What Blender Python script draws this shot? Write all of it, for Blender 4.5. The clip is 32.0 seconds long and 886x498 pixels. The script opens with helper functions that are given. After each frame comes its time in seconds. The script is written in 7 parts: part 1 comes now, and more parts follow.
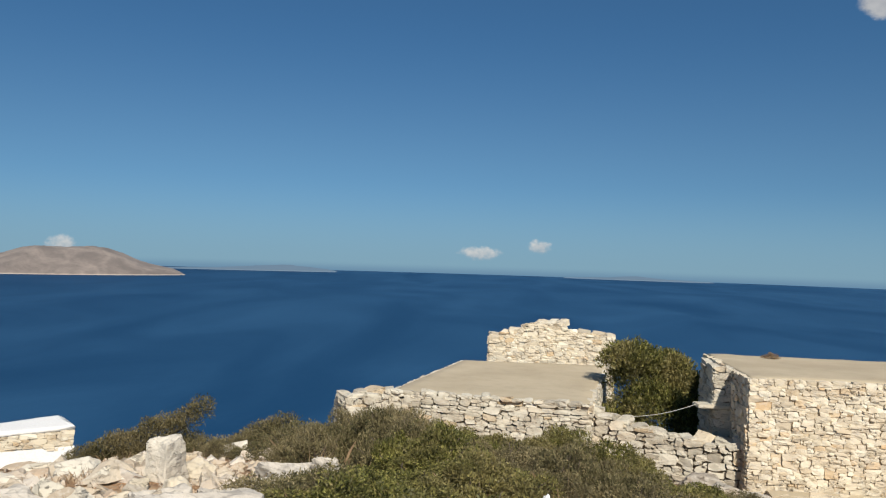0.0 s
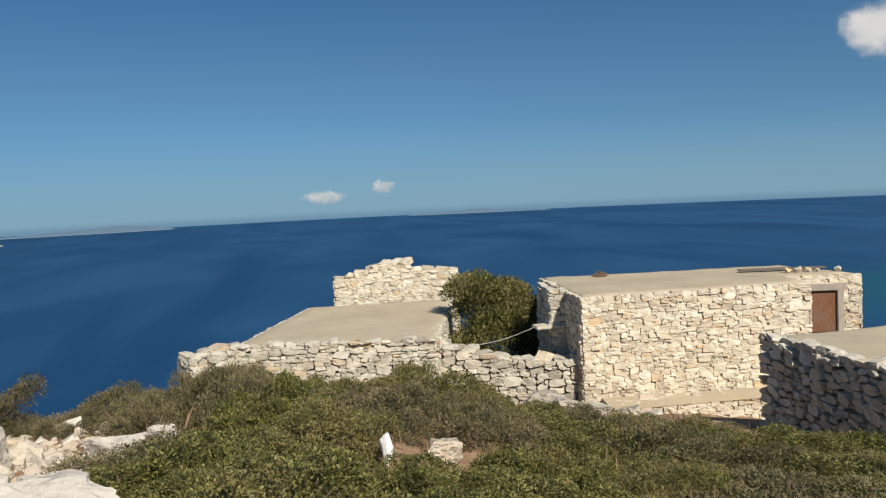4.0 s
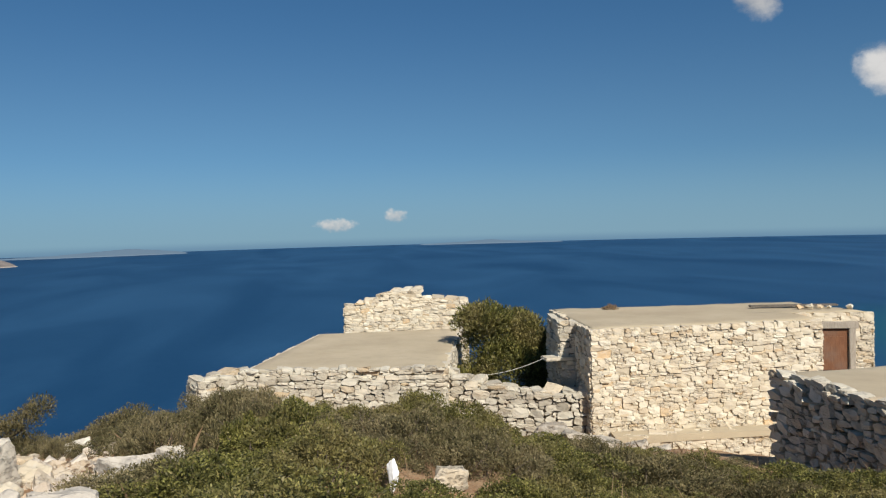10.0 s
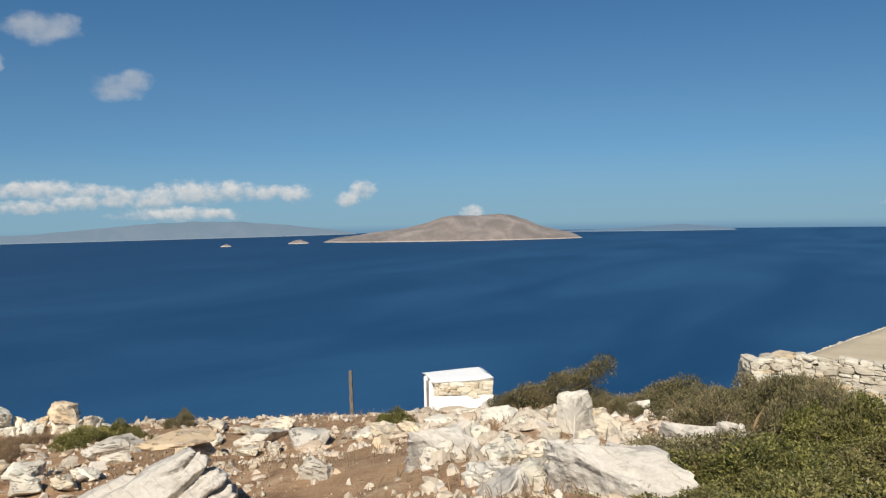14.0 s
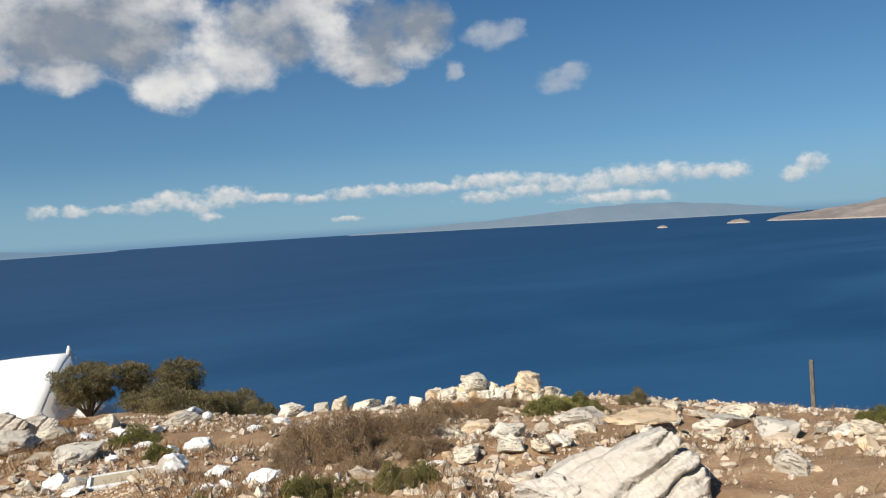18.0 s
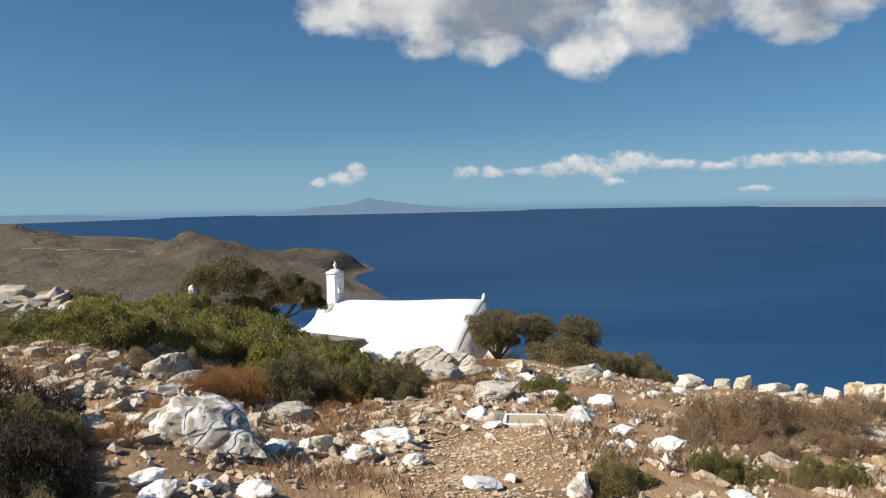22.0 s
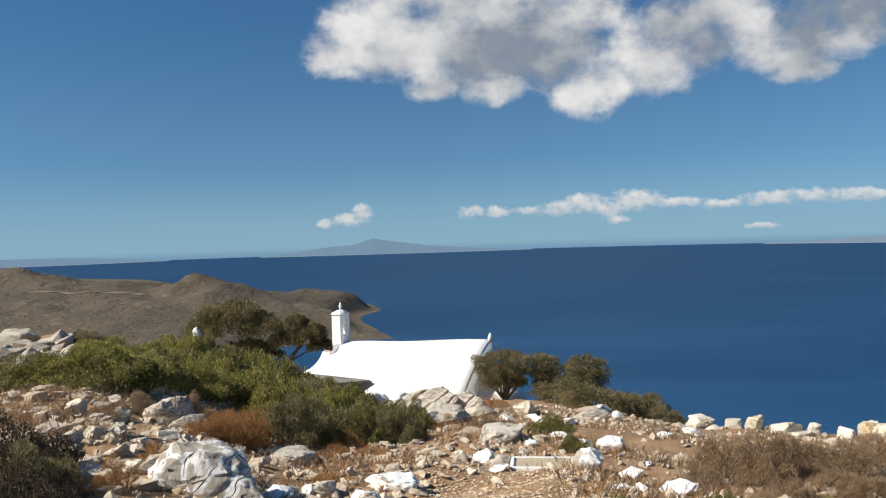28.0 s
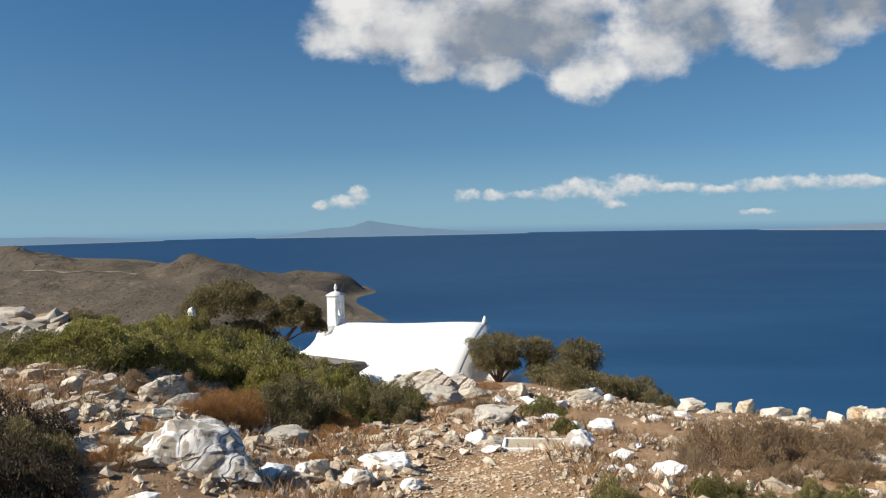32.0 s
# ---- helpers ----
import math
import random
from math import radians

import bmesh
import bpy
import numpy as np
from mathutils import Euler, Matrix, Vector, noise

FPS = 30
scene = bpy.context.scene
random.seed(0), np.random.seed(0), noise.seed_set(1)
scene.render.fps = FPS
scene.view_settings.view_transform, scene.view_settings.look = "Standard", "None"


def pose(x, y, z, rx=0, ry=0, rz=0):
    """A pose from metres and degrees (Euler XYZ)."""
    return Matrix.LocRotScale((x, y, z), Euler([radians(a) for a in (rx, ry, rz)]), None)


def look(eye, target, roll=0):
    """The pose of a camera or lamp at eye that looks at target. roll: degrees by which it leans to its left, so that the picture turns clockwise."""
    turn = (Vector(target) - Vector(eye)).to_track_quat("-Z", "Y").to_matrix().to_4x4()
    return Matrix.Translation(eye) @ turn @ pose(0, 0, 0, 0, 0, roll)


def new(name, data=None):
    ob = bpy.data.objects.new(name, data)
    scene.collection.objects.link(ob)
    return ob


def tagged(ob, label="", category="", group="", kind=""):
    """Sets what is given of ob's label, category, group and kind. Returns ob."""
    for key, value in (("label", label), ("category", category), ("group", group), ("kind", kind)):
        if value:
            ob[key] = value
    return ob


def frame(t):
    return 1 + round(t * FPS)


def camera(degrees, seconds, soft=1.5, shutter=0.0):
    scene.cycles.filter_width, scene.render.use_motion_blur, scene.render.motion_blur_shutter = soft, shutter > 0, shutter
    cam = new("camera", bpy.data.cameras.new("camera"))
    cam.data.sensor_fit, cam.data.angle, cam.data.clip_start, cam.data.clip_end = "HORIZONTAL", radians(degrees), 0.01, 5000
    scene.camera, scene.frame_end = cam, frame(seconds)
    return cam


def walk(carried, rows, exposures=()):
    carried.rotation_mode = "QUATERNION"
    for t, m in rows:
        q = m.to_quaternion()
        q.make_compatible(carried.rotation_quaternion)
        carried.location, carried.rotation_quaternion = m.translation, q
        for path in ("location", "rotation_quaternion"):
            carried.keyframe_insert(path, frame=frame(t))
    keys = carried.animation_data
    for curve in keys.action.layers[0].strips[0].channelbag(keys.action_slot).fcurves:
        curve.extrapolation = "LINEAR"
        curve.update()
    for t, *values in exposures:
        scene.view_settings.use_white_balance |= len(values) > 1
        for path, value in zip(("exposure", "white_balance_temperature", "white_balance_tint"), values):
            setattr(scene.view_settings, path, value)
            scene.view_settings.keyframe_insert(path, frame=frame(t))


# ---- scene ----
# ---------------------------------------------------------------- camera and its walk
cam = camera(58.27, 32.0, soft=1.2)
# seconds, place in metres, then yaw, pitch and roll in degrees
PATH = [
    (0, -0.000, 0.001, -0.007, 0.00, 0.35, 1.72),
    (0.5, 0.025, 0.008, -0.006, 0.80, -0.32, 0.05),
    (1, 0.046, 0.013, -0.006, 0.85, -1.21, -1.24),
    (1.5, 0.063, 0.018, -0.007, 0.05, -2.02, -1.95),
    (2, 0.078, 0.023, -0.006, -1.59, -2.58, -2.02),
    (2.5, 0.092, 0.028, -0.002, -3.17, -1.64, -2.51),
    (4.5, 0.187, -0.033, 0.019, -15.92, -4.62, -2.04),
    (5, 0.208, -0.080, 0.018, -22.00, -4.04, -1.45),
    (5.5, 0.226, -0.115, 0.016, -27.37, -3.25, -1.65),
    (6, 0.239, -0.136, 0.015, -33.09, -2.78, -1.01),
    (6.5, 0.246, -0.145, 0.014, -38.11, -2.34, -0.47),
    (7, 0.242, -0.147, 0.014, -38.42, -1.99, -0.94),
    (7.5, 0.228, -0.144, 0.013, -34.66, -1.75, -1.32),
    (8, 0.209, -0.135, 0.013, -30.29, -1.54, -1.53),
    (8.5, 0.191, -0.122, 0.015, -25.42, -1.57, -1.38),
    (9, 0.178, -0.105, 0.016, -20.57, -1.56, -1.28),
    (9.5, 0.167, -0.087, 0.013, -15.44, -1.64, -1.14),
    (10, 0.154, -0.072, 0.009, -10.28, -1.79, -1.55),
    (10.5, 0.136, -0.063, 0.006, -5.11, -2.04, -1.27),
    (11, 0.115, -0.062, 0.008, 0.24, -2.24, -1.29),
    (11.5, 0.095, -0.067, 0.012, 7.72, -2.29, -1.19),
    (12, 0.078, -0.079, 0.015, 14.45, -2.10, -1.79),
    (12.5, 0.063, -0.094, 0.019, 20.42, -2.17, -1.96),
    (13, 0.047, -0.110, 0.022, 22.34, -2.45, -1.49),
    (13.5, 0.031, -0.123, 0.025, 24.63, -2.64, -1.39),
    (14, 0.016, -0.134, 0.027, 27.85, -2.64, -1.05),
    (14.5, 0.003, -0.145, 0.029, 31.01, -2.57, -1.16),
    (16.5, -0.083, -0.182, 0.030, 36.89, -2.01, -1.74),
    (17, -0.089, -0.241, 0.035, 42.37, -1.63, -2.28),
    (17.5, -0.104, -0.291, 0.045, 51.62, -1.67, -2.89),
    (18, -0.137, -0.333, 0.056, 58.62, -2.80, -3.39),
    (18.5, -0.187, -0.368, 0.062, 63.27, -3.83, -3.60),
    (19, -0.237, -0.398, 0.063, 69.12, -4.05, -3.72),
    (19.5, -0.266, -0.423, 0.062, 75.53, -4.03, -3.13),
    (20, -0.272, -0.446, 0.060, 81.71, -3.97, -2.63),
    (20.5, -0.267, -0.465, 0.057, 85.28, -3.84, -2.19),
    (21, -0.260, -0.481, 0.053, 85.57, -3.88, -1.79),
    (21.5, -0.253, -0.496, 0.048, 87.46, -3.95, -1.57),
    (22, -0.245, -0.510, 0.046, 86.91, -4.14, -1.16),
    (22.5, -0.238, -0.520, 0.047, 89.49, -3.95, -1.21),
    (23, -0.235, -0.527, 0.049, 90.48, -3.48, -1.87),
    (23.5, -0.241, -0.531, 0.050, 89.60, -2.62, -1.18),
    (24, -0.252, -0.531, 0.051, 89.72, -1.93, -0.52),
    (24.5, -0.266, -0.528, 0.050, 89.37, -1.56, -0.13),
    (25, -0.280, -0.522, 0.048, 88.65, -1.42, 0.09),
    (25.5, -0.294, -0.517, 0.044, 87.86, -1.47, -0.09),
    (27.5, -0.329, -0.490, 0.037, 87.40, -1.31, -1.46),
    (28, -0.324, -0.486, 0.040, 87.25, -1.26, -1.69),
    (28.5, -0.321, -0.483, 0.041, 87.07, -1.11, -1.50),
    (29, -0.319, -0.481, 0.041, 86.92, -0.95, -1.22),
    (29.5, -0.317, -0.480, 0.041, 87.32, -0.85, -1.10),
    (30, -0.317, -0.477, 0.039, 87.77, -0.83, -2.30),
    (30.5, -0.317, -0.475, 0.036, 87.99, -0.94, -2.33),
    (31, -0.313, -0.473, 0.033, 87.83, -1.33, -2.32),
    (31.5, -0.299, -0.475, 0.033, 87.34, -1.98, -1.42),
    (32, -0.278, -0.478, 0.036, 86.97, -2.50, -1.08),
]
EXPOSURES = [(0.0, 0.25), (12.0, 0.25), (14.0, 0.37), (16.5, 0.42), (19.5, 0.5), (32.0, 0.5)]
walk(cam, [(t, pose(x, y, z, 90 + pitch, 0, yaw) @ pose(0, 0, 0, 0, 0, roll)) for t, x, y, z, yaw, pitch, roll in PATH], EXPOSURES)

# ---------------------------------------------------------------- world, sun
SUN_AZ, SUN_EL = 196.0, 40.0          # azimuth counted to the left from +y


def way(az, el=0.0):
    a, e = radians(az), radians(el)
    return Vector((-math.sin(a) * math.cos(e), math.cos(a) * math.cos(e), math.sin(e)))


sun_data = bpy.data.lights.new("sun", "SUN")
sun_data.energy, sun_data.angle, sun_data.color = 4.8, radians(0.53), (1.0, 0.93, 0.82)
sun = new("sun", sun_data)
sun.matrix_world = look(way(SUN_AZ, SUN_EL) * 300, (0, 0, 0))


class Nodes:
    """Short hand for building a node tree."""

    def __init__(self, tree):
        self.t = tree
        tree.nodes.clear()

    def n(self, kind, **props):
        node = self.t.nodes.new(kind)
        for key, value in props.items():
            setattr(node, key, value)
        return node

    def link(self, a, b):
        self.t.links.new(a, b)

    def put(self, value, socket):
        if isinstance(value, bpy.types.NodeSocket):
            self.link(value, socket)
        elif value is not None:
            socket.default_value = value

    def math(self, op, a, b=None, c=None, clamp=False):
        m = self.n("ShaderNodeMath", operation=op, use_clamp=clamp)
        for k, v in enumerate((a, b, c)):
            self.put(v, m.inputs[k])
        return m.outputs[0]

    def noise(self, vec, scale, detail=4.0, rough=0.55, dist=0.0):
        m = self.n("ShaderNodeTexNoise")
        self.put(vec, m.inputs["Vector"])
        m.inputs["Scale"].default_value, m.inputs["Detail"].default_value = scale, detail
        m.inputs["Roughness"].default_value, m.inputs["Distortion"].default_value = rough, dist
        return m.outputs["Fac"]

    def ramp(self, fac, *stops):
        m = self.n("ShaderNodeValToRGB")
        el = m.color_ramp.elements
        while len(el) < len(stops):
            el.new(0.5)
        for e, (p, c) in zip(el, stops):
            e.position, e.color = p, (*c, 1.0) if len(c) == 3 else c
        self.put(fac, m.inputs[0])
        return m.outputs[0]

    def span(self, v, a, b, lo=0.0, hi=1.0):
        m = self.n("ShaderNodeMapRange", interpolation_type="SMOOTHSTEP")
        self.put(v, m.inputs[0])
        for k, x in zip((1, 2, 3, 4), (a, b, lo, hi)):
            m.inputs[k].default_value = x
        return m.outputs[0]

    def mix(self, fac, a, b, mode="MIX"):
        m = self.n("ShaderNodeMix", data_type="RGBA", blend_type=mode)
        self.put(fac, m.inputs[0])
        for v, s in ((a, m.inputs[6]), (b, m.inputs[7])):
            self.put((*v, 1.0) if isinstance(v, tuple) and len(v) == 3 else v, s)
        return m.outputs[2]


world = bpy.data.worlds.new("sky")
scene.world = world
world.use_nodes = True
W = Nodes(world.node_tree)
co = W.n("ShaderNodeTexCoord").outputs["Generated"]
sep = W.n("ShaderNodeSeparateXYZ")
W.link(co, sep.inputs[0])
sx, sy, sz = sep.outputs
# the sea's rim lies a little under the true horizon: lift the sky's own by as much
lift = W.math("MAXIMUM", W.math("MULTIPLY_ADD", sz, 0.95, 0.115), 0.02)
cmb = W.n("ShaderNodeCombineXYZ")
W.link(sx, cmb.inputs[0]), W.link(sy, cmb.inputs[1]), W.link(lift, cmb.inputs[2])
sky = W.n("ShaderNodeTexSky", sky_type="NISHITA", sun_disc=False, sun_elevation=radians(SUN_EL), sun_rotation=radians(360 - SUN_AZ),
          altitude=150, air_density=1.0, dust_density=0.25, ozone_density=3.0)
W.link(cmb.outputs[0], sky.inputs[0])
DEG = 180 / math.pi
az_s = W.math("MULTIPLY", W.math("ARCTAN2", W.math("MULTIPLY", sx, -1.0), sy), DEG)
el_s = W.math("MULTIPLY", W.math("ARCSINE", sz), DEG)
# cloud puffs: azimuth, elevation, half width, half height in degrees, and how much sunlight they catch
PUFFS_WEST = [
    (95.3, 12.7, 1.7, 1.5, 0.9), (93.3, 14.0, 2.1, 2.1, 1.0), (93.7, 12.4, 2.1, 1.4, 0.85), (90.9, 14.6, 2.4, 2.4, 0.85), (90.6, 12.4, 2.4, 1.4, 0.6),
    (87.6, 13.0, 2.7, 2.7, 0.8), (87.3, 10.3, 1.4, 1.0, 0.6), (84.5, 12.3, 3.1, 2.4, 0.25), (81.8, 12.8, 3.1, 2.7, 0.15), (83.2, 10.2, 2.7, 1.1, 0.75),
    (80.1, 14.3, 3.1, 2.1, 0.5), (78.8, 11.7, 2.4, 2.1, 0.35), (77.2, 9.1, 1.7, 1.2, 0.85), (85.8, 15.5, 2.7, 1.7, 0.7), (83.1, 15.4, 2.4, 1.4, 0.75), (89.0, 17.5, 5.0, 2.0, 0.7), (78.0, 17.5, 7.0, 2.4, 0.7), (77.4, 12.8, 2.0, 1.8, 0.5),
]
PUFFS_MID = [
    (75.8, 10.3, 2.4, 2.1, 0.9), (73.8, 12.4, 2.1, 2.4, 1.0), (71.9, 11.0, 2.4, 2.1, 0.75), (70.9, 13.1, 2.7, 2.1, 0.5), (68.8, 12.0, 2.1, 1.7, 0.4),
    (66.3, 13.3, 2.1, 2.1, 0.85), (64.9, 11.6, 2.4, 1.7, 0.8), (62.9, 10.3, 2.1, 1.2, 0.45), (62.3, 12.5, 2.4, 2.1, 0.25), (60.3, 11.4, 1.7, 1.4, 0.7),
    (59.2, 12.9, 2.2, 2.0, 0.35), (76.4, 14.8, 2.7, 1.7, 0.8), (66.0, 16.5, 5.0, 2.2, 0.6), (68.2, 13.8, 2.2, 1.8, 0.6),
]
PUFFS_EAST = [
    (-39.6, 9.0, 1.6, 1.6, 0.95), (-42.1, 9.4, 1.1, 1.0, 0.5), (-44.8, 9.2, 1.9, 1.2, 0.6), (-44.1, 11.4, 1.6, 1.1, 0.8), (-46.2, 12.9, 1.6, 1.3, 0.85),
    (-46.4, 10.7, 1.5, 1.6, 0.7), (-48.9, 12.3, 1.6, 1.5, 1.0), (-50.3, 10.8, 1.6, 1.6, 1.0), (-50.6, 9.1, 2.1, 1.1, 0.7), (-52.5, 10.1, 1.6, 1.6, 1.0), (-48.6, 8.4, 1.4, 0.7, 0.4),
    (-45.2, 15.1, 1.6, 0.5, 0.4), (-32.0, 14.4, 1.3, 1.6, 0.65), (-29.0, 16.2, 1.4, 0.6, 0.5),
]
PUFFS_RIDGE = [
    (-55.0, 10.7, 2.0, 2.5, 0.1), (-54.5, 9.0, 1.6, 1.2, 0.3), (-52.6, 13.4, 2.7, 1.6, 0.25), (-57.0, 12.5, 2.5, 2.2, 0.15), (-57.5, 10.3, 2.4, 1.6, 0.3), (-59.9, 10.8, 2.2, 1.9, 0.5),
    (-60.6, 12.6, 2.4, 1.6, 0.9), (-61.3, 10.0, 1.6, 1.1, 0.75), (-62.7, 12.4, 1.6, 1.9, 0.85), (-63.1, 11.0, 1.4, 1.1, 0.7), (-59.4, 13.9, 3.3, 1.4, 0.5), (-55.0, 14.6, 3.2, 1.6, 0.3),
    (-65.3, 13.6, 1.8, 0.5, 0.6), (-57.0, 17.0, 6.0, 1.8, 0.4),
]
PUFFS_LOW = [
    (-2.7, 0.1, 1.5, 0.5), (-6.9, 0.7, 0.9, 0.5), (25.6, -0.1, 0.9, 0.6), (95.6, 0.8, 0.7, 0.35), (93.9, 1.0, 1.4, 0.5), (93.0, 1.5, 0.8, 0.7),
    (85.2, 1.3, 0.9, 0.55), (83.2, 1.3, 0.9, 0.45), (81.2, 1.3, 1.2, 0.35), (79.0, 1.4, 1.2, 0.6), (77.0, 1.7, 1.7, 0.75), (75.3, 1.2, 1.4, 0.6), (73.4, 1.8, 1.9, 0.8), (71.1, 1.6, 2.4, 0.4), (74.8, 0.5, 1.0, 0.3),
    (67.9, 1.3, 1.2, 0.35),
]
PUFFS_BANK = [
    (65.0, 1.6, 2.0, 0.6), (62.7, 1.7, 2.0, 0.5), (59.4, 1.6, 3.0, 0.45), (65.1, -0.2, 1.2, 0.25), (54.8, 1.9, 3.1, 0.65), (52.1, 1.8, 1.8, 0.5), (54.9, 0.8, 2.7, 0.5), (52.8, 1.1, 2.1, 0.55), (50.1, 1.4, 1.5, 0.75),
    (47.6, 1.2, 2.0, 0.7), (45.2, 1.6, 3.0, 0.85), (42.3, 1.7, 2.7, 0.7), (40.1, 1.6, 1.4, 0.6), (38.3, 1.5, 1.3, 0.7), (34.6, 1.1, 0.9, 0.6), (33.5, 1.7, 0.9, 0.7), (46.0, 0.2, 4.5, 0.5),
]
PUFFS_HIGH = [(49.8, 8.6, 1.7, 0.9), (48.7, 9.1, 1.2, 0.8), (54.3, 12.0, 2.1, 1.0), (53.1, 12.2, 1.2, 0.9), (57.1, 9.8, 0.7, 0.8), (-60.9, 2.2, 0.7, 0.3), (-62.6, 2.2, 0.5, 0.25)]
cv = W.n("ShaderNodeCombineXYZ")
W.link(az_s, cv.inputs[0]), W.link(W.math("MULTIPLY", el_s, 1.25), cv.inputs[1])


def bent(scale, shift, by):
    """Azimuth and elevation, pushed about by noise, so that the puffs lose their round outlines."""
    out = []
    for base, off, k in ((az_s, 0.0, 1.0), (el_s, 37.0, 0.7)):
        mv = W.n("ShaderNodeVectorMath", operation="ADD")
        W.link(cv.outputs[0], mv.inputs[0])
        mv.inputs[1].default_value = (off, shift, 0)
        out.append(W.math("MULTIPLY_ADD", W.math("SUBTRACT", W.noise(mv.outputs[0], scale, 5, 0.6), 0.5), by * k, base))
    return out


def cloud_layer(puffs, grain, ragged, lo, hi, by):
    """How thick the cloud is towards each point of the sky, how far up in its puff and how sunlit that point lies."""
    fine, coarse = W.noise(cv.outputs[0], grain, 7, 0.58), W.noise(cv.outputs[0], grain * 0.4, 4, 0.55)
    wob = W.math("ADD", W.math("MULTIPLY", W.math("SUBTRACT", fine, 0.5), ragged), W.math("MULTIPLY", W.math("SUBTRACT", coarse, 0.5), ragged * 0.7))
    azb, elb = bent(grain * 0.7, 11.0, by)
    best = top = lit = total = None
    for a, e, ra, re, *tone in puffs:
        u, v = W.math("MULTIPLY_ADD", azb, 1 / ra, -a / ra), W.math("MULTIPLY_ADD", elb, 1 / re, -e / re)
        d = W.math("SUBTRACT", 1.0, W.math("MULTIPLY_ADD", u, u, W.math("MULTIPLY", v, v)))
        best = d if best is None else W.math("SMOOTH_MAX", best, d, 0.6)
        wgt = W.math("MAXIMUM", W.math("ADD", d, 0.25), 0.001)
        wgt = W.math("MULTIPLY", wgt, wgt)
        top = W.math("MULTIPLY", wgt, v) if top is None else W.math("MULTIPLY_ADD", wgt, v, top)
        lit = W.math("MULTIPLY", wgt, tone[0] if tone else 0.7) if lit is None else W.math("MULTIPLY_ADD", wgt, tone[0] if tone else 0.7, lit)
        total = wgt if total is None else W.math("ADD", total, wgt)
    thick = W.math("ADD", best, wob)
    return W.span(thick, lo, hi), W.math("DIVIDE", top, total), W.math("DIVIDE", lit, total), fine, coarse


big, _, lit1, fine1, coarse1 = cloud_layer(PUFFS_WEST + PUFFS_MID + PUFFS_EAST + PUFFS_RIDGE, 0.40, 2.5, -0.7, 1.0, 2.8)
low, top2, _, fine2, _ = cloud_layer(PUFFS_LOW + PUFFS_BANK, 1.3, 2.3, -0.3, 1.15, 1.1)
high, _, _, fine3, _ = cloud_layer(PUFFS_HIGH, 0.7, 1.4, -0.2, 1.1, 1.6)
CLOUD_LIT, CLOUD_SHADE = (0.60, 0.59, 0.575), (0.19, 0.215, 0.25)
shade1 = W.math("ADD", W.math("MULTIPLY_ADD", W.math("SUBTRACT", fine1, 0.5), 1.1, W.math("MULTIPLY_ADD", lit1, 1.25, -0.34)), W.math("MULTIPLY", W.math("SUBTRACT", coarse1, 0.5), 0.9), clamp=True)
shade2 = W.math("ADD", W.math("MULTIPLY", top2, 0.55), W.math("MULTIPLY_ADD", fine2, 1.2, 0.0), clamp=True)
sky_s = W.n("ShaderNodeMix", data_type="RGBA", blend_type="MULTIPLY")
sky_s.inputs[0].default_value = 1.0
W.link(sky.outputs[0], sky_s.inputs[6])
SKY_STRENGTH = 0.062
sky_s.inputs[7].default_value = (SKY_STRENGTH * 0.66, SKY_STRENGTH * 0.94, SKY_STRENGTH * 1.02, 1)
col = sky_s.outputs[2]
# clearer air overhead, dusty air along the horizon
col = W.mix(W.span(el_s, 5.0, 17.0), col, (0.74, 0.90, 1.0), "MULTIPLY")
col = W.mix(W.span(el_s, -1.6, 5.5, 0.88, 0.0), col, (0.182, 0.300, 0.380))
# the air thickens in the last half degree over the water
col = W.mix(W.span(el_s, -1.5, -0.7, 0.75, 0.0), col, (0.100, 0.190, 0.300))
col = W.mix(W.math("MULTIPLY", low, 0.82), col, W.mix(shade2, (0.27, 0.33, 0.38), (0.60, 0.58, 0.55)))
col = W.mix(W.math("MULTIPLY", high, 0.6), col, W.mix(fine3, (0.24, 0.28, 0.33), (0.50, 0.50, 0.50)))
col = W.mix(W.math("MULTIPLY", big, 0.95), col, W.mix(shade1, CLOUD_SHADE, CLOUD_LIT))
bg = W.n("ShaderNodeBackground")
W.link(col, bg.inputs[0])
W.link(bg.outputs[0], W.n("ShaderNodeOutputWorld").inputs[0])

# ---------------------------------------------------------------- materials


def material(name, build, rough=0.85, metal=0.0, spec=0.3):
    """build(N, vec) returns colour, bump height and bump distance; vec is the object's own coordinate."""
    m = bpy.data.materials.new(name)
    m.use_nodes = True
    N = Nodes(m.node_tree)
    tc = N.n("ShaderNodeTexCoord")
    b = N.n("ShaderNodeBsdfPrincipled")
    b.inputs["Roughness"].default_value, b.inputs["Metallic"].default_value = rough, metal
    b.inputs["Specular IOR Level"].default_value = spec
    colour, height, dist = build(N, tc.outputs["Object"])
    N.put((*colour, 1.0) if isinstance(colour, tuple) else colour, b.inputs["Base Color"])
    if height is not None:
        bump = N.n("ShaderNodeBump")
        bump.inputs["Distance"].default_value, bump.inputs["Strength"].default_value = dist, 1.0
        N.link(height, bump.inputs["Height"]), N.link(bump.outputs[0], b.inputs["Normal"])
    N.link(b.outputs[0], N.n("ShaderNodeOutputMaterial").inputs[0])
    return m


def world_place(N):
    return N.n("ShaderNodeNewGeometry").outputs["Position"]


def chance(N):
    return N.n("ShaderNodeObjectInfo").outputs["Random"]


def island(N):
    return N.n("ShaderNodeNewGeometry").outputs["Random Per Island"]


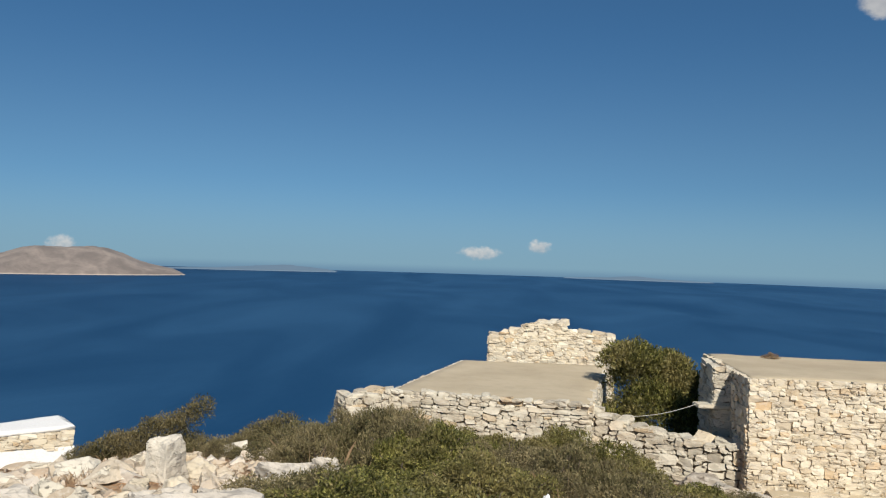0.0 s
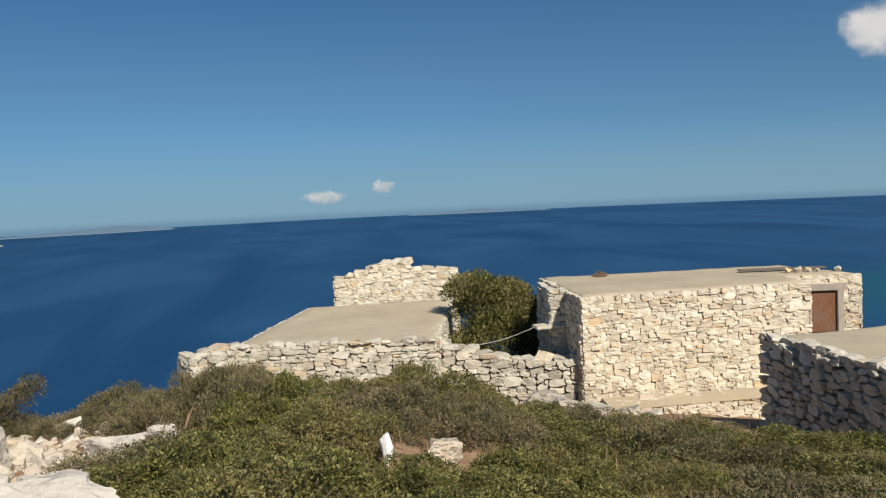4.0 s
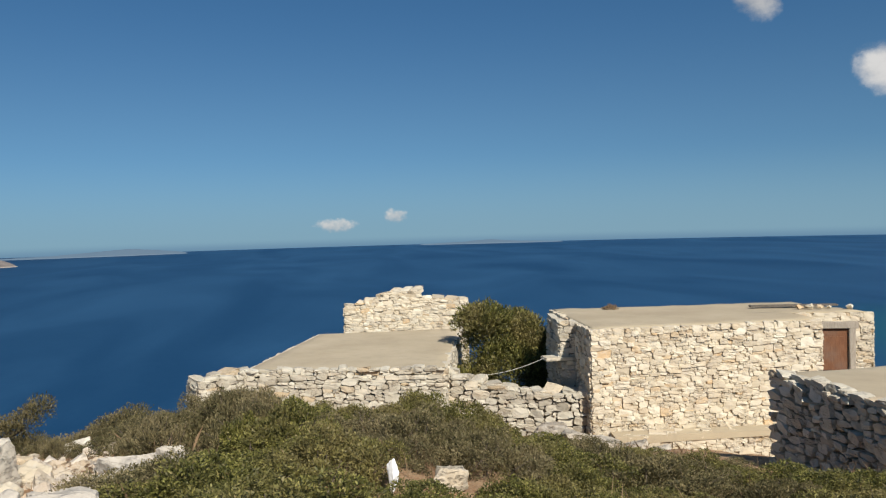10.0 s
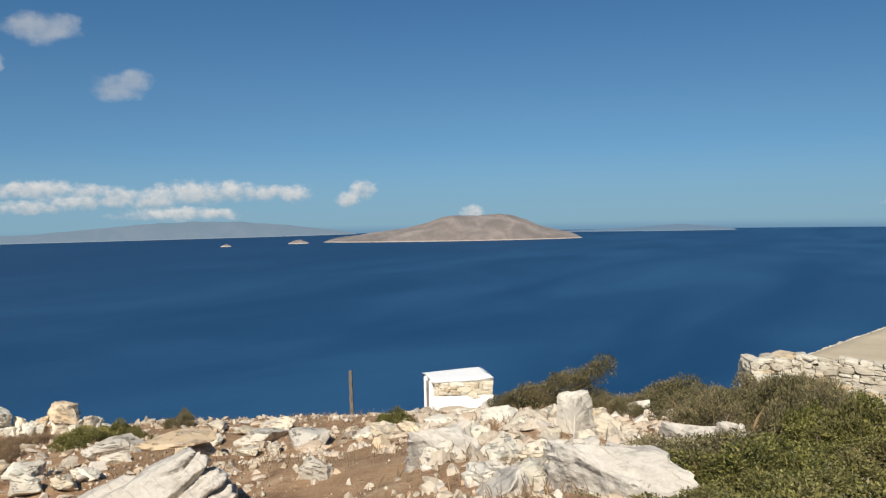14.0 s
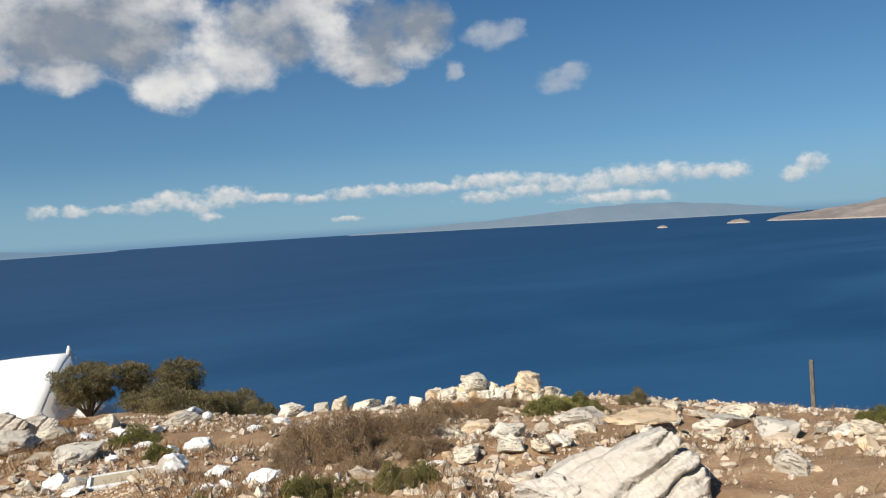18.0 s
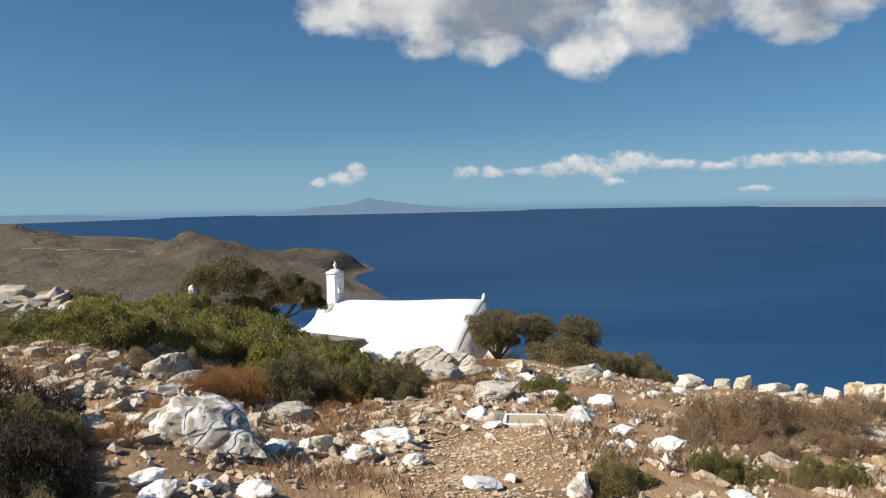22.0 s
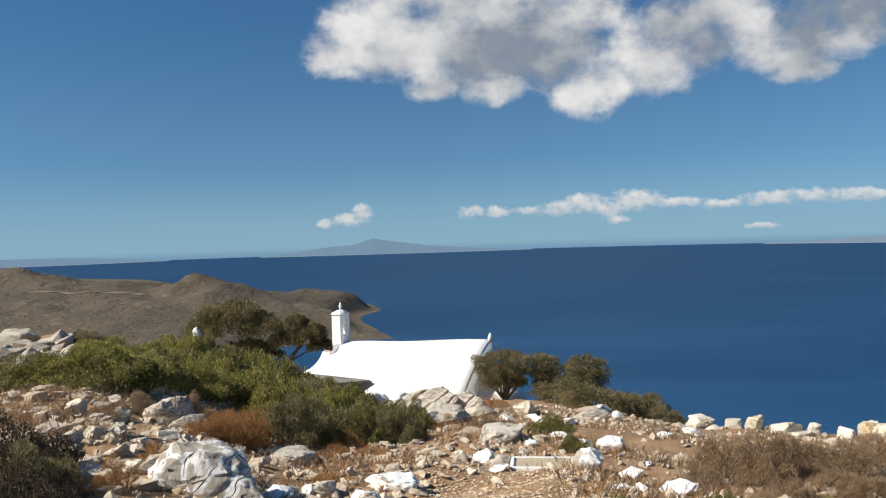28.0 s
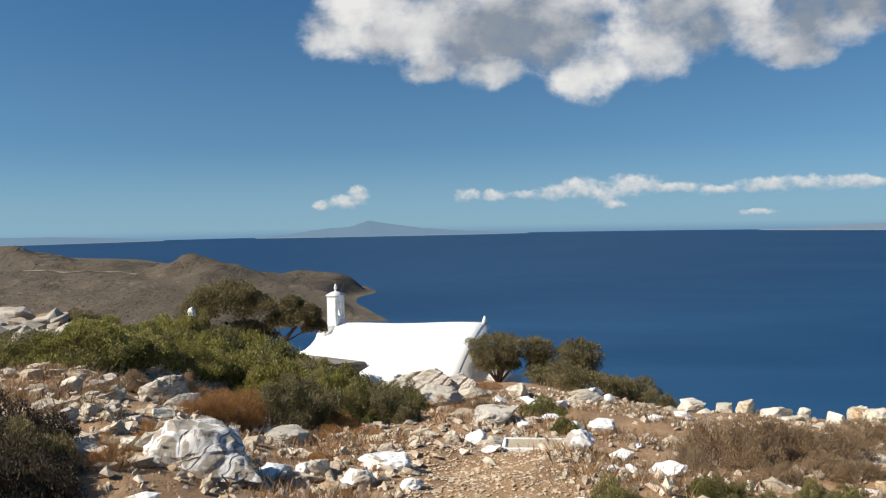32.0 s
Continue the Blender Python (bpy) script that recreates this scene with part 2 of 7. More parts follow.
def rock_build(tones, vein=(0.20, 0.19, 0.17), grain=9.0, per=chance, lichen=0.35, deep=0.02, crack_tone=0.06, cleave=0.25):
    def build(N, vec):
        p = world_place(N)
        base = N.ramp(per(N), *tones)
        big, small = N.noise(p, grain * 0.3, 3), N.noise(p, grain, 6, 0.65)
        c = N.mix(N.span(big, 0.40, 0.68, 0.0, 0.34), base, (0.46, 0.36, 0.25))
        c = N.mix(N.span(N.noise(p, grain * 0.9, 5, 0.7, 0.8), 0.50, 0.62, 0.0, 0.4), c, (0.62, 0.57, 0.49))
        c = N.mix(N.span(small, 0.55, 0.72, 0.0, lichen), c, vein)
        crack = N.n("ShaderNodeTexVoronoi", feature="DISTANCE_TO_EDGE")
        crack.inputs["Scale"].default_value = grain * 0.35
        N.link(N.n("ShaderNodeVectorMath", operation="ADD").outputs[0], crack.inputs["Vector"])
        add = crack.inputs["Vector"].links[0].from_node
        N.link(p, add.inputs[0])
        warp = N.n("ShaderNodeTexNoise")
        warp.inputs["Scale"].default_value = grain * 0.4
        N.link(p, warp.inputs["Vector"]), N.link(N.mix(0.12, (0.0, 0.0, 0.0), warp.outputs["Color"]), add.inputs[1])
        line = N.math("MULTIPLY", N.span(crack.outputs["Distance"], 0.0, 0.04, 1.0, 0.0), N.span(big, 0.45, 0.6))
        c = N.mix(N.math("MULTIPLY", line, crack_tone), c, (0.22, 0.18, 0.14))
        mp = N.n("ShaderNodeMapping")
        mp.inputs["Scale"].default_value, mp.inputs["Rotation"].default_value = (2.5, 2.5, 9.0), (0.5, 0.35, 0.0)
        N.link(vec, mp.inputs[0])
        strata = N.noise(mp.outputs[0], 1.6, 6, 0.68, 0.6)
        cleft = N.math("MULTIPLY", N.span(strata, 0.53, 0.62), N.span(big, 0.40, 0.56))
        c = N.mix(N.math("MULTIPLY", cleft, cleave), c, (0.23, 0.19, 0.15))
        h = N.math("SUBTRACT", N.math("ADD", N.math("MULTIPLY", small, 0.7), big), N.math("MULTIPLY", line, crack_tone))
        h = N.math("SUBTRACT", h, N.math("MULTIPLY", cleft, cleave * 1.4))
        return c, h, deep
    return build


MARBLE = ((0.0, (0.47, 0.43, 0.342)), (0.25, (0.68, 0.64, 0.532)), (0.5, (0.57, 0.48, 0.342)), (0.72, (0.74, 0.70, 0.598)), (0.90, (0.66, 0.53, 0.36)), (1.0, (0.60, 0.42, 0.24)))
SCREE = ((0.0, (0.36, 0.29, 0.21)), (0.3, (0.52, 0.45, 0.35)), (0.55, (0.42, 0.32, 0.22)), (0.8, (0.62, 0.56, 0.48)), (1.0, (0.46, 0.31, 0.18)))
WALLST = ((0.0, (0.48, 0.41, 0.30)), (0.2, (0.67, 0.60, 0.46)), (0.5, (0.61, 0.53, 0.40)), (0.75, (0.73, 0.68, 0.55)), (0.92, (0.56, 0.46, 0.32)), (1.0, (0.60, 0.43, 0.25)))
DRYST = ((0.0, (0.44, 0.40, 0.316)), (0.3, (0.58, 0.54, 0.437)), (0.6, (0.50, 0.46, 0.372)), (0.85, (0.66, 0.62, 0.512)), (1.0, (0.50, 0.38, 0.233)))
mat_rock = material("marble_rock", rock_build(MARBLE, (0.21, 0.185, 0.15), 8.0, lichen=0.30, deep=0.05, crack_tone=0.12, cleave=0.22), 0.85)
mat_rock_grey = material("grey_marble_outcrop", rock_build(((0.0, (0.40, 0.36, 0.30)), (1.0, (0.60, 0.55, 0.46))), (0.17, 0.155, 0.13), 6.0, lichen=0.40, deep=0.06, crack_tone=0.12, cleave=0.35), 0.8)
# grey-tan rubble, its colour darkened as well for the partial shade there
mat_rock_dark = material("grey_rubble_in_part_shade", rock_build(((0.0, (0.26, 0.23, 0.19)), (0.6, (0.40, 0.36, 0.30)), (1.0, (0.50, 0.45, 0.37))), (0.14, 0.125, 0.10), 6.0, lichen=0.45, deep=0.05, cleave=0.2), 0.85)
mat_rock_white = material("white_marble_rock", rock_build(((0.0, (0.58, 0.53, 0.44)), (1.0, (0.68, 0.64, 0.55))), (0.25, 0.22, 0.18), 8.0, lichen=0.3, deep=0.05, crack_tone=0.12, cleave=0.2), 0.85)
mat_stone = material("pale_wall_stone", rock_build(WALLST, grain=11.0, lichen=0.25), 0.85)
mat_dry = material("dry_stone", rock_build(DRYST, (0.12, 0.11, 0.10), 11.0, lichen=0.5), 0.85)
mat_rubble = material("pale_wall_rubble", rock_build(WALLST, grain=11.0, lichen=0.25, per=island), 0.85)
mat_dry_rubble = material("dry_wall_rubble", rock_build(DRYST, (0.12, 0.11, 0.10), 11.0, lichen=0.5, per=island), 0.85)
mat_scree = material("loose_stones", rock_build(SCREE, (0.21, 0.185, 0.15), 14.0, per=island, lichen=0.4, deep=0.03), 0.85)


def lime_build(worn, under):
    def build(N, vec):
        p = world_place(N)
        a, b = N.noise(p, 3.2, 6, 0.65, 0.6), N.noise(p, 22.0, 4)
        c = N.mix(N.span(b, 0.4, 0.75), (0.80, 0.80, 0.78), (0.72, 0.71, 0.68))
        c = N.mix(N.span(a, worn, worn + 0.07), c, N.mix(b, under, (0.25, 0.21, 0.17)))
        return c, N.math("ADD", a, N.math("MULTIPLY", b, 0.3)), 0.02
    return build


mat_lime = material("whitewash", lime_build(0.72, (0.6, 0.58, 0.52)), 0.7)
mat_lime_worn = material("worn_whitewash_on_rock", lime_build(0.55, (0.48, 0.43, 0.36)), 0.8)


def cement_build(N, vec):
    p = world_place(N)
    a, b, c3 = N.noise(p, 0.7, 5, 0.6), N.noise(p, 60.0, 3), N.noise(p, 4.0, 5)
    c = N.ramp(a, (0.3, (0.42, 0.345, 0.235)), (0.7, (0.54, 0.46, 0.325)))
    c = N.mix(N.span(c3, 0.5, 0.75, 0, 0.3), c, (0.34, 0.29, 0.22))
    return N.mix(N.math("MULTIPLY", b, 0.25), c, (0.30, 0.26, 0.20)), N.math("ADD", b, N.math("MULTIPLY", c3, 2.0)), 0.006


mat_cement = material("sandy_cement", cement_build, 0.92)


def mortar_build(N, vec):
    p = world_place(N)
    a = N.noise(p, 14.0, 5)
    return N.ramp(a, (0.3, (0.38, 0.315, 0.225)), (0.7, (0.55, 0.475, 0.36))), a, 0.02


def grey_strip_build(N, vec):
    p = world_place(N)
    a, b = N.noise(p, 1.1, 5, 0.65), N.noise(p, 40.0, 3)
    c = N.ramp(a, (0.3, (0.15, 0.135, 0.12)), (0.7, (0.27, 0.25, 0.225)))
    return N.mix(N.math("MULTIPLY", b, 0.3), c, (0.13, 0.12, 0.10)), b, 0.006


mat_grey_strip = material("dark_grey_strip", grey_strip_build, 0.92)
mat_mortar = material("earth_mortar", mortar_build, 0.95)


def gap_build(N, vec):
    a = N.noise(world_place(N), 10.0, 4)
    return N.ramp(a, (0.3, (0.10, 0.085, 0.065)), (0.7, (0.20, 0.17, 0.13))), a, 0.03


mat_gap = material("dark_rubble_core", gap_build, 0.95)


def wood_build(tone_a, tone_b, scale=6.0, axis=2):
    def build(N, vec):
        mp = N.n("ShaderNodeMapping")
        mp.inputs["Scale"].default_value = [0.12 if k == axis else 1.0 for k in range(3)]
        N.link(vec, mp.inputs[0])
        a, b = N.noise(mp.outputs[0], scale * 10, 5, 0.7), N.noise(vec, 2.5, 3)
        c = N.mix(N.span(a, 0.3, 0.7), tone_a, tone_b)
        return N.mix(N.math("MULTIPLY", N.span(b, 0.4, 0.7), 0.4), c, (0.16, 0.14, 0.12)), a, 0.008
    return build


mat_post = material("weathered_grey_wood", wood_build((0.075, 0.062, 0.05), (0.20, 0.175, 0.145)), 0.9)
mat_door = material("brown_painted_wood", wood_build((0.14, 0.06, 0.03), (0.22, 0.10, 0.05)), 0.6)
mat_frame = material("bare_grey_wood", wood_build((0.30, 0.26, 0.21), (0.45, 0.40, 0.33)), 0.8)
mat_bark = material("bark", wood_build((0.08, 0.06, 0.045), (0.18, 0.14, 0.11)), 0.95)
mat_iron = material("rusty_iron", lambda N, v: (N.ramp(N.noise(v, 30, 4), (0.3, (0.08, 0.05, 0.035)), (0.7, (0.20, 0.10, 0.05))), None, 0), 0.8, 0.4)
mat_cable = material("pale_cable", lambda N, v: (N.ramp(N.noise(v, 12, 2), (0.3, (0.42, 0.40, 0.36)), (0.7, (0.55, 0.53, 0.48))), None, 0), 0.6)


def leaf_material(name, stops, shine=0.35):
    m = bpy.data.materials.new(name)
    m.use_nodes = True
    N = Nodes(m.node_tree)
    b, tr, mx = N.n("ShaderNodeBsdfPrincipled"), N.n("ShaderNodeBsdfTranslucent"), N.n("ShaderNodeMixShader")
    p = world_place(N)
    c = N.ramp(island(N), *stops)
    patch = N.noise(p, 1.1, 3)
    # dark patches put into the colour for the shade between leaf clumps
    c = N.mix(N.span(N.noise(p, 6.0, 2), 0.40, 0.62, 0.0, 0.6), c, stops[0][1])
    c = N.mix(N.span(patch, 0.42, 0.68, 0.0, 0.55), c, stops[-1][1])
    N.link(c, b.inputs["Base Color"]), N.link(c, tr.inputs[0])
    b.inputs["Roughness"].default_value, b.inputs["Specular IOR Level"].default_value = 0.55, shine
    mx.inputs[0].default_value = 0.35
    N.link(b.outputs[0], mx.inputs[1]), N.link(tr.outputs[0], mx.inputs[2])
    N.link(mx.outputs[0], N.n("ShaderNodeOutputMaterial").inputs[0])
    return m


mat_leaf_green = leaf_material("lentisk_leaves", ((0.0, (0.056, 0.060, 0.018)), (0.45, (0.175, 0.176, 0.042)), (0.85, (0.37, 0.345, 0.10)), (1.0, (0.33, 0.265, 0.12))))
mat_leaf_olive = leaf_material("juniper_leaves", ((0.0, (0.070, 0.065, 0.030)), (0.6, (0.220, 0.190, 0.088)), (1.0, (0.340, 0.275, 0.145))), 0.2)
mat_leaf_grey = leaf_material("thyme_leaves", ((0.0, (0.085, 0.078, 0.038)), (0.6, (0.250, 0.222, 0.105)), (1.0, (0.40, 0.325, 0.185))), 0.15)
mat_leaf_dry = leaf_material("dry_twigs", ((0.0, (0.23, 0.155, 0.095)), (0.6, (0.45, 0.325, 0.195)), (1.0, (0.38, 0.265, 0.160))), 0.1)
# yellower green, also brightened as a sunlit copy of the lentisk leaves
mat_leaf_lifted = leaf_material("brightened_yellow_green_leaves", ((0.0, (0.110, 0.115, 0.026)), (0.45, (0.290, 0.275, 0.060)), (0.85, (0.46, 0.42, 0.11)), (1.0, (0.42, 0.33, 0.13))))
mat_leaf_dark = leaf_material("dark_brown_twigs", ((0.0, (0.045, 0.034, 0.028)), (0.6, (0.095, 0.070, 0.054)), (1.0, (0.120, 0.098, 0.058))), 0.1)
mat_leaf_rust = leaf_material("rust_brown_scrub", ((0.0, (0.30, 0.150, 0.055)), (1.0, (0.44, 0.245, 0.095))), 0.1)


def ground_build(N, vec):
    p = world_place(N)
    dist = N.n("ShaderNodeVectorMath", operation="LENGTH")
    N.link(p, dist.inputs[0])
    far = N.span(dist.outputs["Value"], 40.0, 130.0)
    a, b, c4 = N.noise(p, 0.35, 5, 0.6), N.noise(p, 2.2, 6, 0.65), N.noise(p, 28.0, 4, 0.7)
    soil = N.ramp(b, (0.3, (0.185, 0.100, 0.052)), (0.5, (0.325, 0.198, 0.108)), (0.72, (0.48, 0.34, 0.205)))
    soil = N.mix(N.span(c4, 0.50, 0.66, 0.0, 0.5), soil, (0.48, 0.38, 0.27))
    soil = N.mix(N.span(a, 0.45, 0.62, 0.0, 0.5), soil, (0.30, 0.19, 0.10))
    f1, f2, f3, f4 = N.noise(p, 0.005, 6, 0.65, 0.8), N.noise(p, 0.022, 6, 0.70, 0.5), N.noise(p, 0.07, 6, 0.75), N.noise(p, 0.22, 4, 0.7)
    hill = N.ramp(f1, (0.36, (0.036, 0.028, 0.018)), (0.46, (0.070, 0.051, 0.032)), (0.56, (0.112, 0.080, 0.050)), (0.68, (0.066, 0.050, 0.030)))
    # pale bare rock and soil, then the scrub: bushes of a few metres, thicker in the hollows
    hill = N.mix(N.span(f3, 0.53, 0.68, 0.0, 0.75), hill, (0.30, 0.235, 0.165))
    hill = N.mix(N.span(f2, 0.46, 0.60, 0.0, 0.55), hill, (0.050, 0.042, 0.021))
    for scale_, cover_ in ((0.11, 0.42), (0.30, 0.40)):
        bush = N.n("ShaderNodeTexVoronoi")
        bush.inputs["Scale"].default_value = scale_
        N.link(p, bush.inputs["Vector"])
        size_ = N.math("MULTIPLY_ADD", f2, 0.9, cover_ - 0.42)
        dot = N.span(N.math("SUBTRACT", bush.outputs["Distance"], size_), -0.12, 0.06, 1.0, 0.0)
        hill = N.mix(N.math("MULTIPLY", dot, 0.62), hill, (0.036, 0.036, 0.018))
    hill = N.mix(N.span(f4, 0.54, 0.66, 0.0, 0.35), hill, (0.20, 0.155, 0.105))
    hill = N.mix(N.span(N.noise(p, 0.011, 5, 0.7, 1.2), 0.44, 0.58, 0.25, 0.68), hill, (0.045, 0.037, 0.020))
    z = N.n("ShaderNodeSeparateXYZ")
    N.link(p, z.inputs[0])
    # cloud shadow painted over the upper slopes of the eastern ridge
    ridge_shade = N.span(N.math("MULTIPLY_ADD", f1, 90.0, z.outputs[2]), -62.0, -14.0, 0.0, 0.75)
    hill = N.mix(N.math("MULTIPLY", ridge_shade, N.span(z.outputs[0], 200.0, 700.0)), hill, (0.034, 0.027, 0.021))
    # the western headland is barer, and painted paler for the sun on it
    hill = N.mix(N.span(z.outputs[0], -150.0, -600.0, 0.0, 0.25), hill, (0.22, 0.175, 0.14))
    # paler ochre patches towards the valley floor on the eastern side
    hill = N.mix(N.math("MULTIPLY", N.math("MULTIPLY", N.span(z.outputs[2], -88.0, -112.0), N.span(z.outputs[0], -300.0, 100.0)), N.span(f2, 0.40, 0.58)), hill, (0.165, 0.122, 0.078))
    shore = N.math("MULTIPLY", N.span(N.math("ADD", z.outputs[2], N.math("MULTIPLY", f2, 5.0)), -118.0, -115.8, 0.5, 0.0), far)
    # sand round the eastern bay, bare rock round the western headland
    shore = N.math("MULTIPLY", shore, N.span(z.outputs[0], -300.0, 100.0, 0.12, 1.0))
    hill = N.mix(shore, hill, (0.42, 0.34, 0.25))
    relief = N.math("ADD", N.math("MULTIPLY", f2, 130.0), N.math("MULTIPLY", f3, 40.0))
    rough = N.math("ADD", N.math("MULTIPLY", c4, 0.5), b)
    return N.mix(far, soil, hill), N.math("MULTIPLY_ADD", relief, far, rough), 0.05


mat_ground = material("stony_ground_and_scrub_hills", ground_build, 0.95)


def sea_build(N, vec):
    p = world_place(N)
    mp = N.n("ShaderNodeMapping")
    mp.inputs["Scale"].default_value, mp.inputs["Rotation"].default_value = (1.0, 0.35, 1.0), (0, 0, radians(-25))
    N.link(p, mp.inputs[0])
    a, b = N.noise(mp.outputs[0], 0.0035, 4, 0.55, 1.0), N.noise(mp.outputs[0], 0.09, 5, 0.65)
    c = N.mix(N.span(a, 0.3, 0.75), (0.006, 0.045, 0.115), (0.019, 0.077, 0.168))
    zs = N.n("ShaderNodeSeparateXYZ")
    N.link(p, zs.inputs[0])
    # darker towards the open west: weaker sky reflection put into the colour
    c = N.mix(N.span(zs.outputs[0], -100.0, -2200.0, 0.0, 0.75), c, (0.006, 0.037, 0.095))
    # shoals along the sandy bay
    sh = N.n("ShaderNodeVectorMath", operation="DISTANCE")
    N.link(p, sh.inputs[0])
    sh.inputs[1].default_value = (BAY[0], BAY[1], SEA)
    near = N.span(N.math("ADD", sh.outputs["Value"], N.math("MULTIPLY", a, 160.0)), 120.0, 430.0, 1.0, 0.0)
    c = N.mix(N.math("MULTIPLY", near, 0.8), c, (0.008, 0.085, 0.120))
    return c, b, 0.35


SEA = -120.0
BAY = way(-47.2) * 960
mat_sea = material("deep_blue_sea", sea_build, 0.62, 0.0, 0.22)


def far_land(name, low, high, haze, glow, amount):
    """Land kilometres off: rock and scrub, with blue haze mixed in as its own emission."""
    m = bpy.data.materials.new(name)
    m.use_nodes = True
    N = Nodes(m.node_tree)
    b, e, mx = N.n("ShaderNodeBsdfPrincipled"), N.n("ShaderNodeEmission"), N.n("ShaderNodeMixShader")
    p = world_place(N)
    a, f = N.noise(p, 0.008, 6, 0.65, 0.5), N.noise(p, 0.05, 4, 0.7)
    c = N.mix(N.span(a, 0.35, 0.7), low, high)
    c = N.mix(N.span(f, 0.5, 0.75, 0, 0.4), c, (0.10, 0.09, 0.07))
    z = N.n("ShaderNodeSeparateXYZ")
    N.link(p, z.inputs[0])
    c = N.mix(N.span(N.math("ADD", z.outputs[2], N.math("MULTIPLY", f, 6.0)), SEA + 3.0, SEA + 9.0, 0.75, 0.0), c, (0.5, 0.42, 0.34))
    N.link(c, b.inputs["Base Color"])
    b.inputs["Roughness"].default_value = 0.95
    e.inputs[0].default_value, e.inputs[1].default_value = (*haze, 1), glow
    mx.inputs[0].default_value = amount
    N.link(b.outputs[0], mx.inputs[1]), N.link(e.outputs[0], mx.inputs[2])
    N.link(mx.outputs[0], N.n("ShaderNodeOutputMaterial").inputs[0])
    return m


# haze colour that the islands' surfaces give off themselves
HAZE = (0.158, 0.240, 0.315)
mat_isle = far_land("island_rock_with_painted_haze", (0.15, 0.118, 0.098), (0.29, 0.235, 0.195), HAZE, 1.0, 0.12)
mat_range = far_land("island_in_painted_haze", (0.13, 0.11, 0.10), (0.24, 0.18, 0.15), HAZE, 1.0, 0.82)
mat_faint = far_land("island_faint_in_painted_haze", (0.12, 0.12, 0.13), (0.18, 0.17, 0.17), (0.128, 0.212, 0.300), 1.0, 0.85)

# ---------------------------------------------------------------- helpers for meshes
rng = random.Random(7)
nrg = np.random.default_rng(7)


def mesh_of(name, verts, faces, mat, smooth=False):
    me = bpy.data.meshes.new(name)
    me.from_pydata([tuple(v) for v in verts], [], [tuple(f) for f in faces])
    if mat:
        me.materials.append(mat)
    if smooth:
        me.polygons.foreach_set("use_smooth", [True] * len(me.polygons))
    me.update()
    return me


def mesh_bm(name, bm, mat, smooth=False):
    me = bpy.data.meshes.new(name)
    bm.to_mesh(me)
    bm.free()
    if mat:
        me.materials.append(mat)
    if smooth:
        me.polygons.foreach_set("use_smooth", [True] * len(me.polygons))
    return me


def part(name, data, mat, parent, label="", m=None, smooth=False):
    """One mesh object under a thing or a part; data is a bmesh or a mesh."""
    me = mesh_bm(name, data, mat, smooth) if isinstance(data, bmesh.types.BMesh) else data
    ob = new(name, me)
    ob.parent = parent
    if m is not None:
        ob.matrix_basis = m
    if label:
        ob["label"] = label
    return ob


def thing(name, m, label, category, group="", kind=""):
    ob = new(name)
    ob.empty_display_size = 0.2
    ob.matrix_basis = m
    return tagged(ob, label, category, group, kind)


def box(bm, x0, y0, z0, x1, y1, z1, bevel=0.0):
    r = bmesh.ops.create_cube(bm, size=1.0)
    bmesh.ops.scale(bm, vec=(x1 - x0, y1 - y0, z1 - z0), verts=r["verts"])
    bmesh.ops.translate(bm, vec=((x0 + x1) / 2, (y0 + y1) / 2, (z0 + z1) / 2), verts=r["verts"])
    if bevel:
        edges = list({e for v in r["verts"] for e in v.link_edges})
        bmesh.ops.bevel(bm, geom=edges, offset=bevel, segments=2, affect="EDGES")
    return bm


def rod(bm, pts, radii, sides=7):
    """A tapered tube through pts."""
    pts = [Vector(p) for p in pts]
    rings = []
    for k, p in enumerate(pts):
        d = (pts[min(k + 1, len(pts) - 1)] - pts[max(k - 1, 0)]).normalized()
        q = d.to_track_quat("Z", "Y")
        rings.append([bm.verts.new(p + q @ Vector((math.cos(a) * radii[k], math.sin(a) * radii[k], 0))) for a in [2 * math.pi * j / sides for j in range(sides)]])
    for a, b in zip(rings, rings[1:]):
        for j in range(sides):
            bm.faces.new((a[j], a[(j + 1) % sides], b[(j + 1) % sides], b[j]))
    bm.faces.new(rings[-1]), bm.faces.new(rings[0][::-1])
    return bm


# ---------------------------------------------------------------- the lie of the land
def smooth(a, b, v):
    t = np.clip((np.asarray(v, float) - a) / (b - a), 0, 1)
    return t * t * (3 - 2 * t)


WAVES = [(nrg.uniform(0, 2 * math.pi), nrg.uniform(0, 2 * math.pi), 1.83 ** k) for k in range(9) for _ in range(3)]


def rumple(x, y, size, octaves=5, rough=0.55):
    """Smooth noise of about -1 to 1, its largest swell size metres long."""
    out, amp, total = 0, 1.0, 0.0
    for k, (turn, phase, freq) in enumerate(WAVES[: octaves * 3]):
        if k and k % 3 == 0:
            amp *= rough
        f = 2 * math.pi / size * freq
        u = x * math.cos(turn) + y * math.sin(turn)
        v = -x * math.sin(turn) + y * math.cos(turn)
        out = out + amp * np.sin(f * u + phase + 1.3 * np.sin(f * 0.7 * v + 2 * phase))
        total += amp * 0.6
    return out / total


def polar(rows):
    return [(-r * math.sin(radians(a)), r * math.cos(radians(a))) for a, r, *_ in rows]


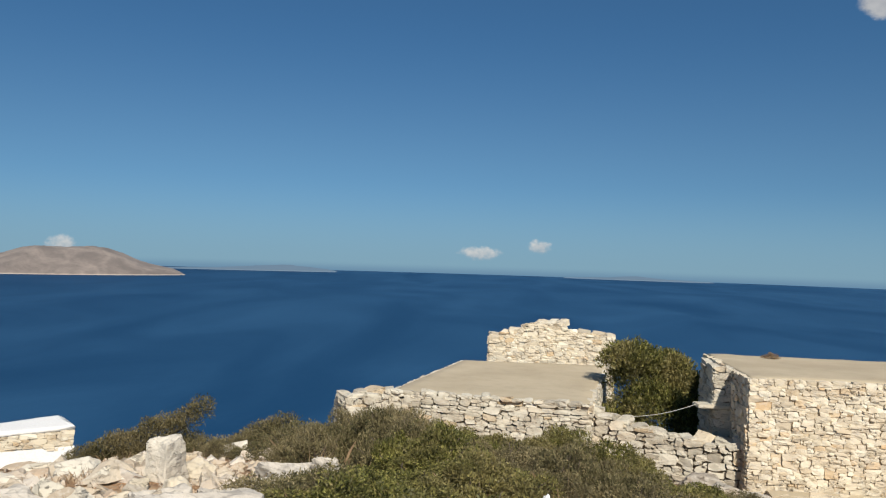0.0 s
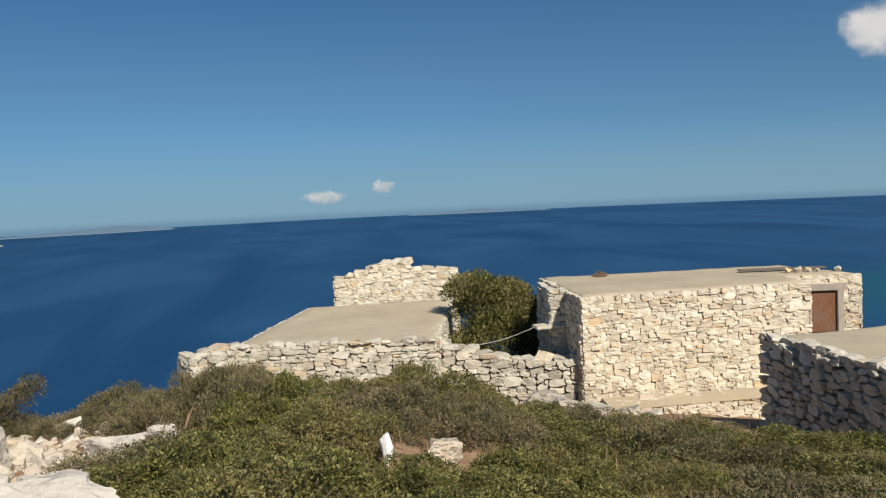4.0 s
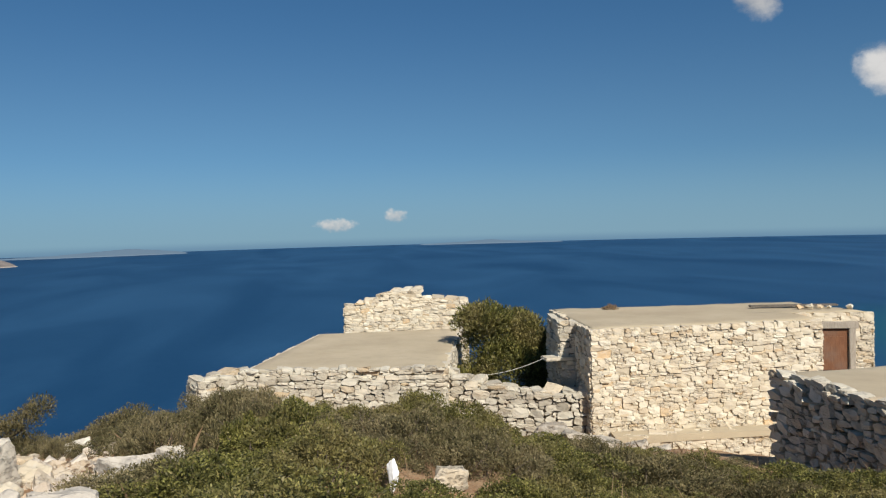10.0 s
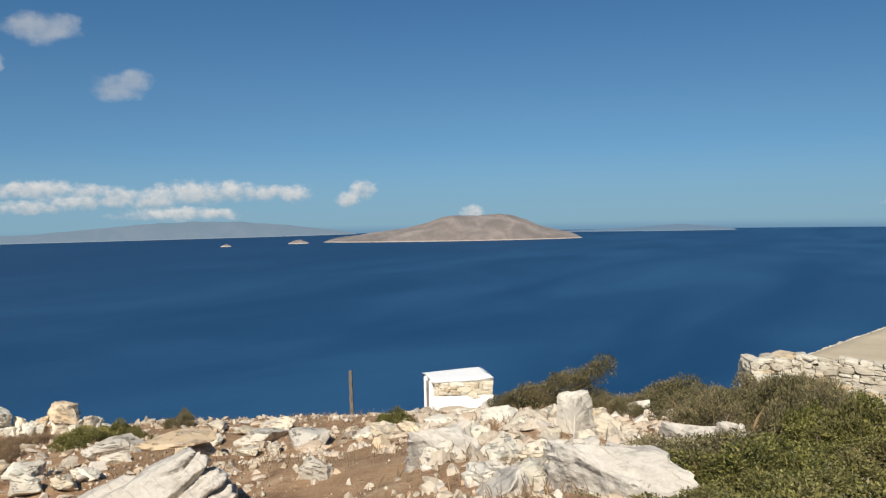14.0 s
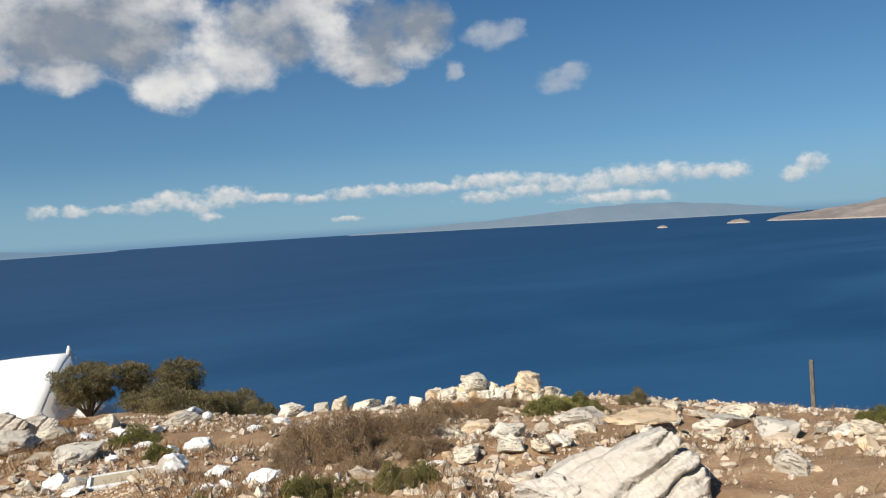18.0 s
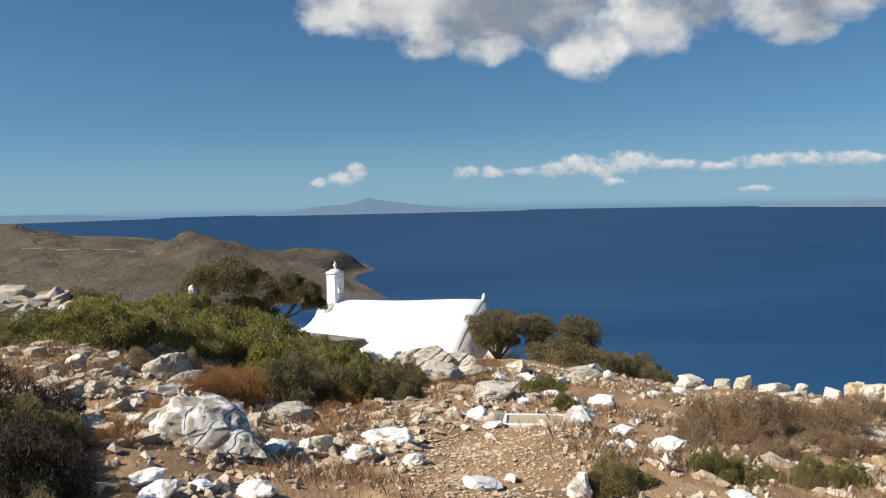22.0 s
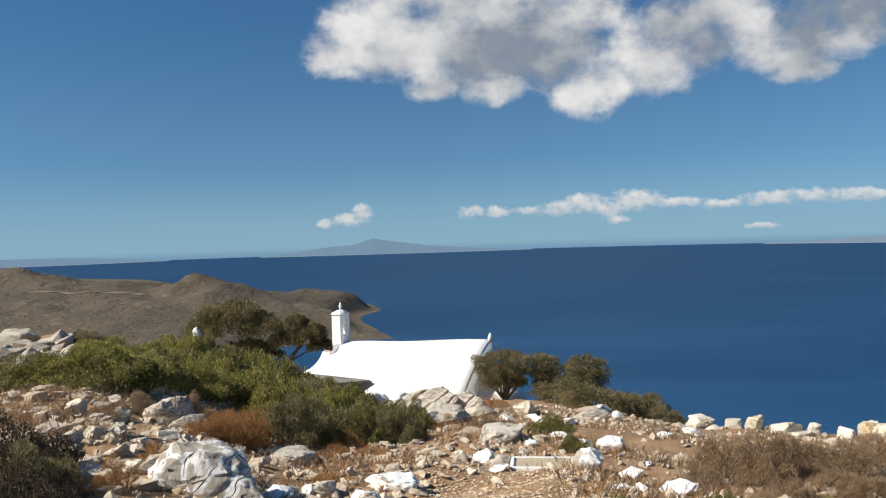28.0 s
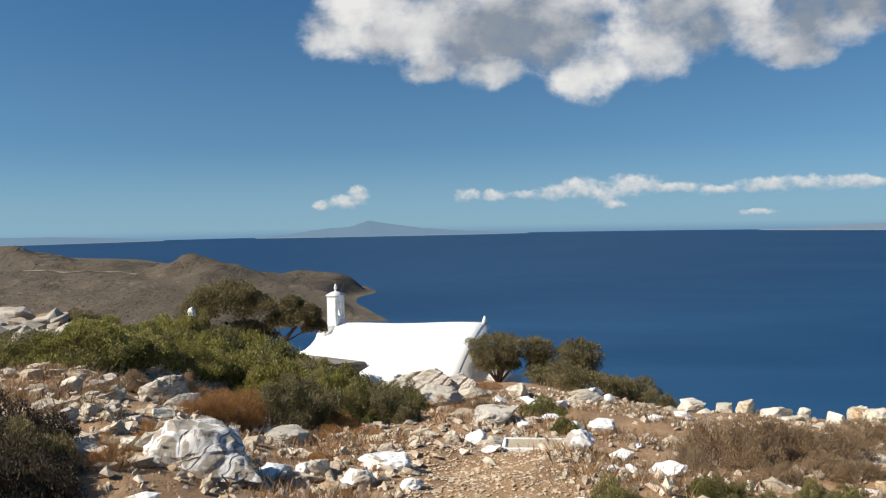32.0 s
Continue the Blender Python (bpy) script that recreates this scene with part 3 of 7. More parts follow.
def shore_distance(x, y, poly):
    """Metres inland of the outline poly; below zero at sea."""
    best, inside = np.full(x.shape, 1e9), np.zeros(x.shape, bool)
    for (ax, ay), (bx, by) in zip(poly, poly[1:] + poly[:1]):
        dx, dy = bx - ax, by - ay
        t = np.clip(((x - ax) * dx + (y - ay) * dy) / (dx * dx + dy * dy), 0, 1)
        best = np.minimum(best, np.hypot(x - ax - t * dx, y - ay - t * dy))
        cross = (ay > y) != (by > y)
        inside ^= cross & (x < dx * (y - ay) / (dy if dy else 1e-9) + ax)
    return np.where(inside, best, -best)


def ridge(x, y, line, flank):
    """Height over the sea of a crest through rows of azimuth, distance and height, falling off over flank metres."""
    out = np.zeros(x.shape)
    pts = polar(line)
    for (ax, ay), (bx, by), (_, _, ha), (_, _, hb) in zip(pts, pts[1:], line, line[1:]):
        dx, dy = bx - ax, by - ay
        t = np.clip(((x - ax) * dx + (y - ay) * dy) / (dx * dx + dy * dy), 0, 1)
        d = np.hypot(x - ax - t * dx, y - ay - t * dy)
        out = np.maximum(out, (ha + t * (hb - ha)) * np.clip(1 - d / flank, 0, 1) ** 1.25)
    return out


EAST_SHORE = polar([(-30, 240), (-40, 560), (-42.9, 760), (-46.4, 900), (-48.6, 918), (-48.7, 1040), (-45.0, 1110), (-44.6, 1150), (-45.6, 1290), (-43.4, 1420), (-41.5, 1455),
                    (-43, 1640), (-52, 2500), (-60, 3700), (-75, 4700), (-130, 4700), (-160, 300)])
EAST_CREST = [(-41.5, 1470, 1), (-43.1, 1500, 3), (-44.5, 1528, 9), (-46.5, 1560, 20), (-48.9, 1625, 19), (-51.1, 1700, 18), (-54.9, 1835, 30), (-58.6, 1970, 62), (-62.1, 2095, 102), (-65.4, 2200, 131), (-67, 2273, 142), (-75, 2500, 175), (-95, 2400, 200), (-130, 2000, 190)]
WEST_SHORE = polar([(90.9, 900), (91.6, 950), (92.5, 1020), (93.3, 1100), (93.4, 1160), (92.7, 1200), (91.9, 1240), (91.9, 1285), (92.5, 1345), (93.6, 1420), (97, 1480), (108, 2600), (125, 4400), (160, 4400), (170, 300), (118, 420), (103, 760), (99.5, 872), (95, 900)])
WEST_SPUR = [(92.3, 1262, 8), (93.0, 1270, 18), (94.2, 1265, 28), (95.6, 1255, 33), (97.2, 1250, 37), (98.8, 1180, 35)]
WEST_FRONT = [(91.5, 912, 2), (92.9, 945, 7), (94.5, 1000, 15), (96.5, 1080, 23), (98.8, 1150, 32)]
WEST_CREST = [(98.8, 1180, 35), (100.7, 1166, 42), (102.6, 1156, 57), (104.5, 1151, 71), (106.3, 1174, 60), (108.1, 1196, 50), (109.9, 1223, 62), (114.8, 1303, 74), (119.5, 1400, 84), (140, 1600, 150)]
RIM_AZ = [-180, -120, -80, -60, -50, -42, -36, -10, 0, 6, 12, 20, 30, 45, 60, 70, 75, 78, 97, 103, 112, 125, 150, 180]
RIM_R = [90, 60, 16, 15, 17, 24, 26, 26.5, 26, 22, 19.5, 19, 22.5, 23, 22, 24, 33, 46, 48, 42, 42, 40, 80, 90]


def hill_top(x, y):
    """The summit that the camera stands on."""
    r, az = np.hypot(x, y), np.degrees(np.arctan2(-x, y))
    east = -1.38 - 0.10 * r - 0.0062 * r * r
    north = -1.2 - 0.06 * r - 0.008 * r * r
    west = -1.65 - 0.092 * r - (0.0035 - 0.0013 * smooth(70, 82, az)) * r * r
    south = -1.62 - 0.03 * r - 0.0008 * r * r
    behind = -1.4 + 0.06 * r - 0.0006 * r * r
    z = east + (north - east) * smooth(-24, -4, az)
    z = z + (west - z) * smooth(22, 52, az)
    z = z + (south - z) * smooth(98, 114, az)
    z = z + (behind - z) * np.maximum(smooth(128, 160, az), 1 - smooth(-125, -85, az))
    z = z + (-1.45 - z) * (1 - smooth(0.4, 2.8, r))
    over = np.maximum(r - np.interp(az, RIM_AZ, RIM_R), 0)
    return z - 0.72 * over * over / (over + 3.0)


def land(x, y):
    x, y = np.asarray(x, float), np.asarray(y, float)
    r = np.hypot(x, y)
    top = hill_top(x, y) + 0.10 * rumple(x, y, 3.2, 6) * smooth(0.6, 5, r) + 2.5 * rumple(x, y, 60, 5) * smooth(60, 120, r)
    out = np.maximum(top, SEA - 14)
    for shore, rise, crests in ((EAST_SHORE, 120.0, ((EAST_CREST, 620.0),)), (WEST_SHORE, 50.0, ((WEST_CREST[6:], 520.0), (WEST_CREST[:7], 220.0), (WEST_SPUR, 220.0), (WEST_FRONT, 220.0)))):
        d = shore_distance(x, y, shore)
        wob = d + 5 * rumple(x, y, 120, 4)
        h = SEA + np.where(wob < 0, 0.08 * wob, 3.0 * smooth(0, 26, wob) + 5 * smooth(20, 300, wob) + 9 * smooth(150, 900, wob))
        up = np.maximum.reduce([ridge(x, y, *c) for c in crests])
        folds = 1 + 0.10 * rumple(x, y, 330, 6) - 0.16 * np.abs(rumple(x + 90, y, 210, 3)) + 0.08
        h = np.maximum(h, SEA - 14 + smooth(-12, rise, d) * (14 + up * folds)) + smooth(30, 250, d) * (1.6 * rumple(x, y, 70, 4))
        out = np.maximum(out, h)
    return np.maximum(out, SEA - 14)


def ground_z(x, y):
    return float(land(np.array([x]), np.array([y]))[0])


def spot(az, r, dz=0.0):
    """A place on the ground, by azimuth and distance."""
    x, y = -r * math.sin(radians(az)), r * math.cos(radians(az))
    return Vector((x, y, ground_z(x, y) + dz))


azs = np.concatenate([np.arange(-180, -78, 4.0), np.arange(-78, 126, 0.4), np.arange(126, 180, 4.0)])
rads = np.concatenate([[0.0], np.geomspace(0.5, 60, 190), np.geomspace(61.5, 690, 84), np.linspace(700, 1690, 170), np.geomspace(1705, 4700, 50)])
aa, rr = np.meshgrid(np.radians(azs), rads[1:])
gx, gy = -rr * np.sin(aa), rr * np.cos(aa)
gz = land(gx, gy)
na, nr_ = len(azs), len(rads) - 1
pts = np.concatenate([[[0, 0, ground_z(0, 0)]], np.stack([gx.ravel(), gy.ravel(), gz.ravel()], -1)])
col_i = np.arange(na)
nxt = (col_i + 1) % na
quads = (1 + np.stack([np.add.outer(np.arange(nr_ - 1) * na, col_i), np.add.outer(np.arange(nr_ - 1) * na, nxt),
                       np.add.outer(np.arange(1, nr_) * na, nxt), np.add.outer(np.arange(1, nr_) * na, col_i)], -1)).reshape(-1, 4)
# leave out what lies deep under the sea
keep = (pts[quads][:, :, 2].max(1) > SEA - 12)
quads = quads[keep]
tris = [(0, 1 + int(nxt[k]), 1 + k) for k in range(na)]
me = bpy.data.meshes.new("ground")
me.from_pydata(pts.tolist(), [], [q[::-1] for q in quads.tolist()] + [t[::-1] for t in tris])
me.materials.append(mat_ground)
me.polygons.foreach_set("use_smooth", [True] * len(me.polygons))
me.update()
ground = tagged(new("ground", me), "stony ochre hilltop falling to brown scrub hills and a bay", "ground", kind="structure")

# the sea, one disc to the horizon
ring = [0.0, 60, 150, 300, 600, 1000, 1600, 2400, 3400, 4900]
sv, sf = [(0, 0, SEA)], []
for k, r in enumerate(ring[1:]):
    for j in range(720):
        a = 2 * math.pi * j / 720
        sv.append((r * math.cos(a), r * math.sin(a), SEA))
    for j in range(720):
        b0, b1 = 1 + k * 720 + j, 1 + k * 720 + (j + 1) % 720
        sf.append((0, b0, b1) if k == 0 else (b0 - 720, b0, b1, b1 - 720))
tagged(new("water", mesh_of("water", sv, sf, mat_sea)), "deep blue sea reaching the horizon", "sea", kind="structure")


# ---------------------------------------------------------------- islands across the water
def isle(name, az_l, az_r, dist, depth, profile, mat, label, jag=0.10, cat="island", kind=""):
    """An island between two azimuths; profile: rows of place from left (0) to right (1) and height over the sea."""
    mid, half = (az_l + az_r) / 2, radians(az_l - az_r) / 2 * dist
    nu, nv = 110, 26
    us, hs = [p[0] for p in profile], [p[1] for p in profile]
    v, f = [], []
    for j in range(nv + 1):
        b = j / nv * 2 - 1
        for i in range(nu + 1):
            u = i / nu
            x = (u * 2 - 1) * half
            width = depth * (0.35 + 0.65 * math.sqrt(max(0.0, 1 - (2 * u - 1) ** 2)))
            y = b * width
            h = np.interp(u, us, hs) * max(0.0, 1 - abs(b) ** 1.7)
            h *= 1 + jag * float(rumple(np.array(x), np.array(y), half * 0.35, 5))
            edge = min(u, 1 - u, 0.02) / 0.02
            v.append((x, y, SEA - 3 + (h + 3.0) * edge if abs(b) < 1 else SEA - 3))
    for j in range(nv):
        for i in range(nu):
            k = j * (nu + 1) + i
            f.append((k, k + 1, k + nu + 2, k + nu + 1))
    me = mesh_of(name, v, f, mat, True)
    ob = new(name, me)
    at_ = way(mid) * dist
    ob.matrix_basis = pose(at_.x, at_.y, 0, 0, 0, mid)
    return tagged(ob, label, cat, kind=kind)


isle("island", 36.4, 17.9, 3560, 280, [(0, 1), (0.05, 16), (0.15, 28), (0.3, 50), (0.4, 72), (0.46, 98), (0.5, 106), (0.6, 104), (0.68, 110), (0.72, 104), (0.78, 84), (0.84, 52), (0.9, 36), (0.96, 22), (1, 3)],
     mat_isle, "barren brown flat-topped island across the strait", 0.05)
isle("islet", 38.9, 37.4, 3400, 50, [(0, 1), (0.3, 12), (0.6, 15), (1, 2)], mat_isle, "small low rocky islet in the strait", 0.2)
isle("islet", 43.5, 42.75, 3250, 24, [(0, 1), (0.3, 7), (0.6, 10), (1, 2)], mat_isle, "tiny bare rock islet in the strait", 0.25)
# far ranges: most of their tone is haze put in as emission
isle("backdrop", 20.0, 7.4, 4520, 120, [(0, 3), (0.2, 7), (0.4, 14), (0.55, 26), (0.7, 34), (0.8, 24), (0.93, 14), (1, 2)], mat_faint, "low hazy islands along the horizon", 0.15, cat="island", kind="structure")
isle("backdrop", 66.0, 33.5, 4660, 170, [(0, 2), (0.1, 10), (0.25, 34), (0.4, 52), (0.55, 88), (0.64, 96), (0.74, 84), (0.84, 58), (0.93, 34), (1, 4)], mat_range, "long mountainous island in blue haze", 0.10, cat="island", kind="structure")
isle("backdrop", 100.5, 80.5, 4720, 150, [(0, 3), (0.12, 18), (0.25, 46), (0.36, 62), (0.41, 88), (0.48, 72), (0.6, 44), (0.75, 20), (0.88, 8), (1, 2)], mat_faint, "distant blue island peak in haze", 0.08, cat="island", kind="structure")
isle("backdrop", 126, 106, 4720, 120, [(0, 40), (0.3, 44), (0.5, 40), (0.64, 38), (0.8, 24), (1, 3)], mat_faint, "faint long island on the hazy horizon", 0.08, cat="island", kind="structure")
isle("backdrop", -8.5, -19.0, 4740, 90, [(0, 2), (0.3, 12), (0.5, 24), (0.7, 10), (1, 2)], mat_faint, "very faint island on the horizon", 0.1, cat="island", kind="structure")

# ---------------------------------------------------------------- stones and walls
def chunk(seed, points=10, worn=0.018, detail=1, flat=1.0, form=None, rugged=0.05, grain=0.16):
    """A broken block about one unit across: the hull of a few random points, its edges worn and its faces slightly uneven."""
    r = random.Random(seed)
    bm = bmesh.new()
    for q in form or ():
        bm.verts.new(q)
    for _ in range(0 if form else points):
        d = Vector((r.gauss(0, 1), r.gauss(0, 1), r.gauss(0, 1) / flat)).normalized()
        k = r.uniform(0.46, 0.60)
        bm.verts.new((d.x * k, d.y * k, d.z * k))
    hull = bmesh.ops.convex_hull(bm, input=bm.verts[:])
    bmesh.ops.delete(bm, geom=[v for v in bm.verts if not v.link_faces], context="VERTS")
    bmesh.ops.dissolve_limit(bm, angle_limit=radians(16), verts=bm.verts[:], edges=bm.edges[:])
    if worn:
        bmesh.ops.bevel(bm, geom=bm.edges[:], offset=worn, segments=1, affect="EDGES", clamp_overlap=True)
    bmesh.ops.triangulate(bm, faces=bm.faces[:])
    for _ in range(detail):
        bmesh.ops.subdivide_edges(bm, edges=[e for e in bm.edges if e.calc_length() > grain], cuts=1)
        bmesh.ops.triangulate(bm, faces=bm.faces[:])
    off = Vector((r.uniform(0, 99), r.uniform(0, 99), 3))
    for v in bm.verts:
        q = v.co + off
        ledge = noise.noise(Vector((q.x * 2, q.y * 2, q.z * 9 + q.x * 3)))
        v.co *= 1 + rugged * noise.noise(q * 3.0) + rugged * noise.noise(q * 7) - 1.3 * rugged * abs(ledge) + 0.5 * rugged * noise.noise(q * 16)
    bmesh.ops.recalc_face_normals(bm, faces=bm.faces[:])
    for f in bm.faces:
        f.smooth = True
    for e in bm.edges:
        e.smooth = e.calc_face_angle(0) < 0.5
    return bm


def brickish(seed, rough=0.66):
    """A wall stone in a unit box, outline and face uneven: about 48 triangles."""
    r = random.Random(seed)
    bm = bmesh.new()
    bmesh.ops.create_cube(bm, size=1.0)
    bmesh.ops.subdivide_edges(bm, edges=bm.edges[:], cuts=1, use_grid_fill=True)
    pull = {(sx_, sz_): (r.uniform(rough, 1.08), r.uniform(rough, 1.08)) for sx_ in (-1, 1) for sz_ in (-1, 1)}
    for v in bm.verts:
        c = v.co.copy()
        if abs(c.x) > 0.4 and abs(c.z) > 0.4:
            px, pz = pull[(int(math.copysign(1, c.x)), int(math.copysign(1, c.z)))]
            c.x, c.z = c.x * px, c.z * pz
        else:
            c.x, c.z = c.x * r.uniform(0.90, 1.06), c.z * r.uniform(0.88, 1.08)
        if abs(v.co.x) > 0.4 or abs(v.co.z) > 0.4:
            c.y *= r.uniform(0.84, 1.0)
        v.co = c + Vector([r.uniform(-0.04, 0.04) for _ in range(3)])
    return bm


STONE_MESHES, DRY_MESHES = [], []
for k in range(14):
    STONE_MESHES.append(mesh_bm("stone", brickish(k, 0.68), mat_stone))
    DRY_MESHES.append(mesh_bm("stone", brickish(100 + k, 0.60), mat_dry))


def stone_face(parent, p0, p1, top, bottom, meshes, course=(0.05, 0.135), length=(0.09, 0.28), depth=0.16, proud=0.03, seed=1, gap=0.004, skew=4.0, hole=None, limit=300):
    """Rubble of single stones, each laid where the wall is lowest so far, on the upright face from p0 to p1 (outside to the right
    of that line, seen from above). top and bottom: heights as functions of the way along it, 0 to 1."""
    r = random.Random(seed)
    a, b = Vector((p0[0], p0[1], 0)), Vector((p1[0], p1[1], 0))
    along = (b - a).normalized()
    out = Vector((along.y, -along.x, 0))
    span = (b - a).length
    yaw = math.degrees(math.atan2(along.y, along.x))
    cell, made, spare = 0.04, 0, []
    n = max(2, int(span / cell))
    sky_line = [bottom((k + 0.5) / n) for k in range(n)]
    lid = [top((k + 0.5) / n) for k in range(n)]
    for _ in range(6000):
        k = min((j for j in range(n) if sky_line[j] < lid[j] - 0.035), key=lambda j: sky_line[j], default=None)
        if k is None:
            break
        z = sky_line[k]
        h = r.uniform(*course) if r.random() < 0.85 else course[1] * r.uniform(1.0, 1.35)
        w = max(h * 0.8, r.uniform(*length) if r.random() < 0.7 else length[0] * r.uniform(0.8, 1.4))
        lo = k
        while lo > 0 and sky_line[lo - 1] < z + 0.045 and k - lo < 5:
            lo -= 1
        hi = lo
        while hi < n and hi - lo < w / cell and sky_line[hi] < z + 0.05:
            hi += 1
        room = max(lid[lo:hi])
        h = min(h, max(room - z, 0.05), max((hi - lo) * cell * 0.62, 0.06))
        if room - z - h < 0.05:
            h = room - z
        x0, x1 = lo * cell, hi * cell
        mid, width = (x0 + x1) / 2, x1 - x0
        zc = max(sky_line[lo:hi]) * 0.5 + z * 0.5
        c = a + along * mid + out * (proud - depth / 2 + r.uniform(-0.022, 0.026))
        tilt = r.uniform(-skew, skew) * min(1.0, 0.25 / max(width, 0.1))
        m = pose(c.x, c.y, zc + h / 2, r.uniform(-skew, skew), tilt, yaw + r.uniform(-skew, skew)) @ Matrix.Diagonal((max(width - gap, 0.04) * 1.05, depth, max(h - gap, 0.035) * 1.07, 1))
        if r.random() < 0.5:
            m = m @ pose(0, 0, 0, 0, 0, 180)
        if not (hole and hole[0] < mid < hole[1] and hole[2] < zc + h / 2 < hole[3]):
            pick = r.choice(meshes)
            if made < limit:
                part("stone", pick, None, parent, m=m)
            else:
                spare.append((pick, m))
            made += 1
        for j in range(lo, hi):
            sky_line[j] = max(z + h, sky_line[j])
    if spare:
        v, f = [], []
        for me, m in spare:
            k0 = len(v)
            v += [tuple(m @ q.co) for q in me.vertices]
            f += [tuple(k0 + i for i in q.vertices) for q in me.polygons]
        tagged(part("rubble", mesh_of("rubble", v, f, mat_rubble if meshes is STONE_MESHES else mat_dry_rubble), None, parent), kind="stuff")
    return parent


def flat_top(z):
    return lambda t: z


def prism(bm, foot, z0, z1):
    """A block over the outline foot, from z0 to z1 (numbers, or a height for each corner)."""
    n = len(foot)
    lo = [bm.verts.new((x, y, z0[k] if isinstance(z0, (list, tuple)) else z0)) for k, (x, y) in enumerate(foot)]
    hi = [bm.verts.new((x, y, z1[k] if isinstance(z1, (list, tuple)) else z1)) for k, (x, y) in enumerate(foot)]
    bm.faces.new(lo[::-1]), bm.faces.new(hi)
    for k in range(n):
        bm.faces.new((lo[k], lo[(k + 1) % n], hi[(k + 1) % n], hi[k]))
    bmesh.ops.recalc_face_normals(bm, faces=bm.faces[:])
    return bm


def inset(foot, d):
    """The outline (anticlockwise) drawn in by d."""
    n, out = len(foot), []
    for k in range(n):
        p, q, s = Vector(foot[k - 1]), Vector(foot[k]), Vector(foot[(k + 1) % n])
        u, w = (q - p).normalized(), (s - q).normalized()
        nu, nw = Vector((-u.y, u.x)), Vector((-w.y, w.x))
        m = (nu + nw)
        out.append(tuple(q + m * (d / max(0.35, m.dot(nu)))))
    return out


def roof_slab(foot, heights, parent, label, over=0.03, thick=0.07, crown=0.0, seed=3):
    """A cast roof with a wavering edge and a slightly uneven, crowned top."""
    r = random.Random(seed)
    rim = []
    n = len(foot)
    for k in range(n):
        p, q = Vector((*foot[k], heights[k])), Vector((*foot[(k + 1) % n], heights[(k + 1) % n]))
        steps = max(3, int((q - p).length / 0.35))
        rim += [p.lerp(q, j / steps) for j in range(steps)]
    c = sum(rim, Vector()) / len(rim)
    bm = bmesh.new()
    rings = []
    for f, dz in ((1.0, 0.0), (0.985, 0.02), (0.85, 0.03), (0.6, 0.03), (0.3, 0.03)):
        ring_v = []
        for p in rim:
            q = c + (p - c) * f
            j = r.uniform(-0.025, 0.025) if f > 0.98 else r.uniform(-0.012, 0.012)
            ring_v.append(bm.verts.new((q.x + j, q.y + j, q.z + dz + j * 0.3 + crown * (1 - f))))
        rings.append(ring_v)
    base = [bm.verts.new((v.co.x, v.co.y, v.co.z - thick)) for v in rings[0]]
    rings.insert(0, base)
    for a, b in zip(rings, rings[1:]):
        for j in range(len(a)):
            bm.faces.new((a[j], a[(j + 1) % len(a)], b[(j + 1) % len(a)], b[j]))
    bm.faces.new(rings[-1]), bm.faces.new(base[::-1])
    bmesh.ops.recalc_face_normals(bm, faces=bm.faces[:])
    return part("roof", bm, mat_cement, parent, label, smooth=True)

# ---------------------------------------------------------------- huts
def hut(name, foot, top_z, foot_z, label, faces, roof_heights=None, meshes=STONE_MESHES, core=mat_mortar, crown=0.0, roof_label="sandy cement roof", roof_over=None, cap=(), bed=0.06, **kw):
    """A flat-roofed stone hut. foot: its outline, anticlockwise; faces: numbers of the sides that carry single stones."""
    c = Vector((sum(p[0] for p in foot) / len(foot), sum(p[1] for p in foot) / len(foot), 0))
    ob = thing(name, pose(c.x, c.y, foot_z), label, "hut")
    inv = Matrix.Translation((-c.x, -c.y, -foot_z))
    bm = bmesh.new()
    prism(bm, inset(foot, bed), foot_z, top_z - 0.03)
    bm.transform(inv)
    part("wall", bm, core, ob, "rubble core and mortar")
    wall = ob.children[0]
    roof = roof_slab(roof_over or inset(foot, 0.05), roof_heights or [top_z] * len(roof_over or foot), ob, roof_label, crown=crown)
    roof.matrix_basis = inv
    for k in faces:
        p, q = foot[k], foot[(k + 1) % len(foot)]
        holder = part("facing", bmesh.new(), None, ob, m=inv.copy())
        stone_face(holder, p, q, flat_top(top_z), lambda t: foot_z + 0.35, meshes, seed=11 * k + len(name), **kw)
        if k in cap:
            r, s, u = random.Random(90 + k), 0.0, (Vector(q) - Vector(p))
            while s < u.length:
                w = r.uniform(0.10, 0.26)
                c2 = Vector(p) + u.normalized() * (s + w / 2) + Vector((-u.y, u.x)).normalized() * r.uniform(0.02, 0.10)
                hh = r.uniform(0.05, 0.12)
                part("stone", r.choice(meshes), None, holder, m=pose(c2.x, c2.y, top_z + hh * 0.35, r.uniform(-9, 9), r.uniform(-9, 9), math.degrees(math.atan2(u.y, u.x)) + r.uniform(-20, 20))
                     @ Matrix.Diagonal((w, r.uniform(0.16, 0.28), hh, 1)))
                s += w
    return ob


HUT_B = [(5.61, 14.39), (10.37, 14.12), (10.5, 15.2), (12.05, 14.75), (11.8, 17.2), (6.0, 18.1)]
hut_b = hut("stone_hut", HUT_B, -2.1, -5.0, "flat-roofed hut of pale mortared stone with brown door", (0, 1, 2, 5), bed=0.004)
inv_b = Matrix.Translation(-hut_b.matrix_basis.translation)
# the rough pier at the hut's corner, with its jutting flagstone
pier = part("pier", prism(bmesh.new(), inset([(5.4, 15.6), (5.75, 15.5), (5.85, 16.5), (5.45, 16.6)], 0.05), -4.4, -2.1), mat_gap, hut_b, m=inv_b.copy())
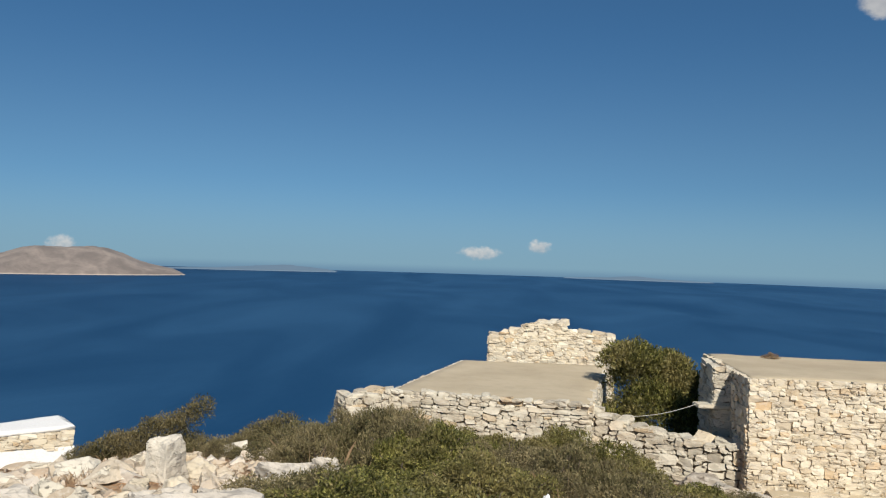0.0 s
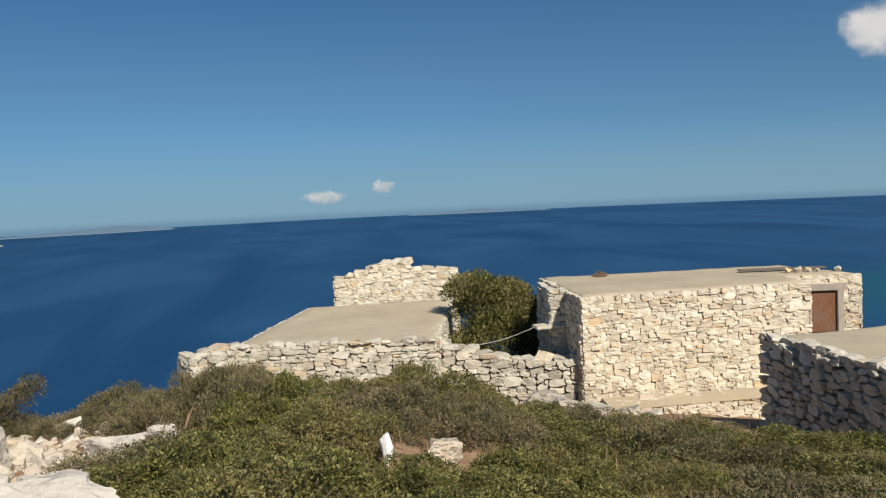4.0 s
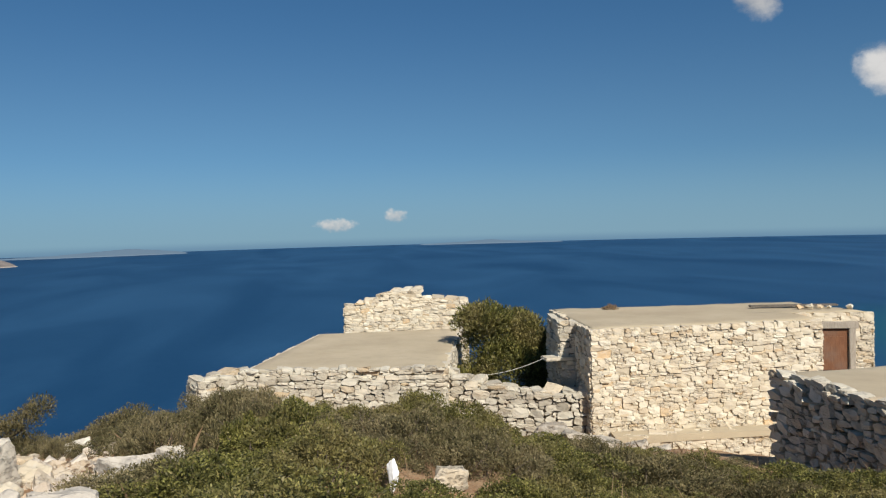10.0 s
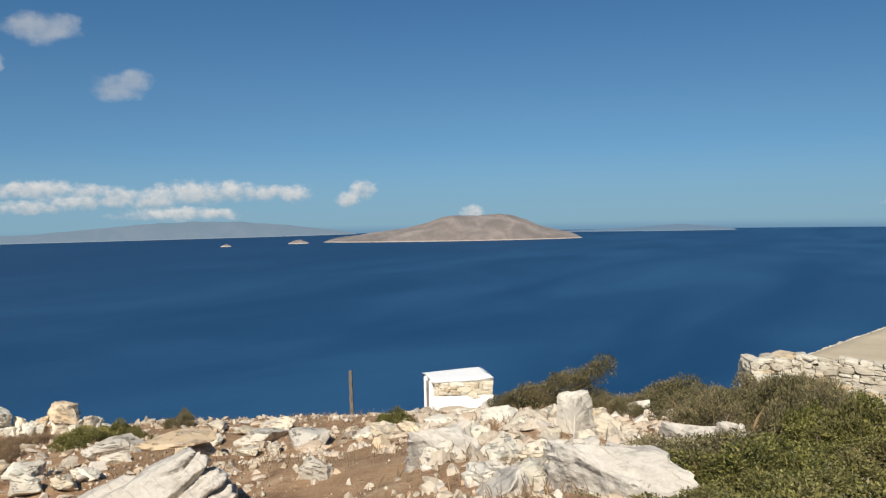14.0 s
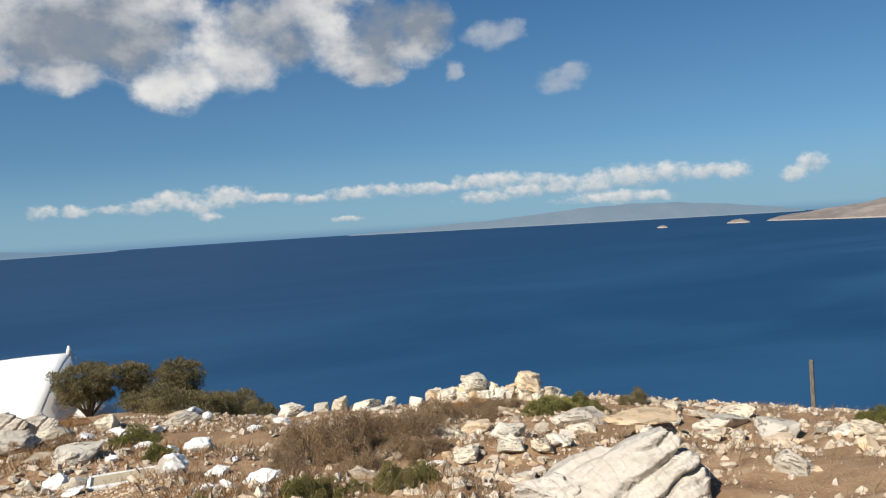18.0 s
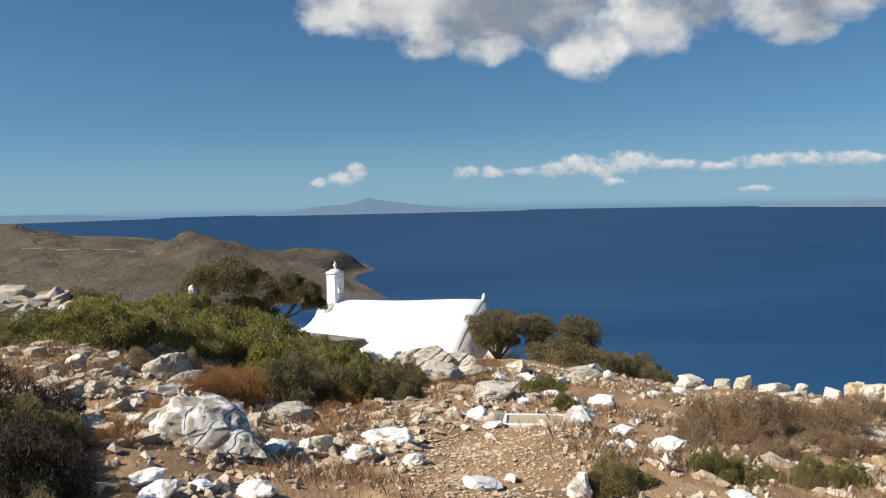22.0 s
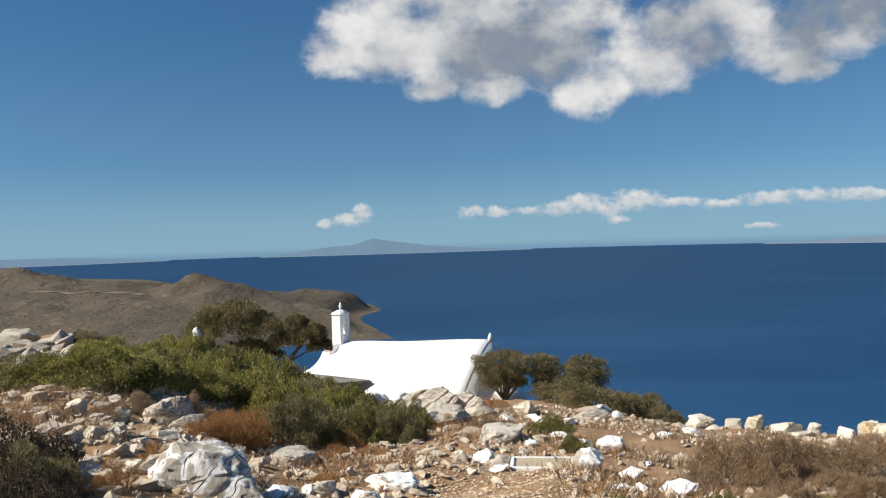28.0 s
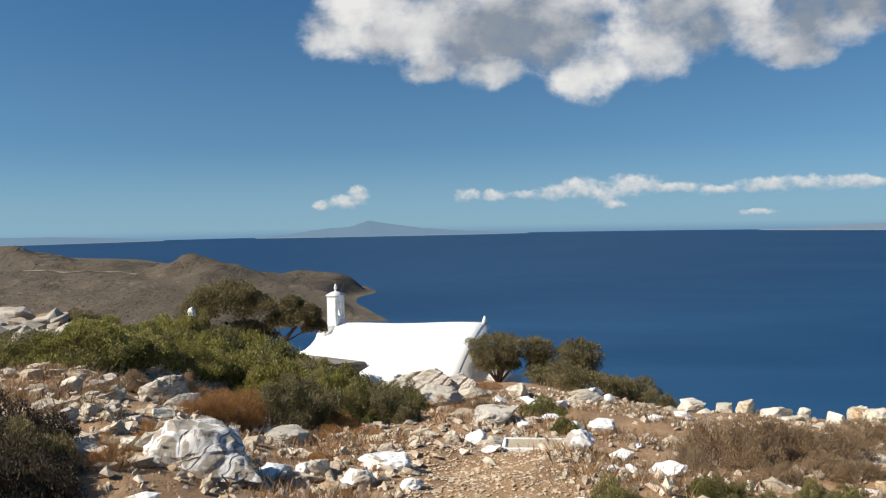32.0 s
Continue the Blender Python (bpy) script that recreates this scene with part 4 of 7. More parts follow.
stone_face(pier, (5.4, 15.6), (5.75, 15.5), flat_top(-2.05), lambda t: -4.3, DRY_MESHES, length=(0.2, 0.4), seed=5)
stone_face(pier, (5.45, 16.6), (5.4, 15.6), flat_top(-2.05), lambda t: -4.3, DRY_MESHES, length=(0.2, 0.5), seed=6)
part("flagstone", box(bmesh.new(), 5.05, 15.45, -2.86, 5.65, 15.85, -2.79, 0.015), mat_dry, hut_b, "jutting flat stone", inv_b.copy())
# door in the set-back wall
DOOR_AT = Vector((10.5, 15.2, 0)).lerp(Vector((12.05, 14.75, 0)), 0.42)
turn_b = math.degrees(math.atan2(14.75 - 15.2, 12.05 - 10.5))
m_door = inv_b @ pose(DOOR_AT.x, DOOR_AT.y, -4.35, 0, 0, turn_b)
door = part("door", box(bmesh.new(), -0.36, -0.10, 0.0, 0.36, -0.05, 1.92, 0.01), mat_door, hut_b, "closed brown wooden door", m_door)
for x0, x1 in ((-0.28, 0.28),):
    for z0, z1 in ((0.15, 0.9), (1.05, 1.78)):
        part("panel", box(bmesh.new(), x0, -0.125, z0, x1, -0.1, z1, 0.012), mat_door, door)
for name_, b_ in (("jamb", (-0.50, -0.16, 0, -0.37, 0.0, 2.0)), ("jamb", (0.37, -0.16, 0, 0.50, 0.0, 2.0)), ("lintel", (-0.56, -0.17, 1.94, 0.56, 0.0, 2.08))):
    part(name_, box(bmesh.new(), *b_, 0.012), mat_frame, hut_b, "bare grey wooden door frame", m_door)

HUT_A = [(-1.1, 16.24), (2.92, 15.3), (4.46, 21.15), (0.62, 21.57)]
hut("stone_hut", HUT_A, -2.87, -4.8, "low stone hut with a flat sandy cement roof", (0, 1, 3), core=mat_gap, length=(0.12, 0.38), course=(0.06, 0.14), gap=0.014, meshes=DRY_MESHES, cap=(0,))

HUT_C = [(6.57, 9.92), (6.63, 7.09), (6.95, 6.45), (8.6, 6.0), (10.1, 5.95), (10.6, 6.7), (9.95, 8.7), (9.3, 10.0)]
hut("stone_hut", HUT_C, -2.2, -3.9, "dry-stone hut with a flat sandy cement roof", (0, 1, 2, 3, 4), core=mat_gap, meshes=DRY_MESHES, length=(0.10, 0.25), course=(0.08, 0.19),
            depth=0.24, proud=0.07, skew=13.0, gap=0.022, crown=0.03, cap=(0, 1, 2, 3, 4))


def wall_run(name, p0, p1, thick, top, bottom, label, meshes, seed, ends=True, **kw):
    """A free wall from p0 to p1, stones on its face, both ends and its top."""
    a, b = Vector(p0), Vector(p1)
    u = (b - a).normalized()
    nrm = Vector((-u.y, u.x)) * thick
    ob = thing(name, pose(a.x, a.y, bottom(0)), label, "wall")
    inv = Matrix.Translation((-a.x, -a.y, -bottom(0)))
    steps = 8
    bm = bmesh.new()
    prev = None
    for k in range(steps + 1):
        t = k / steps
        p = a.lerp(b, t)
        q = p + nrm
        cur = [bm.verts.new((x, y, z)) for x, y, z in ((p.x, p.y, bottom(t)), (p.x, p.y, top(t) - 0.06), (q.x, q.y, top(t) - 0.06), (q.x, q.y, bottom(t)))]
        if prev:
            for j in range(4):
                bm.faces.new((prev[j], prev[(j + 1) % 4], cur[(j + 1) % 4], cur[j]))
        else:
            bm.faces.new(cur[::-1])
        prev = cur
    bm.faces.new(prev)
    bmesh.ops.recalc_face_normals(bm, faces=bm.faces[:])
    bm.transform(inv)
    part("core", bm, mat_gap if meshes is DRY_MESHES else mat_mortar, ob, "rubble core")
    holder = part("facing", bmesh.new(), None, ob, m=inv.copy())
    stone_face(holder, p0, p1, top, bottom, meshes, seed=seed, **kw)
    if ends:
        e = tuple(a + nrm)
        stone_face(holder, e, p0, lambda t: top(0), lambda t: bottom(0), meshes, seed=seed + 1, **kw)
        e = tuple(b + nrm)
        stone_face(holder, p1, e, lambda t: top(1), lambda t: bottom(1), meshes, seed=seed + 2, **kw)
    r = random.Random(seed + 9)
    s, span = 0.0, (b - a).length
    while s < span:
        w = r.uniform(0.18, 0.42)
        t = min(1, (s + w / 2) / span)
        c = a + u * (s + w / 2) + nrm * r.uniform(0.35, 0.65)
        part("stone", r.choice(meshes), None, holder, m=pose(c.x, c.y, top(t), r.uniform(-12, 12), r.uniform(-12, 12), math.degrees(math.atan2(u.y, u.x)) + r.uniform(-25, 25))
             @ Matrix.Diagonal((w, thick * r.uniform(0.7, 1.05), r.uniform(0.08, 0.17), 1)))
        s += w
    return ob


def heights(*rows):
    return lambda t: float(np.interp(t, [r[0] for r in rows], [r[1] for r in rows]))


wall_run("ruined_wall", (1.35, 22.1), (4.72, 21.6), 0.6, heights((0, -2.25), (0.2, -2.1), (0.3, -1.98), (0.42, -1.84), (0.58, -1.84), (0.66, -2.05), (0.72, -2.08), (1, -2.16)),
         lambda t: -4.6, "ruined gable of pale rubble stone, broken at the top", STONE_MESHES, 21, skew=7, hole=(1.62, 2.02, -2.0, -1.82))
wall_run("low_wall", (2.95, 15.75), (5.72, 14.66), 0.5, heights((0, -3.0), (0.2, -3.2), (0.5, -3.38), (0.8, -3.42), (1, -3.35)), lambda t: -4.5, "low dry-stone wall between two huts", DRY_MESHES, 31, length=(0.12, 0.36), course=(0.07, 0.2), gap=0.02, skew=15, proud=0.07)
wall_run("low_wall", (-1.85, 15.75), (-1.0, 16.15), 0.6, heights((0, -2.98), (0.5, -2.85), (1, -2.9)), lambda t: -4.3, "stub of pale dry-stone wall", DRY_MESHES, 41, length=(0.16, 0.4), skew=9)
bench = wall_run("stone_bench", (5.95, 14.02), (10.3, 13.78), 0.32, heights((0, -4.14), (1, -4.2)), lambda t: -4.9, "low stone bench along the hut wall", STONE_MESHES, 51, ends=False)
part("top", prism(bmesh.new(), [(5.9, 13.97), (10.32, 13.72), (10.35, 14.07), (5.95, 14.33)], -4.24, [-4.09, -4.15, -4.14, -4.08]), mat_cement, bench, "sandy cement ledge", Matrix.Translation((-5.95, -14.02, 4.9)))

# planks and stones left on the roof
plank = tagged(new("plank", mesh_bm("plank", box(bmesh.new(), -0.95, -0.09, -0.02, 0.95, 0.09, 0.02, 0.006), mat_post)), "grey weathered plank lying on the hut roof", "plank")
plank.matrix_basis = pose(11.0, 16.0, -2.02, 0, 0, -14)


# ---------------------------------------------------------------- poles
def post(name, base, height, thick, label, lean=(0, 0), cat="post"):
    ob = thing(name, pose(base.x, base.y, base.z, lean[0], lean[1], 20), label, cat)
    bm = bmesh.new()
    n = 9
    for k in range(n):
        z = height * k / (n - 1)
        w = thick / 2 * (1 - 0.12 * k / n)
        jx, jy = rng.uniform(-0.006, 0.006), rng.uniform(-0.006, 0.006)
        ring_v = [bm.verts.new((x * w + jx, y * w + jy, z + (rng.uniform(-0.03, 0.03) if k == n - 1 else 0))) for x, y in ((-1, -0.8), (0, -1.05), (1, -0.8), (1.05, 0), (1, 0.8), (0, 1.05), (-1, 0.8), (-1.05, 0))]
        if k:
            for j in range(8):
                bm.faces.new((prev_ring[j], prev_ring[(j + 1) % 8], ring_v[(j + 1) % 8], ring_v[j]))
        prev_ring = ring_v
    bm.faces.new(prev_ring)
    part("shaft", bm, mat_post, ob)
    return ob


p_ = Vector((6.18, 6.78, 0))
p_.z = ground_z(p_.x, p_.y) - 0.1
pole = post("wooden_post", p_, -0.68 - p_.z, 0.115, "tall weathered grey wooden post beside the dry-stone hut")
strap = bmesh.new()
box(strap, -0.064, -0.06, 1.05, 0.064, 0.06, 1.075)
part("wire_band", strap, mat_iron, pole, "rusty wire band")
p_ = Vector((-10.78, 15.5, 0))
p_.z = ground_z(p_.x, p_.y) - 0.1
post("wooden_post", p_, -3.72 - p_.z, 0.085, "thin leaning grey wooden post among rocks", (1, -1))
bar = new("iron_bar", mesh_bm("iron_bar", rod(bmesh.new(), [(0, 0, 0), (-0.01, 0.01, 0.7), (-0.04, 0.05, 1.36)], [0.016, 0.014, 0.010], 6), mat_iron, True))
bar.matrix_basis = pose(9.76, 6.55, -2.24)
tagged(bar, "thin rusty iron bar standing in the hut roof", "bar")
cable_pts = [Vector((5.12, 15.6, -2.78)).lerp(Vector((3.75, 15.9, -3.15)), k / 8) + Vector((0, 0, -0.07 * math.sin(math.pi * k / 8))) for k in range(9)]
tagged(new("cable", mesh_bm("cable", rod(bmesh.new(), cable_pts, [0.006] * 9, 6), mat_cable, True)), "pale slack cable strung from the hut corner", "cable")

# ---------------------------------------------------------------- whitewashed shrine
SHRINE = [(-9.75, 17.7), (-8.4, 18.4), (-9.25, 19.45), (-10.62, 18.68)]
shrine = thing("shrine", pose(-9.4, 18.5, -5.6), "small whitewashed stone shrine with bare stone band under its roof", "shrine")
inv_s = Matrix.Translation((9.4, -18.5, 5.6))
part("body", prism(bmesh.new(), inset(SHRINE, 0.05), -5.8, -4.40), mat_lime, shrine, "whitewashed stone walls", inv_s.copy())
facing = part("facing", bmesh.new(), None, shrine, "bare stone courses", inv_s.copy())
stone_face(facing, SHRINE[0], SHRINE[1], lambda t: -4.39 + 0.06 * t, lambda t: -4.74 + 0.06 * math.sin(5 * t), STONE_MESHES, length=(0.12, 0.35), course=(0.06, 0.12), seed=61)
part("plaster", prism(bmesh.new(), [(-9.77, 17.66), (-8.37, 18.39), (-8.45, 18.5), (-9.8, 17.8)], -5.8, [-4.72, -4.70, -4.70, -4.72]), mat_lime, shrine, "thick whitewash", inv_s.copy())
roof_s = roof_slab(inset(SHRINE, -0.015), [-4.31, -4.25, -4.24, -4.37], shrine, "whitewashed flat roof", thick=0.07)
roof_s.data.materials[0] = mat_lime
roof_s.matrix_basis = inv_s.copy()
dvec = (Vector(SHRINE[0]) - Vector(SHRINE[3])).normalized()
mid_s = Vector(SHRINE[3]).lerp(Vector(SHRINE[0]), 0.6)
m_s = inv_s @ pose(mid_s.x, mid_s.y, -5.6, 0, 0, math.degrees(math.atan2(dvec.y, dvec.x)))
part("doorway", box(bmesh.new(), -0.26, -0.03, 0.05, 0.26, 0.04, 1.15, 0.01), mat_frame, shrine, "grey wooden door", m_s)
for s_ in (-1, 1):
    part("jamb", box(bmesh.new(), 0.30 * s_ - 0.05, -0.08, 0.0, 0.30 * s_ + 0.05, 0.04, 1.25, 0.02), mat_lime, shrine, "whitewashed jamb", m_s)

# ---------------------------------------------------------------- chapel
CH_A = Vector((0.469, 0.883, 0)).normalized()
CH_LEN = 9.0
CH_L = Vector((-40.42, 3.80, 0)) - CH_A * CH_LEN
chapel = thing("chapel", pose(CH_L.x, CH_L.y, -8.9, 0, 0, math.degrees(math.atan2(CH_A.y, CH_A.x))), "whitewashed chapel with a vaulted roof and small belfry", "chapel")
EAVE, HALF = 1.15, 3.9


def ridge_at(x):
    return 2.98 + 0.42 * x / CH_LEN


# local x runs along the ridge, y to the far side
bm = bmesh.new()
rings = []
for x in np.linspace(0, CH_LEN, 15):
    top_ = ridge_at(x)
    side_ = [(-HALF, -0.5), (-HALF, EAVE)] + [(-HALF + HALF * k / 6, EAVE + (top_ - EAVE) * (1 - (1 - k / 6) ** 1.3)) for k in range(1, 7)]
    side_ = side_ + [(-y, z) for y, z in side_[::-1][1:]]
    rings.append([bm.verts.new((x, y + 0.025 * math.sin(x * 1.7), z + 0.03 * math.sin(x * 1.1 + y))) for y, z in side_])
for a, b in zip(rings, rings[1:]):
    for j in range(len(a) - 1):
        bm.faces.new((a[j], b[j], b[j + 1], a[j + 1]))
bm.faces.new(rings[0]), bm.faces.new(rings[-1][::-1])
bmesh.ops.recalc_face_normals(bm, faces=bm.faces[:])
bmesh.ops.bevel(bm, geom=[e for e in bm.edges if e.calc_face_angle(0) > 0.8], offset=0.08, segments=3, affect="EDGES")
body = part("body", bm, mat_lime, chapel, "thickly whitewashed walls and roof", smooth=True)
# finial at the gable
zr = ridge_at(CH_LEN)
part("finial", rod(bmesh.new(), [(CH_LEN - 0.1, 0, zr - 0.1), (CH_LEN - 0.1, 0, zr + 0.18), (CH_LEN - 0.1, 0, zr + 0.32)], [0.17, 0.10, 0.04], 8), mat_lime, chapel, "white knob", smooth=True)
# belfry: two piers with an arch between them, a small hipped cap and a knob
bm = bmesh.new()
TW, TH, AW, BX0, BX1 = 0.92, 1.62, 0.20, -0.32, 0.30
box(bm, BX0 + 0.003, -AW - 0.02, -0.6, BX1 - 0.003, AW + 0.02, 0.5, 0.03)
belfry = part("belfry", bm, mat_lime, chapel, "whitewashed arched bell gable", pose(-0.02, 0, ridge_at(0) - 0.08))
for y0, y1 in ((-TW / 2, -AW), (AW, TW / 2)):
    part("pier", box(bmesh.new(), BX0, y0, -0.6, BX1, y1, TH - 0.02, 0.05), mat_lime, belfry)
bm, arc = bmesh.new(), [(math.cos(math.pi * k / 8) * AW, 1.08 + math.sin(math.pi * k / 8) * AW) for k in range(9)]
outline = [(AW, TH - 0.02)] + arc + [(-AW, TH - 0.02)]
front, back = [bm.verts.new((BX0 + 0.01, y, z)) for y, z in outline], [bm.verts.new((BX1 - 0.01, y, z)) for y, z in outline]
bm.faces.new(front), bm.faces.new(back[::-1])
for k in range(len(outline)):
    j = (k + 1) % len(outline)
    bm.faces.new((front[k], back[k], back[j], front[j]))
bmesh.ops.recalc_face_normals(bm, faces=bm.faces[:])
part("arch", bm, mat_lime, belfry)
cap = bmesh.new()
prism(cap, [(BX0 - 0.03, -TW / 2 - 0.03), (BX1 + 0.03, -TW / 2 - 0.03), (BX1 + 0.03, TW / 2 + 0.03), (BX0 - 0.03, TW / 2 + 0.03)], TH - 0.018, TH + 0.06)
crown_ = [v for v in cap.verts if v.co.z > TH + 0.05]
peak_ = bmesh.ops.extrude_face_region(cap, geom=[f for f in cap.faces if all(v in crown_ for v in f.verts)])
for v in peak_["geom"]:
    if isinstance(v, bmesh.types.BMVert):
        v.co.x, v.co.y, v.co.z = v.co.x * 0.35, v.co.y * 0.45, TH + 0.24
bmesh.ops.delete(cap, geom=[f for f in cap.faces if all(abs(v.co.z - TH - 0.06) < 0.001 for v in f.verts)], context="FACES_ONLY")
bmesh.ops.bevel(cap, geom=cap.edges[:], offset=0.03, segments=2, affect="EDGES")
part("cap", cap, mat_lime, belfry, "low hipped white cap", smooth=True)
knob = bmesh.new()
rod(knob, [(0, 0, TH + 0.2), (0, 0, TH + 0.34), (0, 0, TH + 0.40), (0, 0, TH + 0.47), (0, 0, TH + 0.54), (0, 0, TH + 0.66)], [0.07, 0.05, 0.09, 0.10, 0.06, 0.03], 10)
part("knob", knob, mat_lime, belfry, "white knob", smooth=True)
# the buttress that sweeps down from the belfry
sweep = [(0.2, 2.98), (-0.28, 2.75), (-0.5, 2.3), (-0.8, 1.95), (-1.2, 1.65), (-1.8, 1.42), (-1.8, -0.6), (0.2, -0.6)]
bm = bmesh.new()
lo_v, hi_v = [bm.verts.new((x, -1.5, z)) for x, z in sweep], [bm.verts.new((x, 0.7, z)) for x, z in sweep]
bm.faces.new(lo_v), bm.faces.new(hi_v[::-1])
for k in range(len(sweep)):
    j = (k + 1) % len(sweep)
    bm.faces.new((lo_v[k], lo_v[j], hi_v[j], hi_v[k]))
bmesh.ops.recalc_face_normals(bm, faces=bm.faces[:])
bmesh.ops.bevel(bm, geom=[e for e in bm.edges if e.calc_face_angle(0) > 0.8], offset=0.1, segments=3, affect="EDGES")
part("shoulder", bm, mat_lime, chapel, "sloping whitewashed buttress", smooth=True)
# flat-topped block added for the dark grey strip on the near side
annexe = prism(bmesh.new(), [(-1.4, -HALF - 1.3), (2.4, -HALF - 1.3), (4.0, -HALF + 0.4), (-1.4, -HALF + 0.9)], -0.6, [1.72, 1.66, 1.70, 1.80])
bmesh.ops.bevel(annexe, geom=annexe.edges[:], offset=0.06, segments=2, affect="EDGES")
part("annexe", annexe, mat_grey_strip, chapel, "low flat-topped dark grey block")
# apse at the shaded end
bm = bmesh.new()
n = 12
lo_v = [bm.verts.new((CH_LEN + 2.1 * math.sin(math.pi * k / n), -0.9 - 1.5 * math.cos(math.pi * k / n), -0.5)) for k in range(n + 1)]
hi_v = [bm.verts.new((v.co.x, v.co.y, 0.85)) for v in lo_v]
tip = bm.verts.new((CH_LEN, -0.9, 1.75))
for k in range(n):
    bm.faces.new((lo_v[k], lo_v[k + 1], hi_v[k + 1], hi_v[k])), bm.faces.new((hi_v[k], hi_v[k + 1], tip))
bmesh.ops.recalc_face_normals(bm, faces=bm.faces[:])
part("apse", bm, mat_lime, chapel, "rounded whitewashed apse", smooth=True)

# ---------------------------------------------------------------- rocks
ROCKS = [mesh_bm("rock", chunk(300 + k, 12, 0.016, 3, 1.0, None, 0.075, 0.09), mat_rock) for k in range(14)]
SLABS = [mesh_bm("rock", chunk(400 + k, 12, 0.016, 3, 1.8, None, 0.075, 0.09), mat_rock) for k in range(6)]
TUMBLE = [mesh_bm("rock", chunk(540 + k, 11, 0.02, 3, 1.2, None, 0.05, 0.1), mat_rock_dark) for k in range(6)]
GREYS = [mesh_bm("rock", chunk(500 + k, 13, 0.02, 3, 1.0, None, 0.07, 0.08), mat_rock_grey) for k in range(5)]
WHITES = [mesh_bm("rock", chunk(600 + k, 13, 0.03, 3, 1.3, None, 0.10, 0.09), mat_lime_worn) for k in range(6)]


def rock(az, r, w, h=None, d=None, pool=ROCKS, turn=None, label="pale angular marble rock lying on dry soil", sink=0.3, tilt=10, group=""):
    p = spot(az, r)
    h, d = h or w * 0.7, d or w * 0.85
    ob = new("rock", rng.choice(pool))
    ob.matrix_basis = pose(p.x, p.y, p.z + h * (0.5 - sink), rng.uniform(-tilt, tilt), rng.uniform(-tilt, tilt), az + (rng.uniform(0, 360) if turn is None else turn)) @ Matrix.Diagonal((w * 0.95, d * 0.95, h * 0.95, 1))
    return tagged(ob, label, "rock", group)

# ---------------------------------------------------------------- plants
def leaf_cloud(name, seed, lumps, count, leaf, mat, slim=0.42, up=0.35, fill=0.35):
    """count small leaves spread over lumps (rows of centre x, y, z and radii rx, ry, rz), thickest near their skins."""
    g = np.random.default_rng(seed)
    lumps = np.array(lumps, float)
    weight = (lumps[:, 3] * lumps[:, 4] + lumps[:, 3] * lumps[:, 5])
    pick = g.choice(len(lumps), count, p=weight / weight.sum())
    d = g.normal(size=(count, 3))
    d /= np.linalg.norm(d, axis=1, keepdims=True)
    d[:, 2] = np.where(d[:, 2] < -0.25, -d[:, 2], d[:, 2])
    depth = 1 - fill * g.random(count) ** 2.0
    bump = 1 + 0.16 * np.sin(5 * d[:, 0] + pick) * np.sin(6 * d[:, 1] + 2 * pick) + 0.06 * g.normal(size=count)
    c = lumps[pick, :3] + d * lumps[pick, 3:] * (depth * bump)[:, None]
    c[:, 2] = np.maximum(c[:, 2], 0.0)
    axis = d * 0.7 + g.normal(size=(count, 3)) * 0.55 + [0, 0, up]
    axis /= np.linalg.norm(axis, axis=1, keepdims=True)
    side = np.cross(axis, g.normal(size=(count, 3)))
    side /= np.linalg.norm(side, axis=1, keepdims=True)
    ln = leaf * (0.6 + 0.8 * g.random(count))[:, None]
    fold = np.cross(axis, side) * ln * 0.12
    v = np.stack([c - axis * ln * 0.5, c + side * ln * slim * 0.5 + fold, c + axis * ln * 0.5, c - side * ln * slim * 0.5 + fold], 1).reshape(-1, 3)
    me = bpy.data.meshes.new(name)
    me.vertices.add(count * 4), me.loops.add(count * 4), me.polygons.add(count)
    me.vertices.foreach_set("co", v.ravel())
    me.loops.foreach_set("vertex_index", np.arange(count * 4))
    me.polygons.foreach_set("loop_start", np.arange(0, count * 4, 4))
    me.materials.append(mat)
    me.update(calc_edges=True)
    return me


def twig_mesh(seed, lumps, count, mat, thick=0.012):
    r = random.Random(seed)
    bm = bmesh.new()
    for _ in range(count):
        x, y, z, rx, ry, rz = r.choice(lumps)
        e = Vector((x + r.uniform(-0.8, 0.8) * rx, y + r.uniform(-0.8, 0.8) * ry, z + r.uniform(0.3, 1.0) * rz))
        b = Vector((x * 0.5 + r.uniform(-0.12, 0.12), y * 0.5 + r.uniform(-0.12, 0.12), -0.05))
        m = b.lerp(e, 0.5) + Vector((r.uniform(-0.08, 0.08), r.uniform(-0.08, 0.08), 0.04))
        rod(bm, [b, m, e], [thick, thick * 0.7, thick * 0.3], 4)
    return mesh_bm("branchwork", bm, mat, True)


def shrub_kind(seed, count, leaf, mat, twigs, name, slim=0.42, lump_n=26, flat=0.6, up=0.35, fill=0.35):
    """The meshes of one shrub about one metre half-width: foliage and twigs."""
    r = random.Random(seed)
    lumps = [(0, 0, 0.10, 0.60, 0.60, flat * 0.55)]
    for _ in range(lump_n):
        a, d = r.uniform(0, 2 * math.pi), 0.84 * math.sqrt(r.random())
        s = r.uniform(0.13, 0.27)
        dome = flat * (1 - d * d) * r.uniform(0.55, 1.02)
        lumps.append((math.cos(a) * d, math.sin(a) * d, max(0.05, dome - 0.3 * s), s, s, s * r.uniform(0.7, 1.05) * flat / 0.6))
    return leaf_cloud("foliage", seed, lumps, count, leaf, mat, slim, up, fill), twig_mesh(seed, lumps, twigs, mat_bark), name


GREEN = [shrub_kind(700 + k, 18000, 0.038, mat_leaf_green, 30, "g") for k in range(4)]
